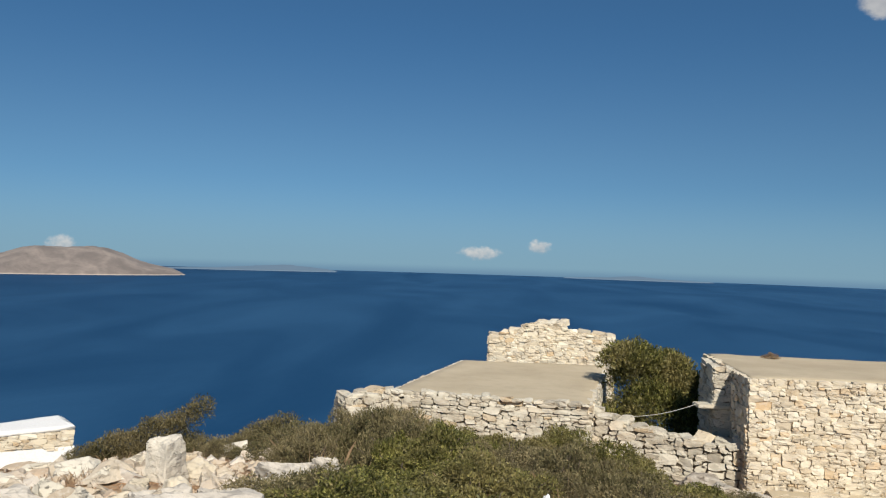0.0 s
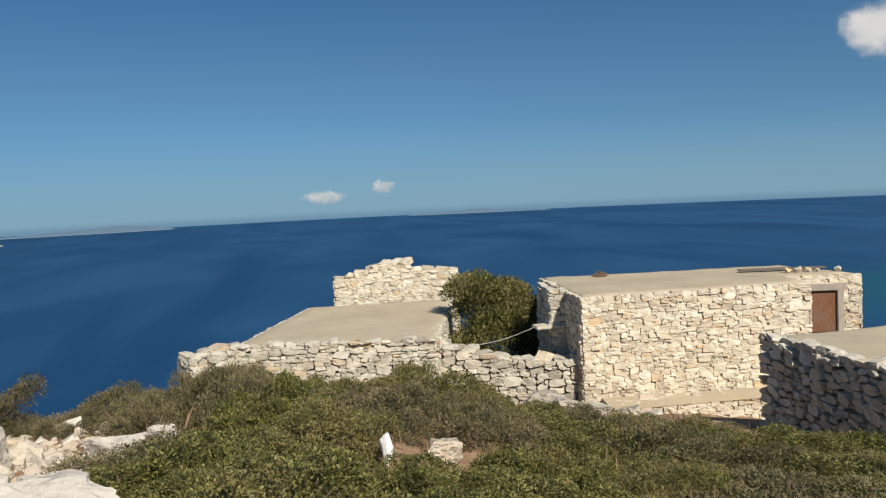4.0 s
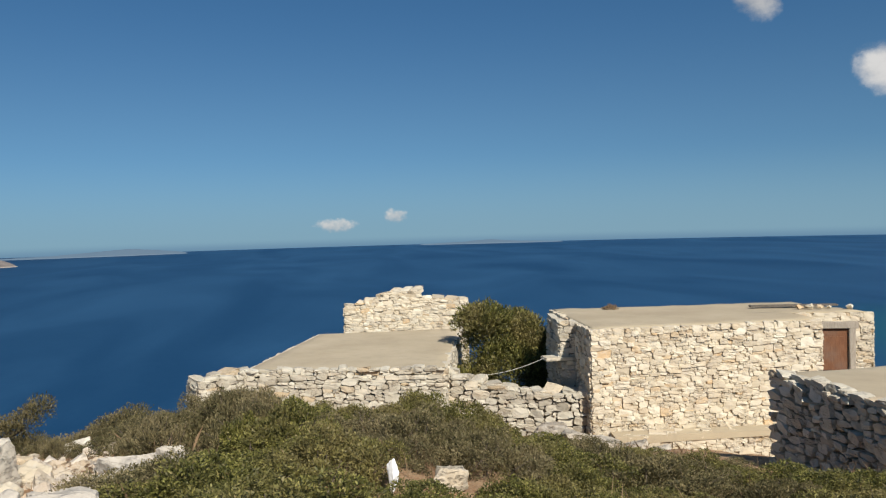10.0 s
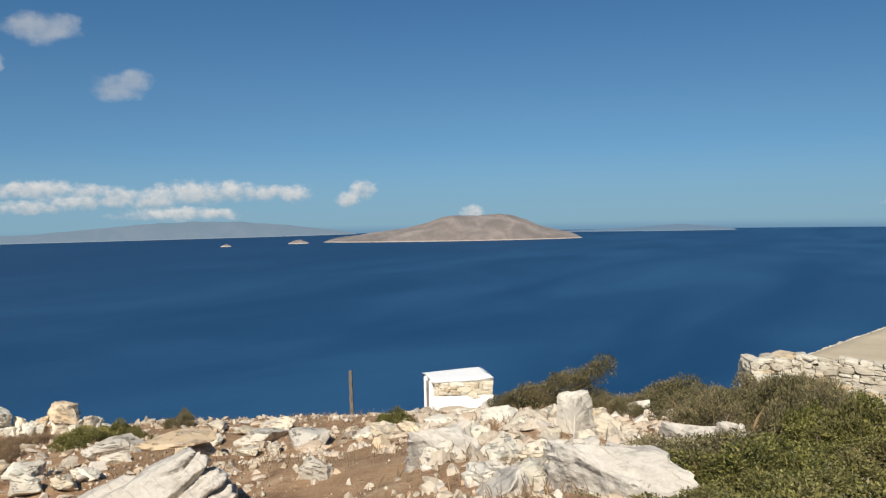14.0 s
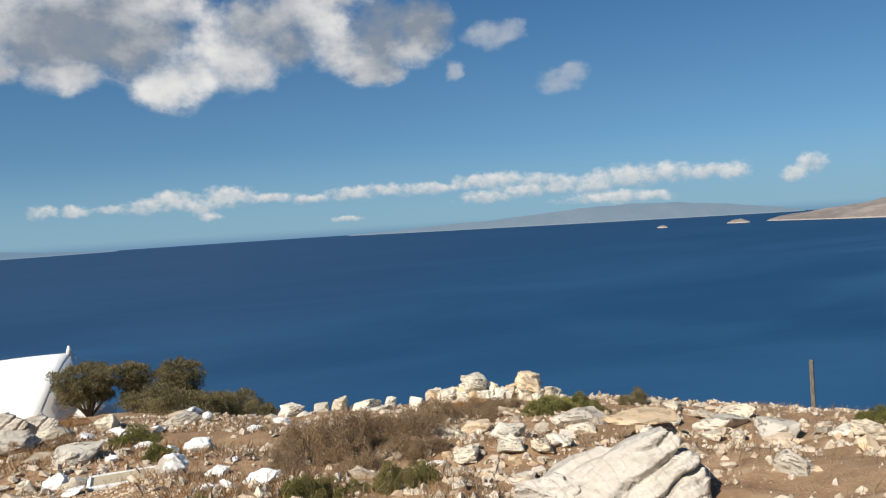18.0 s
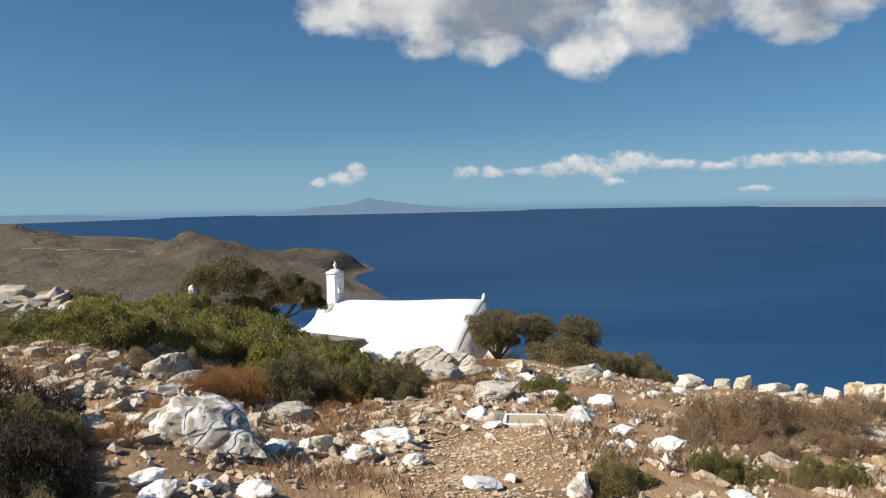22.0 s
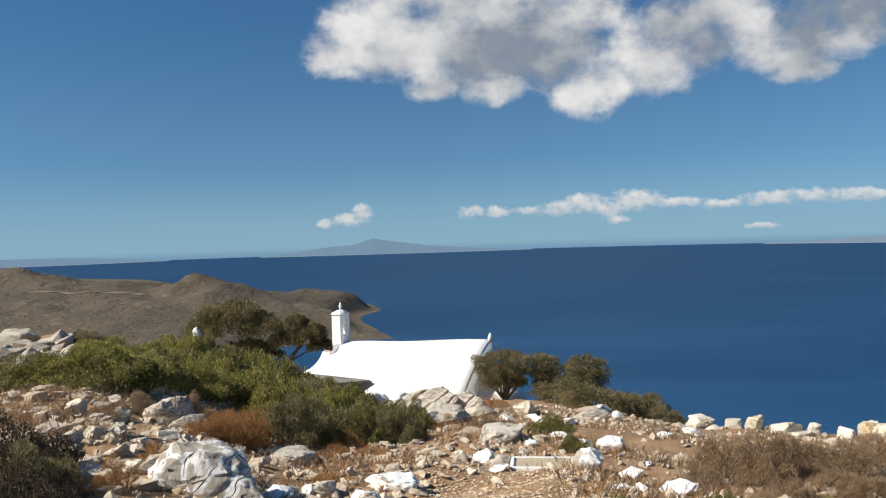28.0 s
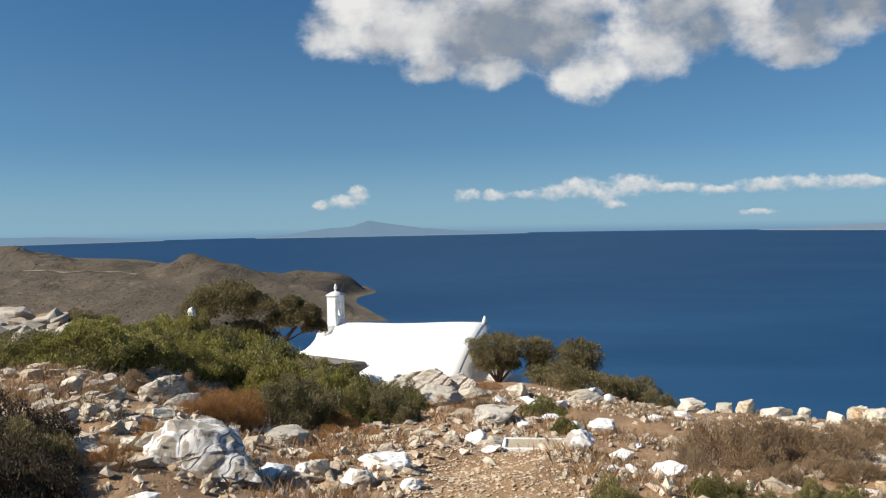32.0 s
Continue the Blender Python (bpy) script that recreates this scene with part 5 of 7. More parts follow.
GREYB = [shrub_kind(720 + k, 14000, 0.040, mat_leaf_grey, 34, "t", 0.30, up=0.4) for k in range(4)]
OLIVE = [shrub_kind(740 + k, 13000, 0.045, mat_leaf_olive, 26, "j", 0.34, up=0.5) for k in range(3)]
DRYB = [shrub_kind(760 + k, 17000, 0.034, mat_leaf_dry, 60, "d", 0.26, up=0.05, fill=0.4) for k in range(3)]
RUST = [shrub_kind(780 + k, 12000, 0.036, mat_leaf_rust, 40, "r", 0.22, up=0.3, fill=0.4) for k in range(2)]
DARKB = [shrub_kind(790 + k, 15000, 0.036, mat_leaf_dark, 40, "b", 0.36, up=0.15, fill=0.4) for k in range(2)]
BRIGHT_GREEN = [shrub_kind(796 + k, 15000, 0.040, mat_leaf_lifted, 30, "s") for k in range(3)]
SHRUB_LABEL = {"s": "bright yellow-green rounded bush", "b": "dark brown twiggy bush beside the path", "g": "dense green lentisk bush on stony ground", "t": "low grey-brown thyme bush", "j": "dark olive-green juniper bush", "d": "dry straw-brown thorny shrub", "r": "rust-brown low cushion of scrub"}


def shrub(az, r, w, h, pool, sink=0.05, group=""):
    foliage, twigs, kind_ = rng.choice(pool)
    p = spot(az, r, -sink)
    ob = thing("shrub", pose(p.x, p.y, p.z, 0, 0, rng.uniform(0, 360)), SHRUB_LABEL[kind_], "shrub", group)
    m = Matrix.Diagonal((w, w, h / 0.6, 1))
    part("branchwork", twigs, None, ob, m=m)
    part("foliage", foliage, None, ob, m=m)
    return ob


def tree(base, crown, trunk_pts, radii, seed, count, leaf, mat, label, limbs=()):
    """crown: lumps round the tree's foot; trunk and limbs as rows of points."""
    ob = thing("tree", pose(*base), label, "tree")
    bm = rod(bmesh.new(), trunk_pts, radii, 8)
    part("trunk", bm, mat_bark, ob, smooth=True)
    for pts, rr in limbs:
        part("limb", rod(bmesh.new(), pts, rr, 6), mat_bark, ob, smooth=True)
    part("crown", leaf_cloud("crown", seed, crown, count, leaf, mat, 0.3, 0.5, 0.5), None, ob)
    return ob


# the low thicket in front of the huts, its tops fitted to the camera's view
THICKET_AZ = [-54, -49, -46, -44, -41, -36, -27, -22, -18, -15, -12, -9.7, -7.7, -6, -2, 0.4, 3, 7, 10, 13]
THICKET_EL = [-18.6, -15.7, -14.3, -14.4, -16.2, -16.5, -15.7, -15.3, -15.0, -13.7, -12.6, -11.8, -11.8, -12.4, -12.3, -11.3, -10.9, -11.5, -12.5, -13.5]
placed = []
for _ in range(3600):
    az, r = rng.uniform(-64, 15), math.sqrt(rng.uniform(3.3 ** 2, 13.2 ** 2))
    left_edge = np.interp(r, [3, 4.2, 5.0, 5.6, 6.4, 7.0, 7.6, 8.2, 9, 10, 12, 14], [12.5, 13.0, 11.0, 9.0, 6.5, 5.0, 5.5, 9.0, 10.5, 10.5, 9.0, 6.0])
    right_edge = np.interp(r, [3, 5, 7, 8, 8.8, 10, 11, 13], [-62, -60, -56, -50, -36, -17, -13, -10])
    if not right_edge < az < left_edge:
        continue
    x, y = -r * math.sin(radians(az)), r * math.cos(radians(az))
    if any((x - a) ** 2 + (y - b) ** 2 < (0.40 + 0.028 * r) ** 2 for a, b in placed):
        continue
    if any((x + q * math.sin(radians(a))) ** 2 + (y - q * math.cos(radians(a))) ** 2 < 0.42 for a, q in ((-7.3, 5.0), (-12.0, 5.4))):
        continue
    placed.append((x, y))
    patch = noise.noise(Vector((x * 0.45, y * 0.45, 5.0)))
    pool = GREYB if (az > 1.5 and r > 7.2) or patch > 0.40 or (az > 2 and rng.random() < 0.6) else GREEN
    if patch < -0.36 or az < -43:
        pool = OLIVE if rng.random() < 0.6 else GREYB
    tall = 0.27 + 0.27 * float(smooth(-8, 4, az)) * float(smooth(6, 9, r)) + 0.10 * patch
    eyeline = r * math.tan(radians(np.interp(az, THICKET_AZ, THICKET_EL)))
    room = eyeline - ground_z(x, y)
    tall = min(max(tall * rng.uniform(0.65, 1.45), min(0.7, room * rng.uniform(0.55, 1.0)) if r > 6.5 else 0.0), max(0.13, room * 1.0))
    shrub(az, r, rng.uniform(0.50, 0.78), tall, pool, group="thicket in front of the huts")

# the western slope: shrubs by azimuth, distance, half width and height
SH_G = [(99.5, 19.8, 1.2, 1.2), (116.4, 14.6, 0.9, 0.52), (111.9, 13.7, 0.9, 0.6), (114.2, 14.4, 0.9, 0.55), (94.7, 13.5, 0.68, 0.70), (96.6, 14.8, 0.8, 0.78), (82.2, 13.1, 0.43, 0.33), (79.5, 6.6, 0.32, 0.29), (72.6, 7.1, 0.26, 0.29), (71.0, 7.1, 0.24, 0.25),
        (68.8, 7.2, 0.18, 0.18), (66.0, 7.2, 0.26, 0.28), (64.2, 7.3, 0.22, 0.24), (81.2, 10.5, 0.24, 0.24), (53.2, 12.7, 0.51, 0.28), (49.9, 12.8, 0.28, 0.21), (31.9, 9.6, 0.28, 0.21), (51.0, 14.3, 0.42, 0.31), (101.6, 16.4, 1.1, 1.0), (105.0, 20.0, 1.3, 0.95)]
SH_G2 = [(101.5, 23.0, 1.3, 1.0), (99.0, 25.0, 1.2, 1.1), (109.0, 24.0, 1.3, 0.6), (106.2, 23.6, 1.0, 1.45), (105.2, 23.4, 0.8, 1.4), (103.2, 26.0, 1.3, 0.8), (111.5, 21.0, 1.2, 0.5), (109.5, 17.5, 1.0, 0.65), (106.8, 16.0, 0.9, 0.6), (97.6, 23.0, 1.0, 0.9), (100.4, 24.5, 1.0, 1.45), (102.2, 24.0, 1.0, 1.35), (98.8, 22.0, 1.0, 1.05)]
SH_T = [(97.7, 14.4, 0.68, 0.70), (93.3, 12.5, 0.5, 0.6), (15.4, 10.2, 0.34, 0.25), (46.7, 15.4, 0.39, 0.32), (99.8, 13.2, 0.6, 0.6), (98.6, 17.6, 1.0, 0.9), (96.0, 18.5, 0.9, 0.7), (10.5, 12.0, 0.7, 0.5), (8.6, 13.5, 0.8, 0.6), (13.0, 13.0, 0.6, 0.4), (16.8, 17.4, 0.7, 0.6)]
SH_J = [(109.0, 15.6, 0.63, 0.6), (112.5, 24.0, 0.83, 0.5), (107.6, 19.0, 1.0, 0.7), (104.0, 22.5, 1.1, 0.85), (78.2, 20.4, 1.05, 0.72), (80.5, 23.8, 1.14, 0.8), (91.8, 14.5, 0.43, 0.53), (75.8, 21.5, 1.1, 0.7), (73.8, 20.5, 0.7, 0.5),
        (9.6, 16.5, 0.7, 0.5)]
SH_D = [(71.4, 9.6, 0.5, 0.62), (69.3, 9.5, 0.52, 0.60), (66.8, 10.2, 0.5, 0.5), (64.3, 10.3, 0.5, 0.46), (64.9, 9.1, 0.34, 0.26), (62.4, 10.8, 0.4, 0.36), (67.8, 8.5, 0.34, 0.31), (110.6, 11.6, 0.3, 0.31), (112.7, 10.8, 0.24, 0.24), (107.4, 12.2, 0.27, 0.45),
        (61.6, 12.4, 0.55, 0.42), (58.6, 13.5, 0.55, 0.36), (63.0, 9.2, 0.4, 0.3), (86.5, 13.5, 0.35, 0.25), (73.5, 8.6, 0.3, 0.3), (56.0, 14.5, 0.5, 0.3)]
SH_F = [(101.0, 12.0, 0.7, 0.62), (98.5, 12.5, 0.72, 0.66), (96.0, 12.7, 0.7, 0.68), (93.6, 13.0, 0.55, 0.55), (92.0, 13.4, 0.45, 0.42)]
SH_B = [(119.2, 7.4, 0.6, 0.60), (117.2, 8.0, 0.45, 0.42), (120.8, 6.0, 0.6, 0.62), (118.0, 6.4, 0.4, 0.36), (116.6, 6.9, 0.34, 0.26), (119.5, 6.6, 0.5, 0.5), (121.5, 7.6, 0.6, 0.7)]
SH_N = [(118.4, 7.0, 0.42, 0.46), (119.8, 5.6, 0.4, 0.42), (117.2, 6.0, 0.3, 0.26)]
SH_C = [(-49.0, 7.3, 0.62, 0.50), (-52.6, 7.5, 0.60, 0.55), (-46.0, 7.6, 0.45, 0.62), (-50.5, 6.8, 0.6, 0.3)]
SH_R = [(109.9, 8.0, 0.28, 0.26), (103.4, 11.0, 0.4, 0.3), (98.0, 10.8, 0.35, 0.25), (95.2, 11.2, 0.35, 0.22), (105.2, 11.0, 0.60, 0.50), (103.9, 11.3, 0.55, 0.46), (106.3, 10.8, 0.4, 0.34), (112.9, 7.1, 0.2, 0.3), (96.9, 12.1, 0.31, 0.27), (92.8, 13.6, 0.3, 0.26), (85.6, 20.0, 0.5, 0.3), (115.5, 7.7, 0.17, 0.23), (58.6, 15.0, 0.44, 0.29), (89.6, 14.4, 0.4, 0.25), (99.0, 8.9, 0.2, 0.16)]
SH_S = [(112.8, 14.0, 0.9, 0.62), (110.6, 14.6, 0.9, 0.66), (108.0, 17.0, 1.0, 0.75), (105.6, 18.4, 1.1, 0.9), (103.0, 17.4, 1.0, 0.95), (100.6, 15.6, 0.9, 0.85), (98.0, 13.6, 0.7, 0.74), (107.0, 24.5, 1.2, 1.0), (102.0, 20.5, 1.1, 1.15), (53.0, 13.0, 0.5, 0.30)]
for rows, pool in ((SH_S, BRIGHT_GREEN), (SH_G, GREEN), (SH_G2, GREEN + BRIGHT_GREEN), (SH_T, GREYB), (SH_J, OLIVE), (SH_D, DRYB), (SH_R, RUST), (SH_B, DARKB), (SH_N, OLIVE), (SH_C, GREYB), (SH_F, GREEN + GREYB)):
    for az, r, w, h in rows:
        shrub(az, r, w, h, pool, group="scrub on the western slope")

# rocks: azimuth, distance, width, height
WHITE = [(112.0, 6.2, 0.35, 0.11), (111.4, 5.83, 0.31, 0.13), (108.7, 6.13, 0.22, 0.08), (105.0, 6.11, 0.31, 0.18), (102.8, 7.9, 0.38, 0.18), (100.2, 8.29, 0.2, 0.21), (94.6, 8.44, 0.57, 0.27), (96.8, 7.86, 0.34, 0.23),
         (93.2, 7.53, 0.22, 0.16), (87.7, 10.2, 0.32, 0.25), (86.8, 9.48, 0.28, 0.09), (89.5, 6.47, 0.46, 0.14), (86.8, 6.78, 0.14, 0.09), (82.2, 6.38, 0.22, 0.29), (80.7, 9.14, 0.31, 0.42), (78.3, 11.1, 0.47, 0.22)]
WHITE_FAR = [(79.0, 8.01, 0.25, 0.1), (82.8, 15.0, 0.54, 0.2), (80.7, 14.9, 0.31, 0.17), (77.2, 16.0, 0.22, 0.28), (85.1, 14.8, 0.4, 0.2), (88.5, 14.8, 0.24, 0.16), (81.8, 12.7, 0.39, 0.11), (84.0, 11.2, 0.19, 0.15), (77.6, 9.14, 0.33, 0.14),
             (77.6, 7.95, 0.14, 0.11), (75.1, 8.06, 0.39, 0.17), (76.4, 9.78, 0.25, 0.08), (74.4, 13.5, 0.29, 0.13), (72.3, 16.1, 0.43, 0.15), (62.4, 8.72, 0.22, 0.07), (80.2, 10.9, 0.37, 0.2), (71.4, 6.49, 0.28, 0.07), (78.1, 18.9, 0.83, 0.3)]
ROCKS_A = [(25.5, 6.46, 0.31, 0.30), (24.1, 5.46, 0.36, 0.31), (21.3, 5.44, 0.32, 0.22), (18.1, 6.44, 0.28, 0.20), (20.4, 6.69, 0.21, 0.16), (25.3, 4.77, 0.34, 0.16), (22.2, 4.68, 0.36, 0.15), (27.3, 6.08, 0.22, 0.16), (30.8, 8.48, 0.33, 0.15),
           (28.5, 8.29, 0.43, 0.20), (24.4, 8.9, 0.52, 0.25), (20.0, 8.6, 0.22, 0.22), (20.9, 8.81, 0.32, 0.24), (22.5, 7.1, 0.24, 0.2), (40.7, 9.07, 0.18, 0.18), (42.6, 9.08, 0.35, 0.13), (32.9, 7.6, 0.22, 0.15), (32.9, 8.57, 0.37, 0.18), (16.7, 7.36, 0.39, 0.23)]
ROCKS_B = [(56.7, 9.24, 0.48, 0.26), (54.6, 8.67, 0.30, 0.21), (56.9, 8.78, 0.40, 0.23), (60.2, 8.72, 0.36, 0.22), (61.7, 11.0, 0.35, 0.19), (56.5, 8.32, 0.20, 0.15), (51.2, 10.4, 0.36, 0.19), (53.3, 8.97, 0.31, 0.16), (7.9, 8.55, 0.39, 0.23), (14.1, 10.44, 0.47, 0.26),
           (17.6, 9.69, 0.28, 0.21), (45.0, 11.1, 0.33, 0.30), (40.2, 11.75, 0.52, 0.30)]
ROCKS_C = [(114.1, 11.1, 0.29, 0.22), (111.6, 10.8, 0.31, 0.22), (114.6, 9.12, 0.22, 0.18), (113.5, 9.21, 0.26, 0.15), (112.4, 8.95, 0.18, 0.14), (112.1, 8.55, 0.28, 0.16), (111.5, 7.89, 0.21, 0.14), (108.9, 9.96, 0.29, 0.14), (115.4, 10.4, 0.17, 0.11), (107.3, 6.87, 0.12, 0.08),
           (97.2, 9.25, 0.13, 0.13), (95.4, 8.35, 0.12, 0.10), (89.3, 10.2, 0.22, 0.18), (83.5, 16.68, 0.49, 0.32), (86.8, 15.73, 0.58, 0.36), (76.5, 22.0, 0.44, 0.5), (75.8, 6.95, 0.12, 0.16), (61.3, 8.8, 0.2, 0.16)]
SLABS_AT = [(26.6, 12.33, 0.54, 0.20), (42.1, 11.55, 0.59, 0.27), (33.6, 8.67, 0.44, 0.19), (47.4, 10.43, 0.66, 0.18), (44.4, 13.78, 0.61, 0.24), (11.3, 6.54, 0.62, 0.14), (58.8, 11.5, 0.69, 0.2), (65.9, 20.38, 1.05, 0.4), (105.0, 6.32, 0.23, 0.10), (61.3, 10.7, 0.5, 0.2), (65.2, 19.2, 0.8, 0.34)]
GREYS_AT = [(29.4, 6.02, 0.50, 0.33), (38.2, 9.12, 0.60, 0.37), (41.4, 10.8, 0.72, 0.30), (37.8, 6.67, 0.36, 0.25), (51.2, 11.19, 0.74, 0.30), (108.6, 11.3, 0.74, 0.56), (107.4, 11.0, 0.5, 0.34), (101.1, 10.0, 0.72, 0.2), (99.5, 8.29, 0.32, 0.24), (101.7, 8.03, 0.2, 0.16), (86.5, 9.91, 0.22, 0.16), (90.6, 10.8, 0.22, 0.14)]
GREYS_FAR = [(86.0, 11.8, 0.88, 0.30), (89.4, 14.9, 1.06, 0.38), (78.8, 16.0, 0.64, 0.27), (115.5, 23.5, 1.03, 0.69), (116.3, 27.0, 1.27, 0.85), (114.2, 23.78, 0.87, 0.63), (121.2, 6.38, 0.61, 0.28), (118.7, 26.0, 1.2, 0.8), (114.6, 23.67, 1.39, 0.62), (116.5, 25.5, 0.98, 0.59)]
for az, r, w, h in WHITE + WHITE_FAR:
    rock(az, r, w * 1.12, h * 1.15, None, WHITES, label="whitewashed rock marking the path edge", sink=0.32, group="whitewashed rocks along the path")
for az, r, w, h in ROCKS_A + ROCKS_B + ROCKS_C:
    rock(az, r, w * 1.1, h * 1.25, group="loose rocks")
for az, r, w, h in SLABS_AT:
    rock(az, r, w * 1.1, h * 1.15, w * 0.7, SLABS, label="flat pale marble slab lying among rocks", tilt=6, group="loose rocks")
for az, r, w, h in GREYS_AT + GREYS_FAR:
    rock(az, r, w * 1.15, h * 1.3, w * 0.9, TUMBLE if az > 113 else GREYS, label="grey-white marble outcrop cracked by weather", sink=0.35, tilt=6, group="outcrops")

# cairn on the rim, and the single stones beside it: azimuth, height of the middle, width, height
CAIRN = [(58.3, -4.49, 0.56, 0.33), (57.9, -4.22, 0.65, 0.40), (56.6, -4.38, 0.25, 0.28), (55.4, -4.50, 0.28, 0.43), (54.0, -4.31, 0.64, 0.41), (54.2, -4.62, 0.64, 0.41), (52.6, -4.59, 0.52, 0.41), (57.0, -4.71, 0.60, 0.45),
         (55.8, -4.82, 0.40, 0.28), (60.1, -4.59, 0.33, 0.34), (61.0, -4.76, 0.28, 0.22), (58.9, -4.70, 0.56, 0.41), (60.6, -4.61, 0.24, 0.20)]

def squarish(seed):
    """Corners of a rough block."""
    g_ = random.Random(seed)
    out = [(sx_ * g_.uniform(0.16, 0.54), sy_ * g_.uniform(0.16, 0.54), sz_ * g_.uniform(0.22, 0.54)) for sx_ in (-1, 1) for sy_ in (-1, 1) for sz_ in (-1, 1)]
    return out + [(g_.choice((-1, 1)) * 0.52, g_.uniform(-0.2, 0.2), g_.uniform(-0.3, 0.3)), (g_.uniform(-0.2, 0.2), -0.52, g_.uniform(-0.3, 0.3))]


PILED = [mesh_bm("rock", chunk(560 + k, 0, 0.03, 3, 1.0, squarish(560 + k), 0.09, 0.09), mat_rock) for k in range(7)]
RIM_STONES = [(62.3, -4.69, 0.41, 0.42), (64.1, -4.63, 0.36, 0.32), (66.1, -4.64, 0.79, 0.34), (67.8, -4.57, 0.48, 0.49), (71.2, -4.50, 0.52, 0.29), (69.1, -4.60, 0.48, 0.25),
              (49.6, -4.96, 0.24, 0.20), (48.2, -5.07, 0.36, 0.24), (46.3, -5.01, 0.79, 0.32)]
for rows, group_ in ((CAIRN, "cairn on the rim"), (RIM_STONES, "stones along the rim")):
    for az, zc, w, h in rows:
        low_ = zc - h / 2 - spot(az, 19.4).z
        big_ = 1.12 if rows is CAIRN else 0.9
        ob = rock(az, 19.4, w * big_, h * big_ * 1.05, w, PILED, rng.uniform(-40, 40), group=group_, tilt=16)
        ob.location.z = zc
        if low_ > 0.05:
            rock(az, 19.5, w * 1.35, low_ + 0.3, w, PILED, group=group_, sink=0.1, tilt=5, label="pale stone under the cairn on the rim")
for k in range(64):
    row = CAIRN[k % len(CAIRN)]
    az, w = row[0] + rng.uniform(-0.8, 0.8), rng.uniform(0.26, 0.48)
    ob = rock(az, rng.uniform(19.2, 19.9), w, w * 0.85, None, PILED, group="cairn on the rim", sink=0.1)
    ob.location.z += rng.uniform(0.0, 0.95) * max(0.0, row[1] - row[3] * 0.5 - ob.location.z)
# the loose rubble
for k in range(60):
    rock(rng.uniform(-76, -59), rng.uniform(9.6, 12.6), rng.uniform(0.22, 0.58), rng.uniform(0.2, 0.42), None, ROCKS, group="rubble beside the dry-stone hut", label="broken rubble stone beside the hut").location.z += 0.04 * (k % 3)
for az, r, w, h in ((-18.5, 14.5, 0.95, 0.6), (-20.2, 14.1, 0.7, 0.5), (-22.0, 13.9, 0.9, 0.45), (-24.2, 13.9, 0.6, 0.4), (-15.4, 14.6, 0.6, 0.4), (-26.4, 14.0, 0.5, 0.3), (-13.4, 15.0, 0.5, 0.35)):
    rock(az, r, w, h, None, GREYS, label="smooth pale boulder at the foot of the hut", group="boulders below the hut")
rock(-7.9, 5.2, 0.11, 0.22, 0.10, WHITES, 20, "white stone leaning in the thicket", sink=0.0, tilt=14).location.z = -1.65
rock(-12.2, 5.7, 0.34, 0.24, 0.3, ROCKS, 60, "pale stone half hidden in the thicket", sink=0.2)


# stones and a dry tuft on the hut's roof
for x, y, w in ((10.9, 15.62, 0.2), (11.1, 15.58, 0.26), (11.32, 15.5, 0.2), (11.5, 15.45, 0.15), (11.9, 15.3, 0.22)):
    ob = rock(-35, 18, w, w * 0.6, None, ROCKS, label="pale stone lying on the hut roof", group="stones on the roof")
    ob.location = (x, y, -2.05 + w * 0.22)


tuft = shrub(-22.6, 18.75, 0.2, 0.14, DRYB)
tuft.location.z = -2.08
tagged(tuft, "small dry tuft growing on the hut roof", "shrub")


# the painted boulder and the layered block
def cell_paint(N, vec):
    p = world_place(N)
    v = N.n("ShaderNodeTexVoronoi", feature="DISTANCE_TO_EDGE")
    v.inputs["Scale"].default_value = 2.4
    mv = N.n("ShaderNodeVectorMath", operation="ADD")
    warp = N.n("ShaderNodeTexNoise")
    warp.inputs["Scale"].default_value = 2.0
    soft_ = N.mix(0.22, (0.0, 0.0, 0.0), warp.outputs["Color"])
    N.link(p, warp.inputs["Vector"]), N.link(p, mv.inputs[0]), N.link(soft_, mv.inputs[1])
    N.link(mv.outputs[0], v.inputs["Vector"])
    a, b, lime = N.noise(p, 2.6, 6, 0.62, 1.6), N.noise(p, 30.0, 5, 0.7), N.noise(p, 9.0, 6, 0.7)
    stone_c = N.ramp(lime, (0.3, (0.22, 0.19, 0.15)), (0.7, (0.45, 0.40, 0.33)))
    # broad whitewashed bands along the joints, and whole faces washed over
    band = N.span(N.math("MULTIPLY_ADD", lime, 0.10, v.outputs["Distance"]), 0.09, 0.125, 1.0, 0.0)
    cover = N.math("MAXIMUM", band, N.span(N.math("MULTIPLY_ADD", lime, 0.2, a), 0.62, 0.68))
    c = N.mix(cover, stone_c, N.mix(b, (0.74, 0.73, 0.71), (0.60, 0.58, 0.55)))
    crack = N.math("MULTIPLY", N.span(v.outputs["Distance"], 0.0, 0.014, 1.0, 0.0), N.span(a, 0.44, 0.54))
    c = N.mix(crack, c, (0.10, 0.085, 0.07))
    return c, N.math("SUBTRACT", N.math("MULTIPLY", lime, 0.6), crack), 0.05


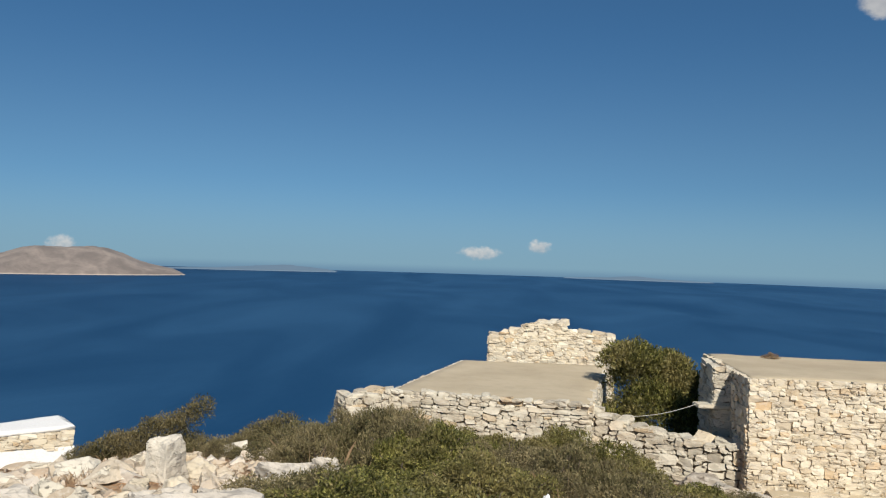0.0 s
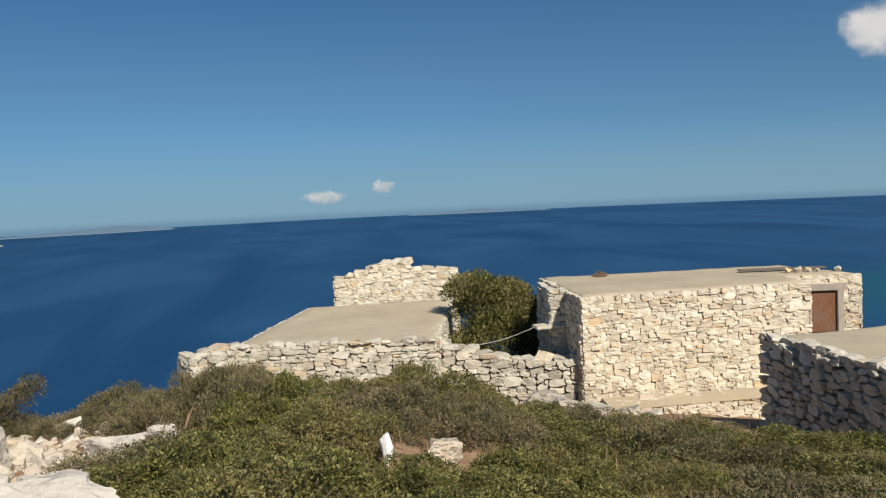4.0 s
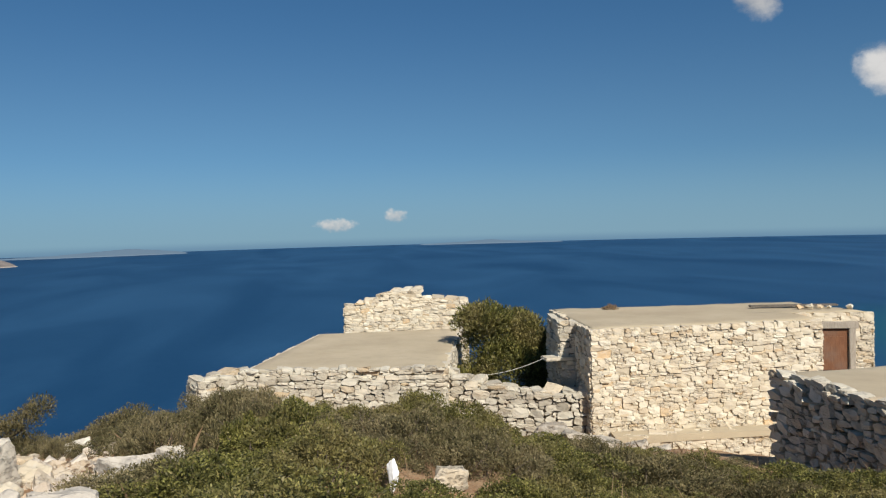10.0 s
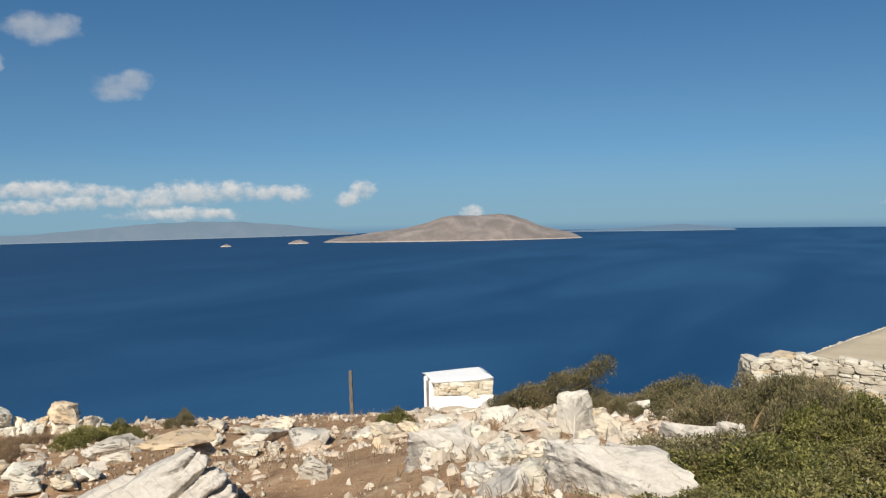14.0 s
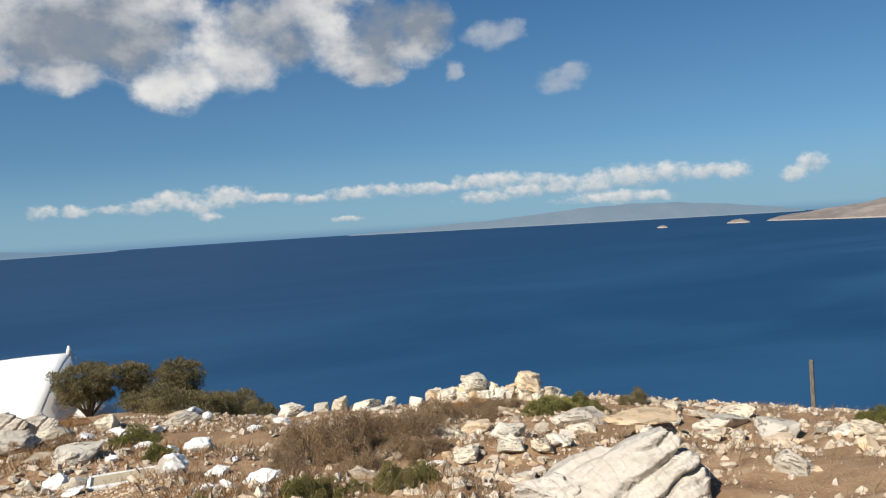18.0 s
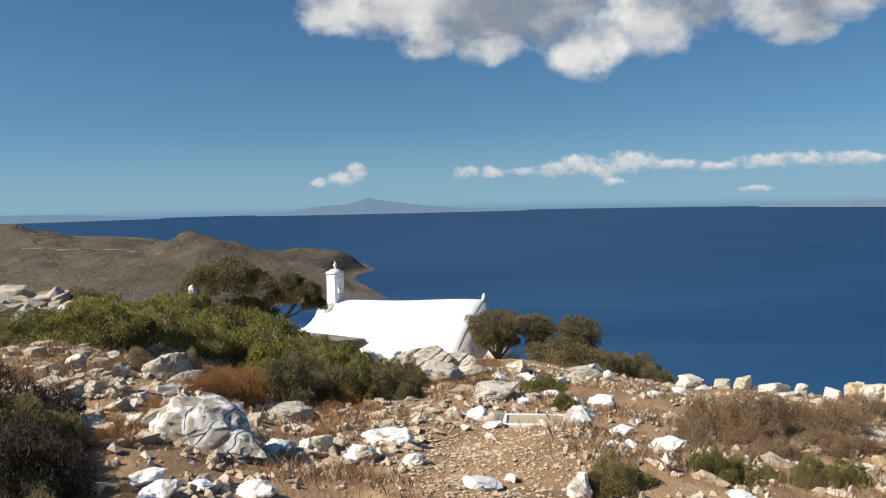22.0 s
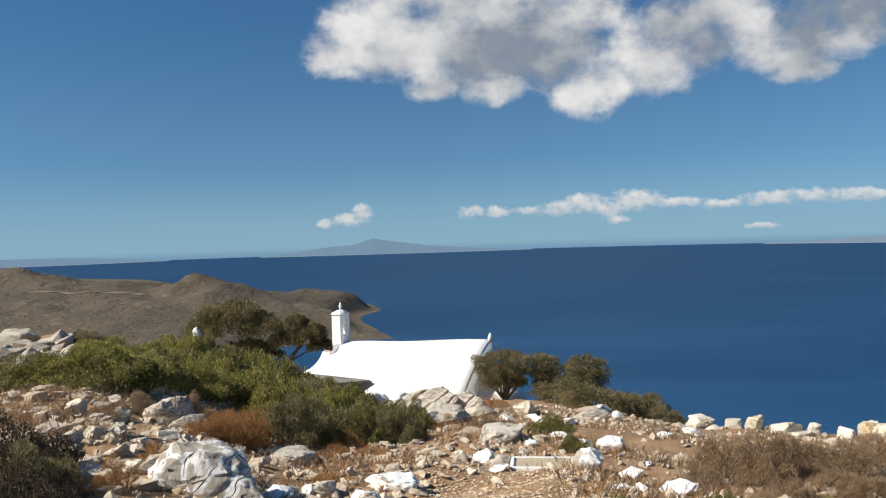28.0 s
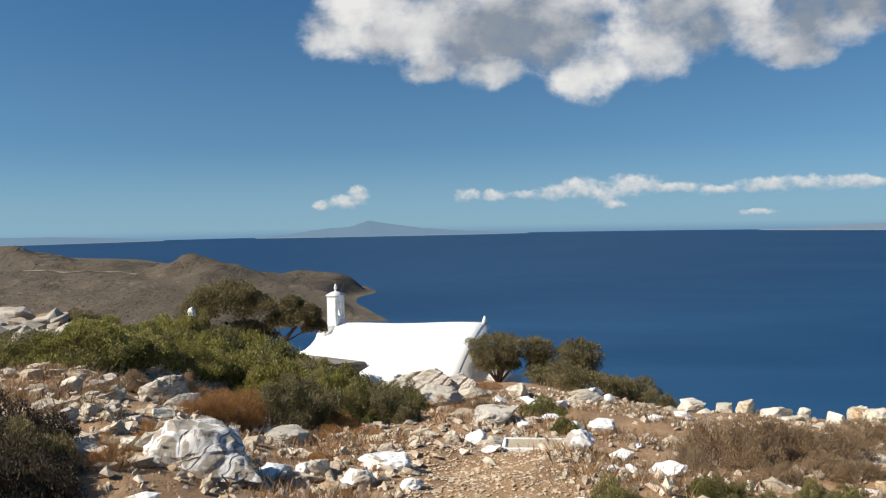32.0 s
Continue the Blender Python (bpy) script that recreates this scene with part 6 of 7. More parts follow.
def layer_build(N, vec):
    p = world_place(N)
    w = N.n("ShaderNodeTexWave", wave_type="BANDS", bands_direction="Z", wave_profile="SAW")
    mp = N.n("ShaderNodeMapping")
    mp.inputs["Rotation"].default_value = (radians(38), radians(-24), 0)
    N.link(p, mp.inputs[0]), N.link(mp.outputs[0], w.inputs["Vector"])
    w.inputs["Scale"].default_value, w.inputs["Distortion"].default_value, w.inputs["Detail"].default_value, w.inputs["Detail Scale"].default_value = 3.4, 4.0, 5.0, 1.6
    b = N.noise(p, 18.0, 5)
    c = N.mix(N.noise(p, 2.5, 5, 0.6), N.mix(b, (0.30, 0.26, 0.21), (0.50, 0.45, 0.38)), N.mix(b, (0.52, 0.48, 0.41), (0.66, 0.62, 0.56)))
    return N.mix(N.math("MULTIPLY", N.span(w.outputs["Fac"], 0.0, 0.14, 0.28, 0.0), N.span(N.noise(p, 3.5, 4, 0.6), 0.38, 0.60)), c, (0.11, 0.09, 0.07)), N.math("ADD", w.outputs["Fac"], N.math("MULTIPLY", b, 0.3)), 0.07


mat_painted = material("rock_with_whitewashed_joints", cell_paint, 0.8)
mat_layer = material("layered_marble", layer_build, 0.85)
BOULDER = [(-0.72, -0.52, -0.5), (0.60, -0.66, -0.5), (0.62, 0.40, -0.5), (-0.56, 0.45, -0.5), (-0.50, -0.46, -0.22), (-0.18, -0.20, 0.36), (0.08, -0.30, 0.30), (0.34, -0.20, 0.24),
           (0.52, -0.34, -0.10), (-0.20, 0.18, 0.42), (0.22, 0.22, 0.36), (0.50, 0.20, 0.05), (-0.44, 0.22, 0.02), (0.14, -0.52, -0.12), (-0.16, -0.56, -0.26)]
BLOCK = [mesh_bm("rock", chunk(831, 0, 0.03, 3, 1.0, [(-0.45, -0.40, -0.5), (0.40, -0.45, -0.5), (0.45, 0.40, -0.5), (-0.40, 0.42, -0.5), (-0.32, -0.35, 0.40), (0.28, -0.30, 0.48), (0.36, 0.30, 0.34), (-0.25, 0.33, 0.46), (0.46, -0.2, 0.1)], 0.09, 0.08), mat_rock_white)]
rock(18.8, 7.15, 0.40, 0.50, 0.34, BLOCK, 50, "upright cream-coloured marble block on the heap", sink=0.15, tilt=8)
PAINTED = [mesh_bm("boulder", chunk(811, 0, 0.02, 4, 1.0, BOULDER, 0.10, 0.07), mat_painted)]
LAYERED = [mesh_bm("boulder", chunk(822, 13, 0.02, 4, 1.0, None, 0.12, 0.07), mat_layer), mesh_bm("boulder", chunk(823, 13, 0.02, 4, 1.0, None, 0.12, 0.07), mat_layer)]
rock(107.9, 7.55, 0.86, 0.53, 0.80, PAINTED, 0, "large rough boulder patchily painted with whitewash", sink=0.27, tilt=2).name = "boulder"
WEDGE = [(-0.50, -0.45, -0.5), (0.42, -0.50, -0.5), (0.50, 0.40, -0.5), (-0.45, 0.45, -0.5), (-0.50, -0.22, -0.16), (-0.30, -0.06, 0.06), (-0.28, 0.30, 0.06), (0.02, -0.06, 0.32),
         (0.28, -0.06, 0.50), (0.30, 0.28, 0.40), (0.43, -0.16, 0.14), (0.47, 0.18, 0.06), (0.36, -0.42, -0.12), (-0.06, -0.40, -0.10)]


def layered_block(seed, form, size, cleft=0.07):
    """A block of marble split by long slanting clefts of uneven spacing."""
    bm = chunk(seed, 0, 0.015, 6, 1.0, form, 0.03, 0.02)
    bm.normal_update()
    shift = []
    for v in bm.verts:
        q = Vector((v.co.x * size[0], v.co.y * size[1], v.co.z * size[2]))
        across = -0.48 * q.x + 0.86 * q.z + 0.25 * q.y + 0.07 * noise.noise(q * 1.5) + 0.03 * noise.noise(q * 4) + 0.010 * noise.noise(q * 11)
        across += 0.07 * noise.noise(Vector((across * 5, seed, 0.0)))
        phase = across / 0.16 % 1.0
        deep_ = max(0.0, 1 - abs(phase - 0.5) / 0.20) * float(smooth(-0.30, 0.10, noise.noise(Vector((q.x * 1.6 + seed, q.y * 1.6, across * 8)))))
        shift.append(v.normal * (-cleft * deep_ + 0.25 * cleft * phase))
    for v, d_ in zip(bm.verts, shift):
        v.co += d_
    for e in bm.edges:
        e.smooth = e.calc_face_angle(0) < 0.6
    return mesh_bm("boulder", bm, mat_layer)


ob = rock(50.4, 6.25, 1.68, 0.92, 1.25, [layered_block(824, WEDGE, (1.6, 1.2, 0.8))], 4, "big wedge of grey-white marble split by slanting clefts", sink=0.34, tilt=0)
ob.name, ob.location.z = "boulder", -2.19
rock(55.6, 6.0, 0.62, 0.34, 0.5, LAYERED, 10, "layered block of grey-white marble", sink=0.34, tilt=3).name = "boulder"
rock(47.0, 9.4, 0.95, 0.22, 0.7, SLABS, 5, "flat white slab tilted on smaller stones", sink=0.0, tilt=2).location.z += 0.14
rock(46.9, 9.1, 0.20, 0.26, 0.2, ROCKS, 30, "small orange-grey stone propping a slab", sink=0.1)
rock(45.6, 9.5, 0.45, 0.3, 0.4, GREYS, 30, "grey stone under a tilted slab", sink=0.2)
rock(51.0, 7.2, 0.9, 0.36, 0.8, LAYERED, 30, "layered block of grey-white marble", sink=0.34, tilt=3).name = "boulder"

for az, r, w, h in ((28.8, 5.96, 0.62, 0.42), (16.2, 4.54, 0.95, 0.42), (24.9, 4.49, 0.45, 0.27), (13.6, 5.3, 0.8, 0.3), (18.9, 5.1, 0.5, 0.34), (16.6, 5.4, 0.6, 0.36), (14.9, 6.1, 0.62, 0.32), (12.9, 6.6, 0.62, 0.30), (10.9, 6.8, 0.62, 0.26), (9.1, 6.8, 0.5, 0.28), (7.9, 6.75, 0.3, 0.36)):
    rock(az, r, w * 1.1, h * 1.1, w, LAYERED, rng.uniform(-30, 30), "rough layered marble outcrop", sink=0.4, tilt=5).name = "outcrop"

# the long grey outcrop in front of the chapel, lying in strata
RIDGE_FORM = [(-0.5, -0.4, -0.5), (0.5, -0.45, -0.5), (0.48, 0.4, -0.5), (-0.5, 0.4, -0.5), (-0.48, -0.2, 0.05), (-0.15, -0.15, 0.40), (0.16, -0.12, 0.50), (0.38, -0.2, 0.30), (0.49, -0.1, -0.1), (0.2, 0.3, 0.42), (-0.3, 0.3, 0.2), (0.0, -0.42, -0.1)]
OUTCROP = [layered_block(826 + k, RIDGE_FORM, (2.2, 1.0, 0.9), 0.032) for k in range(2)]
for az, w, h, top in ((92.1, 1.3, 0.8, -3.70), (90.3, 2.0, 1.1, -3.50), (88.2, 1.7, 1.0, -3.66), (86.9, 1.0, 0.7, -4.00)):
    ob = rock(az, 18.6, w, h, 1.0, OUTCROP, rng.uniform(-12, 12), "long grey-white outcrop cracked into layers", tilt=3, group="outcrops")
    ob.name, ob.location.z = "outcrop", top - h * 0.47

# whitewashed step on the path
p_ = spot(83.6, 9.75, 0.02)
step = thing("stone_step", pose(p_.x, p_.y, p_.z, 0, 0, 80), "grey stone step with whitewashed edges on the path", "step")
part("slab", box(bmesh.new(), -0.34, -0.2, -0.1, 0.34, 0.2, 0.045, 0.02), mat_cement, step, "worn grey stone slab")
for b_ in ((-0.37, -0.225, -0.1, 0.37, -0.19, 0.055), (-0.37, 0.19, -0.1, 0.37, 0.225, 0.055), (-0.39, -0.2, -0.1, -0.335, 0.2, 0.058), (0.335, -0.2, -0.1, 0.39, 0.2, 0.058)):
    part("edge", box(bmesh.new(), *b_, 0.015), mat_lime, step, "whitewashed edge")

# tumbled wall on the southern shoulder
for k in range(52):
    az, r = rng.uniform(113.5, 121.5), rng.uniform(17.5, 22.5)
    w = rng.uniform(0.3, 0.85)
    ob = rock(az, r, w, w * rng.uniform(0.5, 0.75), None, rng.choice((TUMBLE, TUMBLE, TUMBLE, GREYS)), label="grey rubble stone of a tumbled wall", group="tumbled wall on the shoulder")
    ob.location.z += rng.uniform(0, 0.45) * float(smooth(21.5, 18.0, r)) * float(smooth(114, 117, az))
for az, r, dz, w, h in ((119.4, 20.0, 0.0, 1.0, 0.7), (120.4, 20.0, 0.0, 1.0, 0.7), (119.4, 20.0, 0.4, 0.9, 0.6), (120.3, 20.0, 0.4, 0.9, 0.6), (119.8, 20.0, 0.75, 0.8, 0.5), (120.5, 20.1, 0.75, 0.7, 0.5), (119.9, 20.0, 1.05, 0.75, 0.42), (120.3, 20.0, 1.28, 0.6, 0.36)):
    rock(az, r, w, h, None, TUMBLE, label="stone stacked in a tumbled wall", group="tumbled wall on the shoulder", sink=0.1, tilt=5).location.z += dz
ob = rock(105.6, 25.0, 0.30, 0.52, 0.3, WHITES, 30, "upright whitewashed marker stone among bushes", sink=0.1, tilt=4)
ob.location.z = -2.82

# the bushy tree between the huts, the trees by the chapel
q_ = spot(-15.0, 18.6)
tree((q_.x + 0.15, q_.y, -4.72), [(0.00, 0.00, 1.09, 1.03, 0.98, 0.92), (-0.98, 0.11, 0.66, 0.82, 0.76, 0.76), (0.92, -0.33, 0.82, 0.87, 0.76, 0.87), (-0.22, 0.55, 1.86, 0.82, 0.76, 0.66), (0.55, 0.33, 1.59, 0.76, 0.76, 0.66), (-1.31, -0.44, 0.28, 0.66, 0.66, 0.55), (-2.0, -0.7, 0.05, 0.6, 0.55, 0.5), (-0.55, 0.3, 2.35, 0.7, 0.7, 0.5), (1.25, -0.1, 1.2, 0.6, 0.7, 0.7), (1.2, -0.5, 0.5, 0.6, 0.6, 0.6), (-1.6, -0.2, 0.75, 0.5, 0.5, 0.45), (-0.44, -0.66, 0.44, 0.76, 0.66, 0.66), (0.33, 0.66, 2.07, 0.66, 0.66, 0.55), (0.3, -0.5, 0.25, 0.95, 0.7, 0.7), (-0.6, -0.6, 0.1, 0.9, 0.7, 0.6)],
     [(0, 0, -0.2), (0.05, 0, 0.4), (0.1, 0.1, 1.0)], [0.14, 0.1, 0.05], 901, 85000, 0.085, mat_leaf_green, "dense evergreen lentisk growing between the two huts",
     [([(0, 0, 0.2), (-0.5, 0.1, 0.5), (-0.9, 0.1, 0.8)], [0.07, 0.05, 0.02]), ([(0, 0, 0.3), (0.5, -0.1, 0.7), (0.8, -0.3, 1.0)], [0.07, 0.05, 0.02])]).name = "bush"
# junipers between the shrine and the hut
def combed(az, base, half, rise, seed, mat):
    """A juniper combed by the wind: its crown climbs from left to right over 2 * half metres."""
    q = way(az) * 18.0
    side = Vector((math.cos(radians(az)), math.sin(radians(az)), 0))
    gq = random.Random(seed)
    crown = [(*(side * half * (k / 5 - 1)).xy, -0.06 + rise * k / 10 + gq.uniform(-0.09, 0.09), 0.34 + gq.uniform(-0.06, 0.08), 0.45, 0.30 + 0.012 * k) for k in range(11)]
    crown += [(*(side * half * (k / 5 - 1)).xy, rise * k / 10 * 0.45 - 0.1, 0.4, 0.5, 0.22 + 0.012 * k) for k in range(2, 10)]
    tree((q.x, q.y, base), crown, [(*(side * -0.5 * half).xy, -0.2), (0, 0, 0.3 * rise), (*(side * 0.75 * half).xy, 0.75 * rise)], [0.1, 0.08, 0.03], seed, 26000, 0.055, mat, "low juniper combed sideways by the wind").name = "juniper"


combed(20.7, -4.62, 1.3, 0.95, 913, mat_leaf_olive)
combed(14.6, -4.85, 1.2, 0.85, 915, mat_leaf_grey)
q_ = spot(103.0, 38.0)
tree((q_.x, q_.y, -6.6), [(0, 0, 2.4, 1.3, 1.3, 0.9), (0.1, 1.5, 2.3, 1.1, 1.0, 0.85), (0.2, -1.2, 2.3, 0.95, 0.9, 0.85), (0, 0.6, 3.1, 1.0, 0.9, 0.6), (0, -0.7, 3.0, 0.9, 0.9, 0.6), (0.2, 2.5, 1.7, 0.8, 0.8, 0.6), (0.2, 0.9, 1.4, 1.1, 1.0, 0.6), (0, -1.7, 1.7, 0.6, 0.6, 0.55), (-0.3, 0.2, 1.0, 1.0, 1.2, 0.6), (-0.3, 1.6, 1.0, 0.7, 0.9, 0.5), (-0.2, -0.9, 1.2, 0.6, 0.7, 0.5), (-0.1, 0.1, 3.45, 0.45, 0.5, 0.4), (0.0, 1.2, 3.05, 0.5, 0.45, 0.4)],
     [(0, 0, -0.5), (0.05, 0.1, 0.8), (0, 0, 1.9)], [0.2, 0.16, 0.08], 903, 46000, 0.10, mat_leaf_olive, "wind-bent dark evergreen tree beside the chapel",
     [([(0, 0, 0.8), (0.2, 0.8, 1.5), (0.2, 1.5, 2.0)], [0.1, 0.07, 0.03]), ([(0, 0, 0.9), (0.1, -0.8, 1.6), (0.2, -1.5, 2.1)], [0.1, 0.07, 0.03])])
q_ = spot(99.0, 37.0)
tree((q_.x, q_.y, -7.0), [(0.0, 0.9, 2.4, 0.85, 0.7, 0.75), (0, 0.3, 3.0, 0.6, 0.55, 0.5), (0, 1.3, 1.9, 0.6, 0.6, 0.45), (0, 0.1, 2.3, 0.5, 0.5, 0.5)],
     [(0, -0.6, -0.5), (0, -0.5, 0.7), (0.0, -0.1, 1.4), (0, 0.5, 2.1)], [0.14, 0.12, 0.10, 0.05], 905, 18000, 0.095, mat_leaf_olive, "small leaning evergreen tree beside the chapel",
     [([(0, -0.2, 1.3), (0, 0.4, 1.6), (0, 0.9, 1.9)], [0.06, 0.04, 0.02])])
for az, w, top_, low_, sd in ((83.9, 1.85, -5.35, -8.0, 907), (81.0, 0.85, -5.55, -8.1, 909), (78.2, 1.35, -5.7, -8.3, 911)):
    q_ = way(az) * 37.4
    foot_ = ground_z(q_.x, q_.y) - low_
    gq = random.Random(sd)
    # a fan of stems, each ending in upright tufts
    tufts, stems = [(0, 0, 0.9, 0.5 * w, 0.5 * w, 0.5)], []
    for k in range(int(10 + 12 * w)):
        a_, d_ = k * 2.4, w * 0.82 * math.sqrt((k + 0.5) / (10 + 12 * w))
        tip_h = (top_ - low_ - 0.25) * (1.0 - 0.30 * (d_ / w) ** 2) * gq.uniform(0.88, 1.02)
        ex, ey = math.cos(a_) * d_, math.sin(a_) * d_
        for f_, rad in ((0.42, 0.28), (0.68, 0.30), (0.93, 0.25)):
            tufts.append((ex * (0.45 + 0.55 * f_), ey * (0.45 + 0.55 * f_), tip_h * f_, rad, rad, 0.34))
        if k % 3 == 0:
            stems.append(([(0, 0, 0.0), (ex * 0.4, ey * 0.4, tip_h * 0.3), (ex * 0.9, ey * 0.9, tip_h * 0.8)], [0.06, 0.045, 0.02]))
    tree((q_.x, q_.y, low_), tufts, [(0, 0, min(foot_, -0.3) - 0.2), (0, 0, 0.1), (0.05, 0, 0.9)], [0.14, 0.12, 0.05], sd, int(17000 * w), 0.085, mat_leaf_olive, "fan-shaped olive-green juniper behind the chapel", stems).name = "juniper"


# ---------------------------------------------------------------- loose stones and dry grass
def scatter_places(count, az0, az1, r0, r1, seed, scale=0.6, cut=-0.15, paved=False):
    g = np.random.default_rng(seed)
    az, r = np.radians(g.uniform(az0, az1, count)), np.sqrt(g.uniform(r0 * r0, r1 * r1, count))
    r = np.where(g.random(count) < 0.5, r0 + (r1 - r0) * g.random(count), r)
    x, y = -r * np.sin(az), r * np.cos(az)
    keep = rumple(x, y, 1 / scale * 4, 4) + g.uniform(-0.4, 0.4, count) > cut
    if not paved:
        a_ = np.degrees(az) + g.normal(0, 1.2, count)
        keep &= ~((a_ > 82.0) & (a_ < 93.0) & (r < 9.4 + g.normal(0, 0.3, count)))
    x, y = x[keep], y[keep]
    return x, y, land(x, y), g


def pebbles(name, count, az0, az1, r0, r1, size, seed, label, cut=-0.15, low=0.65, mat=mat_scree, paved=False):
    """Many small stones in one mesh; low: their height against their width."""
    x, y, z, g = scatter_places(count, az0, az1, r0, r1, seed, cut=cut, paved=paved)
    n = len(x)
    bm = chunk(seed, 10, 0.0, 1 if size[1] > 0.25 else 0, 1.0, None, 0.06)
    bm.verts.index_update()
    base = np.array([v.co[:] for v in bm.verts])
    tri = np.array([[v.index for v in f.verts] for f in bm.faces])
    bm.free()
    s = size[0] + (size[1] - size[0]) * g.random(n) ** 2.6
    v = base[None] * (1 + g.uniform(-0.18, 0.18, (n, len(base), 1))) * (s[:, None] * g.uniform(0.6, 1.15, (n, 3)) * [1, 1, low])[:, None, :]
    a = g.uniform(0, 6.28, n)
    c, sn = np.cos(a)[:, None], np.sin(a)[:, None]
    v = np.stack([v[..., 0] * c - v[..., 1] * sn, v[..., 0] * sn + v[..., 1] * c, v[..., 2]], -1) + np.stack([x, y, z + s * (0.12 if low > 0.6 else 0.06)], -1)[:, None]
    f = (tri[None] + (np.arange(n) * len(base))[:, None, None]).reshape(-1, 3)
    ob = new(name, mesh_of(name, v.reshape(-1, 3).tolist(), f.tolist(), mat))
    return tagged(ob, label, "stones", kind="stuff")


mat_gravel = material("ochre_gravel", rock_build(((0.0, (0.46, 0.33, 0.20)), (0.5, (0.60, 0.45, 0.29)), (1.0, (0.66, 0.55, 0.41))), (0.25, 0.19, 0.13), 14.0, per=island, lichen=0.2), 0.9)
pebbles("scree", 14000, 11, 120, 3.2, 20, (0.02, 0.16), 21, "loose pale stones strewn over brown soil", -0.7)
pebbles("scree", 2000, 12, 118, 4.2, 17, (0.08, 0.24), 27, "broken pale rocks strewn over the slope", -0.1)
pebbles("scree", 700, 14, 119, 6.8, 19.0, (0.14, 0.44), 29, "broken pale rocks half sunk in the soil", -0.1, 0.55)
pebbles("scree", 1900, 58, 116, 7.0, 15.5, (0.05, 0.22), 45, "pale broken stones thick on the slope", -0.5, 0.6)
pebbles("scree", 170, 104, 119, 7.2, 13.0, (0.10, 0.34), 47, "heaped pale stones beside the bushes", -0.9, 0.7)
pebbles("scree", 900, 112, 124, 9.0, 19.0, (0.06, 0.34), 51, "pale stones below the tumbled wall", -0.7, 0.7)
pebbles("scree", 70, 33, 80, 18.2, 20.5, (0.25, 0.7), 41, "pale stones along the rim of the slope", -0.9, 0.6)
pebbles("scree", 130, 12, 30, 5.0, 10.0, (0.14, 0.5), 43, "smaller broken marble between the blocks of the heap", -0.9, 0.75)
pebbles("gravel", 2600, -180, 180, 0.5, 4.2, (0.015, 0.07), 37, "fine gravel and small stones on dry soil", -0.6, paved=True)
pebbles("gravel", 7500, 80, 94, 3.5, 10.0, (0.010, 0.055), 23, "ochre gravel of the footpath", -0.9, 0.65, mat_gravel, True)
pebbles("scree", 1800, -80, -58, 8.0, 13.5, (0.04, 0.22), 25, "loose rubble on bare soil beside the hut", -0.6)


def grass(name, count, az0, az1, r0, r1, tall, seed, mat, label, cut=0.05):
    x, y, z, g = scatter_places(count, az0, az1, r0, r1, seed, 1.2, cut)
    n = len(x)
    h = tall[0] + (tall[1] - tall[0]) * g.random(n)
    a, lean = g.uniform(0, 6.28, n), g.uniform(0.1, 0.6, (n, 2)) * np.sign(g.uniform(-1, 1, (n, 2)))
    wx, wy = np.cos(a) * 0.004, np.sin(a) * 0.004
    root = np.stack([x, y, z - 0.02], -1)
    mid = root + np.stack([lean[:, 0] * h * 0.4, lean[:, 1] * h * 0.4, h * 0.6], -1)
    tip_ = root + np.stack([lean[:, 0] * h, lean[:, 1] * h, h], -1)
    wv = np.stack([wx, wy, 0 * wx], -1)
    v = np.stack([root - wv, root + wv, mid + wv * 0.7, tip_, mid - wv * 0.7], 1)
    f = np.arange(n * 5).reshape(-1, 5)
    ob = new(name, mesh_of(name, v.reshape(-1, 3).tolist(), f.tolist(), mat))
    return tagged(ob, label, "grass", kind="stuff")


grass("dry_grass", 42000, 12, 120, 3.5, 18, (0.03, 0.15), 31, mat_leaf_dry, "dry straw-coloured grass between the rocks")
grass("dry_grass", 14000, 60, 120, 4.5, 14, (0.03, 0.12), 33, mat_leaf_rust, "rust-brown dead scrub between the rocks", 0.15)
grass("dry_grass", 26000, 58, 119, 6.5, 18, (0.05, 0.20), 39, mat_leaf_dry, "dry straw-coloured tufts on the slope", 0.12)
grass("dry_grass", 12000, 78, 119, 6.5, 16, (0.05, 0.18), 49, mat_leaf_rust, "rust-brown dead tufts on the slope", 0.2)
grass("dry_grass", 9000, 112, 124, 8.0, 18, (0.06, 0.22), 53, mat_leaf_dry, "dry tufts below the tumbled wall", -0.1)
grass("dry_grass", 4500, -40, 12, 4.6, 12, (0.10, 0.30), 35, mat_leaf_dry, "dry stalks among the low bushes", 0.3)


# ---------------------------------------------------------------- scrub on the far hills
mat_far_scrub = leaf_material("far_scrub", ((0.0, (0.034, 0.032, 0.016)), (0.6, (0.075, 0.066, 0.032)), (1.0, (0.125, 0.096, 0.055))), 0.1)


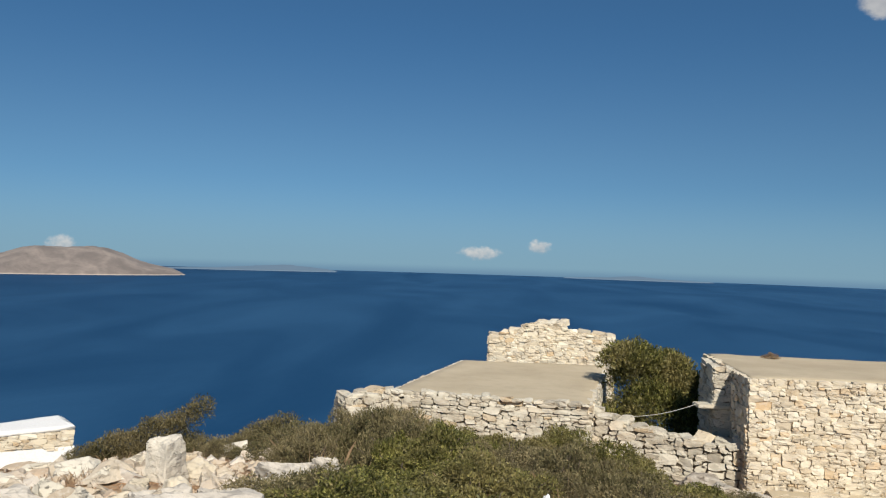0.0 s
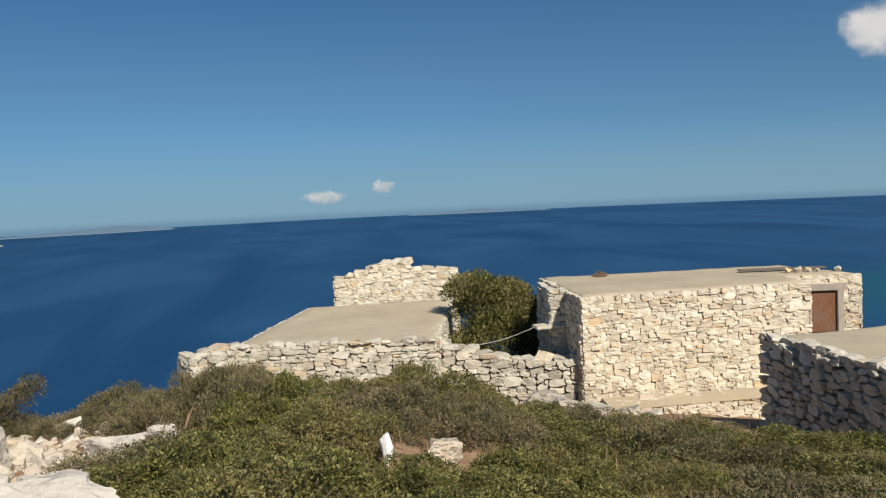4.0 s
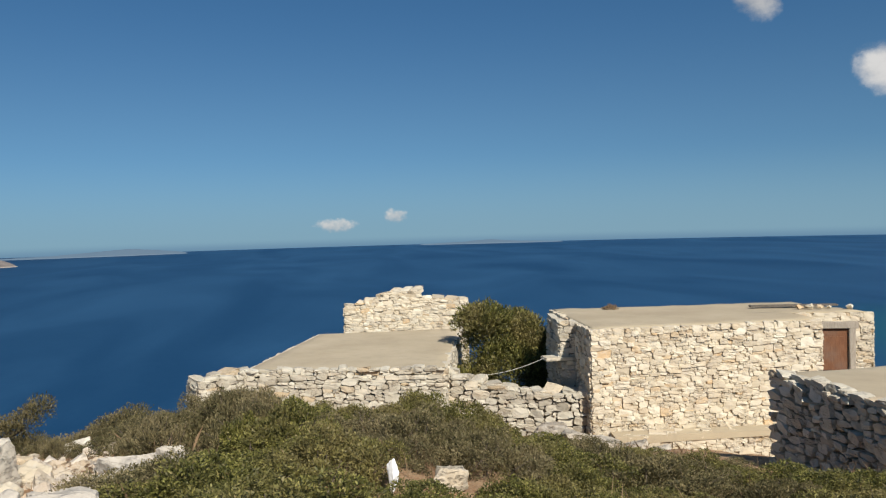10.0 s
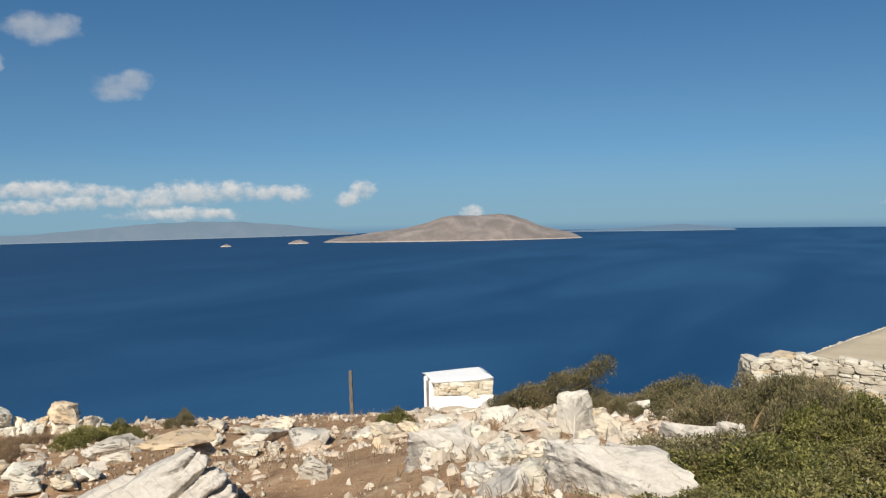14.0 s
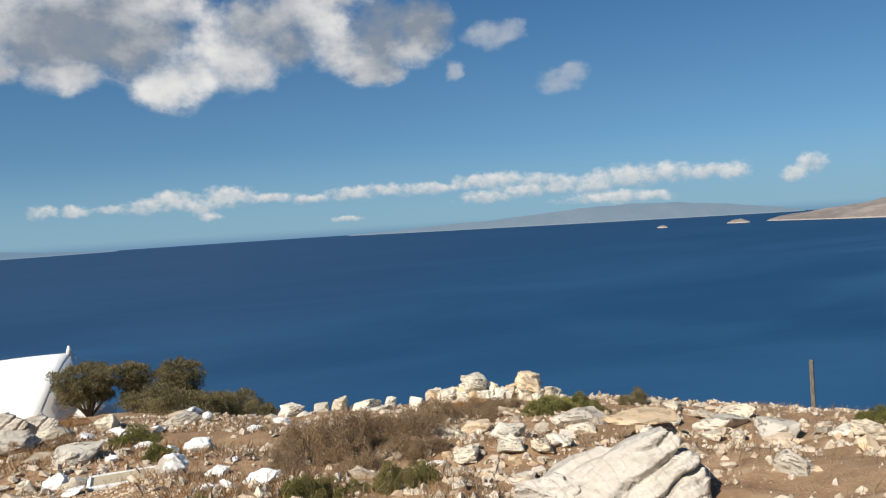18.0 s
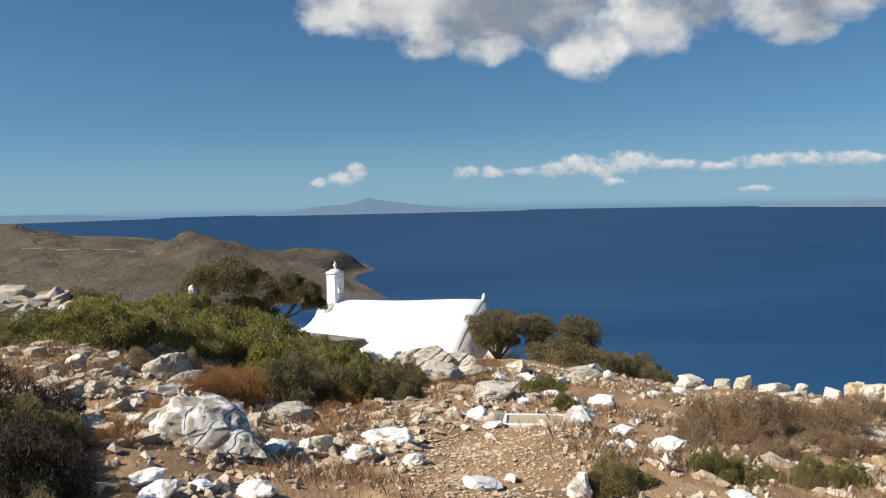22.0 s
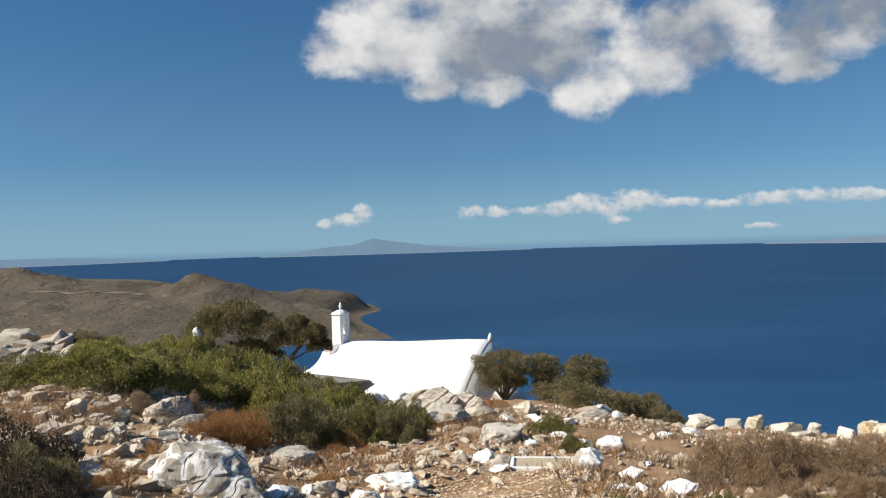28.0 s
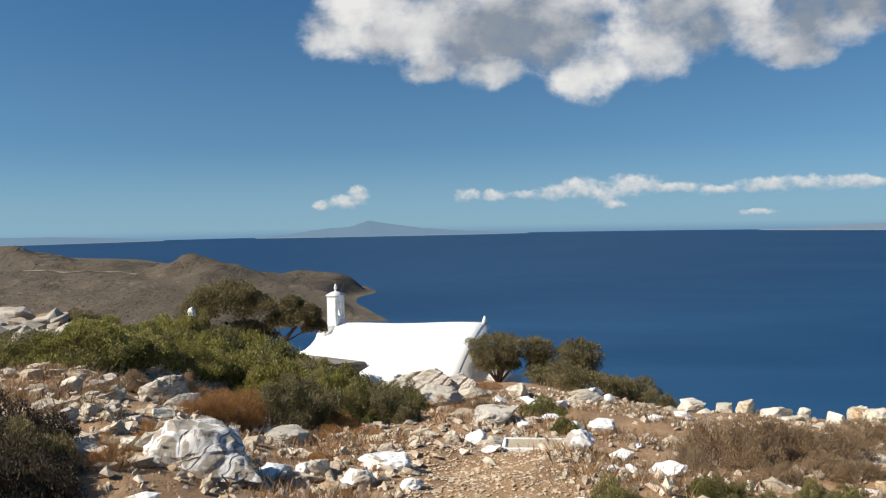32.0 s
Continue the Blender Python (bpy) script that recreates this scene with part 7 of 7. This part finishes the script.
def hill_scrub(count, az0, az1, r0, r1, size, seed, label):
    """Low bushes on a distant slope, one mesh: each a lopsided dome of eight-sided rings."""
    g = np.random.default_rng(seed)
    az, r = np.radians(g.uniform(az0, az1, count)), r0 * (r1 / r0) ** g.random(count)
    x, y = -r * np.sin(az), r * np.cos(az)
    z = land(x, y)
    keep = (z > SEA + 3) & (rumple(x, y, 160, 5) + g.uniform(-0.7, 0.7, count) > -0.15)
    x, y, z, r = x[keep], y[keep], z[keep], r[keep]
    n = len(x)
    ang = np.arange(6) * math.pi / 3
    ring_lo = np.stack([np.cos(ang), np.sin(ang), 0 * ang - 0.15], -1)
    ring_hi = np.stack([0.72 * np.cos(ang + 0.4), 0.72 * np.sin(ang + 0.4), 0 * ang + 0.5], -1)
    base = np.concatenate([ring_lo, ring_hi, [[0, 0, 0.78]]])
    w = (size[0] + (size[1] - size[0]) * g.random(n) ** 2) * (0.55 + 0.45 * np.minimum(r / 900.0, 1.3))
    v = base[None] * g.uniform(0.65, 1.25, (n, 13, 1)) * (w[:, None] * g.uniform(0.8, 1.2, (n, 3)) * [1, 1, 0.75])[:, None, :] + np.stack([x, y, z], -1)[:, None]
    tri = [(k, (k + 1) % 6, 6 + (k + 1) % 6, 6 + k) for k in range(6)]
    cap_ = [(6 + k, 6 + (k + 1) % 6, 12) for k in range(6)]
    faces = [tuple(q + 13 * j for q in f) for j in range(n) for f in tri + cap_]
    tagged(new("scrub", mesh_of("scrub", v.reshape(-1, 3).tolist(), faces, mat_far_scrub)), label, "scrub", kind="stuff")


hill_scrub(30000, -76, -42, 230, 1750, (0.6, 2.3), 61, "dark low scrub scattered over the eastern hills")
hill_scrub(7000, 91, 121, 760, 1500, (0.45, 1.4), 63, "dark low scrub scattered over the western headland")

# ---------------------------------------------------------------- the hamlet by the bay, and its tracks
def house(az, r, w, d, h, turn, mat):
    p = spot(az, r)
    ob = thing("house", pose(p.x, p.y, p.z - 0.5, 0, 0, az + turn), "small flat-roofed white house by the bay", "house", "hamlet by the bay")
    part("wall", box(bmesh.new(), -w / 2, -d / 2, 0, w / 2, d / 2, h, 0.08), mat, ob)
    part("roof", box(bmesh.new(), -w / 2 - 0.15, -d / 2 - 0.15, h + 0.003, w / 2 + 0.15, d / 2 + 0.15, h + 0.35), mat, ob)
    part("door", box(bmesh.new(), -0.5, -d / 2 - 0.06, 0.4, 0.5, -d / 2 + 0.04, 2.6), mat_door, ob)
    for x in (-w * 0.32, w * 0.32):
        part("window", box(bmesh.new(), x - 0.5, -d / 2 - 0.05, 1.3, x + 0.5, -d / 2 + 0.04, 2.4), mat_gap, ob)
    return ob


for az, r, w, t_ in ((-56.3, 857, 7, 10), (-56.7, 862, 5, -12), (-57.4, 862, 6, 20), (-58.2, 872, 5, 0), (-59.0, 878, 7, -20), (-55.3, 856, 4, 8)):
    house(az, r, w, 5, 2.9, t_, mat_lime)
for az, r, w, t_ in ((-50.2, 985, 8, 10), (-50.7, 975, 10, -10), (-51.3, 970, 9, 5), (-49.6, 1000, 7, 30), (-53.0, 960, 6, 0)):
    house(az, r, w * 0.7, 5, 2.8, t_, mat_cement)


def track(rows, width, label):
    pts_ = [Vector((*q, 0)) for q in polar(rows)]
    line = []
    for a, b in zip(pts_, pts_[1:]):
        line += [a.lerp(b, k / 8) for k in range(8)]
    line.append(pts_[-1])
    v, f = [], []
    for k, p in enumerate(line):
        d = (line[min(k + 1, len(line) - 1)] - line[max(k - 1, 0)]).normalized()
        s = Vector((-d.y, d.x, 0)) * width / 2 * (1 + 0.2 * math.sin(k * 1.7))
        for e in (p - s, p + s):
            v.append((e.x, e.y, ground_z(e.x, e.y) + 0.7))
        if k:
            f.append((2 * k - 2, 2 * k - 1, 2 * k + 1, 2 * k))
    return tagged(new("road", mesh_of("road", v, f, mat_track)), label, "track", kind="structure")


mat_track = material("pale_dirt_track", lambda N, v: (N.ramp(N.noise(world_place(N), 0.2, 4), (0.3, (0.20, 0.155, 0.11)), (0.7, (0.28, 0.225, 0.16))), None, 0), 0.95)
track([(114.9, 1187), (112.6, 1163), (109.9, 1153), (108.1, 1122)], 6, "pale dirt track along the western headland")
track([(-48.9, 678), (-50.6, 727), (-54.0, 809)], 6, "pale dirt track across the valley")
track([(-59.9, 920), (-61.3, 869), (-62.6, 847), (-65.2, 871)], 6, "pale dirt track winding up the valley")
track([(-51.8, 908), (-53.7, 939), (-55.7, 999), (-58.6, 1051)], 7, "dirt road climbing behind the beach")
track([(-64.6, 1014), (-65.7, 1157), (-67.3, 1267)], 7, "pale strip running up the ridge")
track([(-59.9, 499), (-61.3, 464)], 2, "short pale track below the hut")
track([(-49.6, 960), (-52.0, 930), (-55.5, 945), (-58.6, 985)], 5, "dirt road behind the beach")
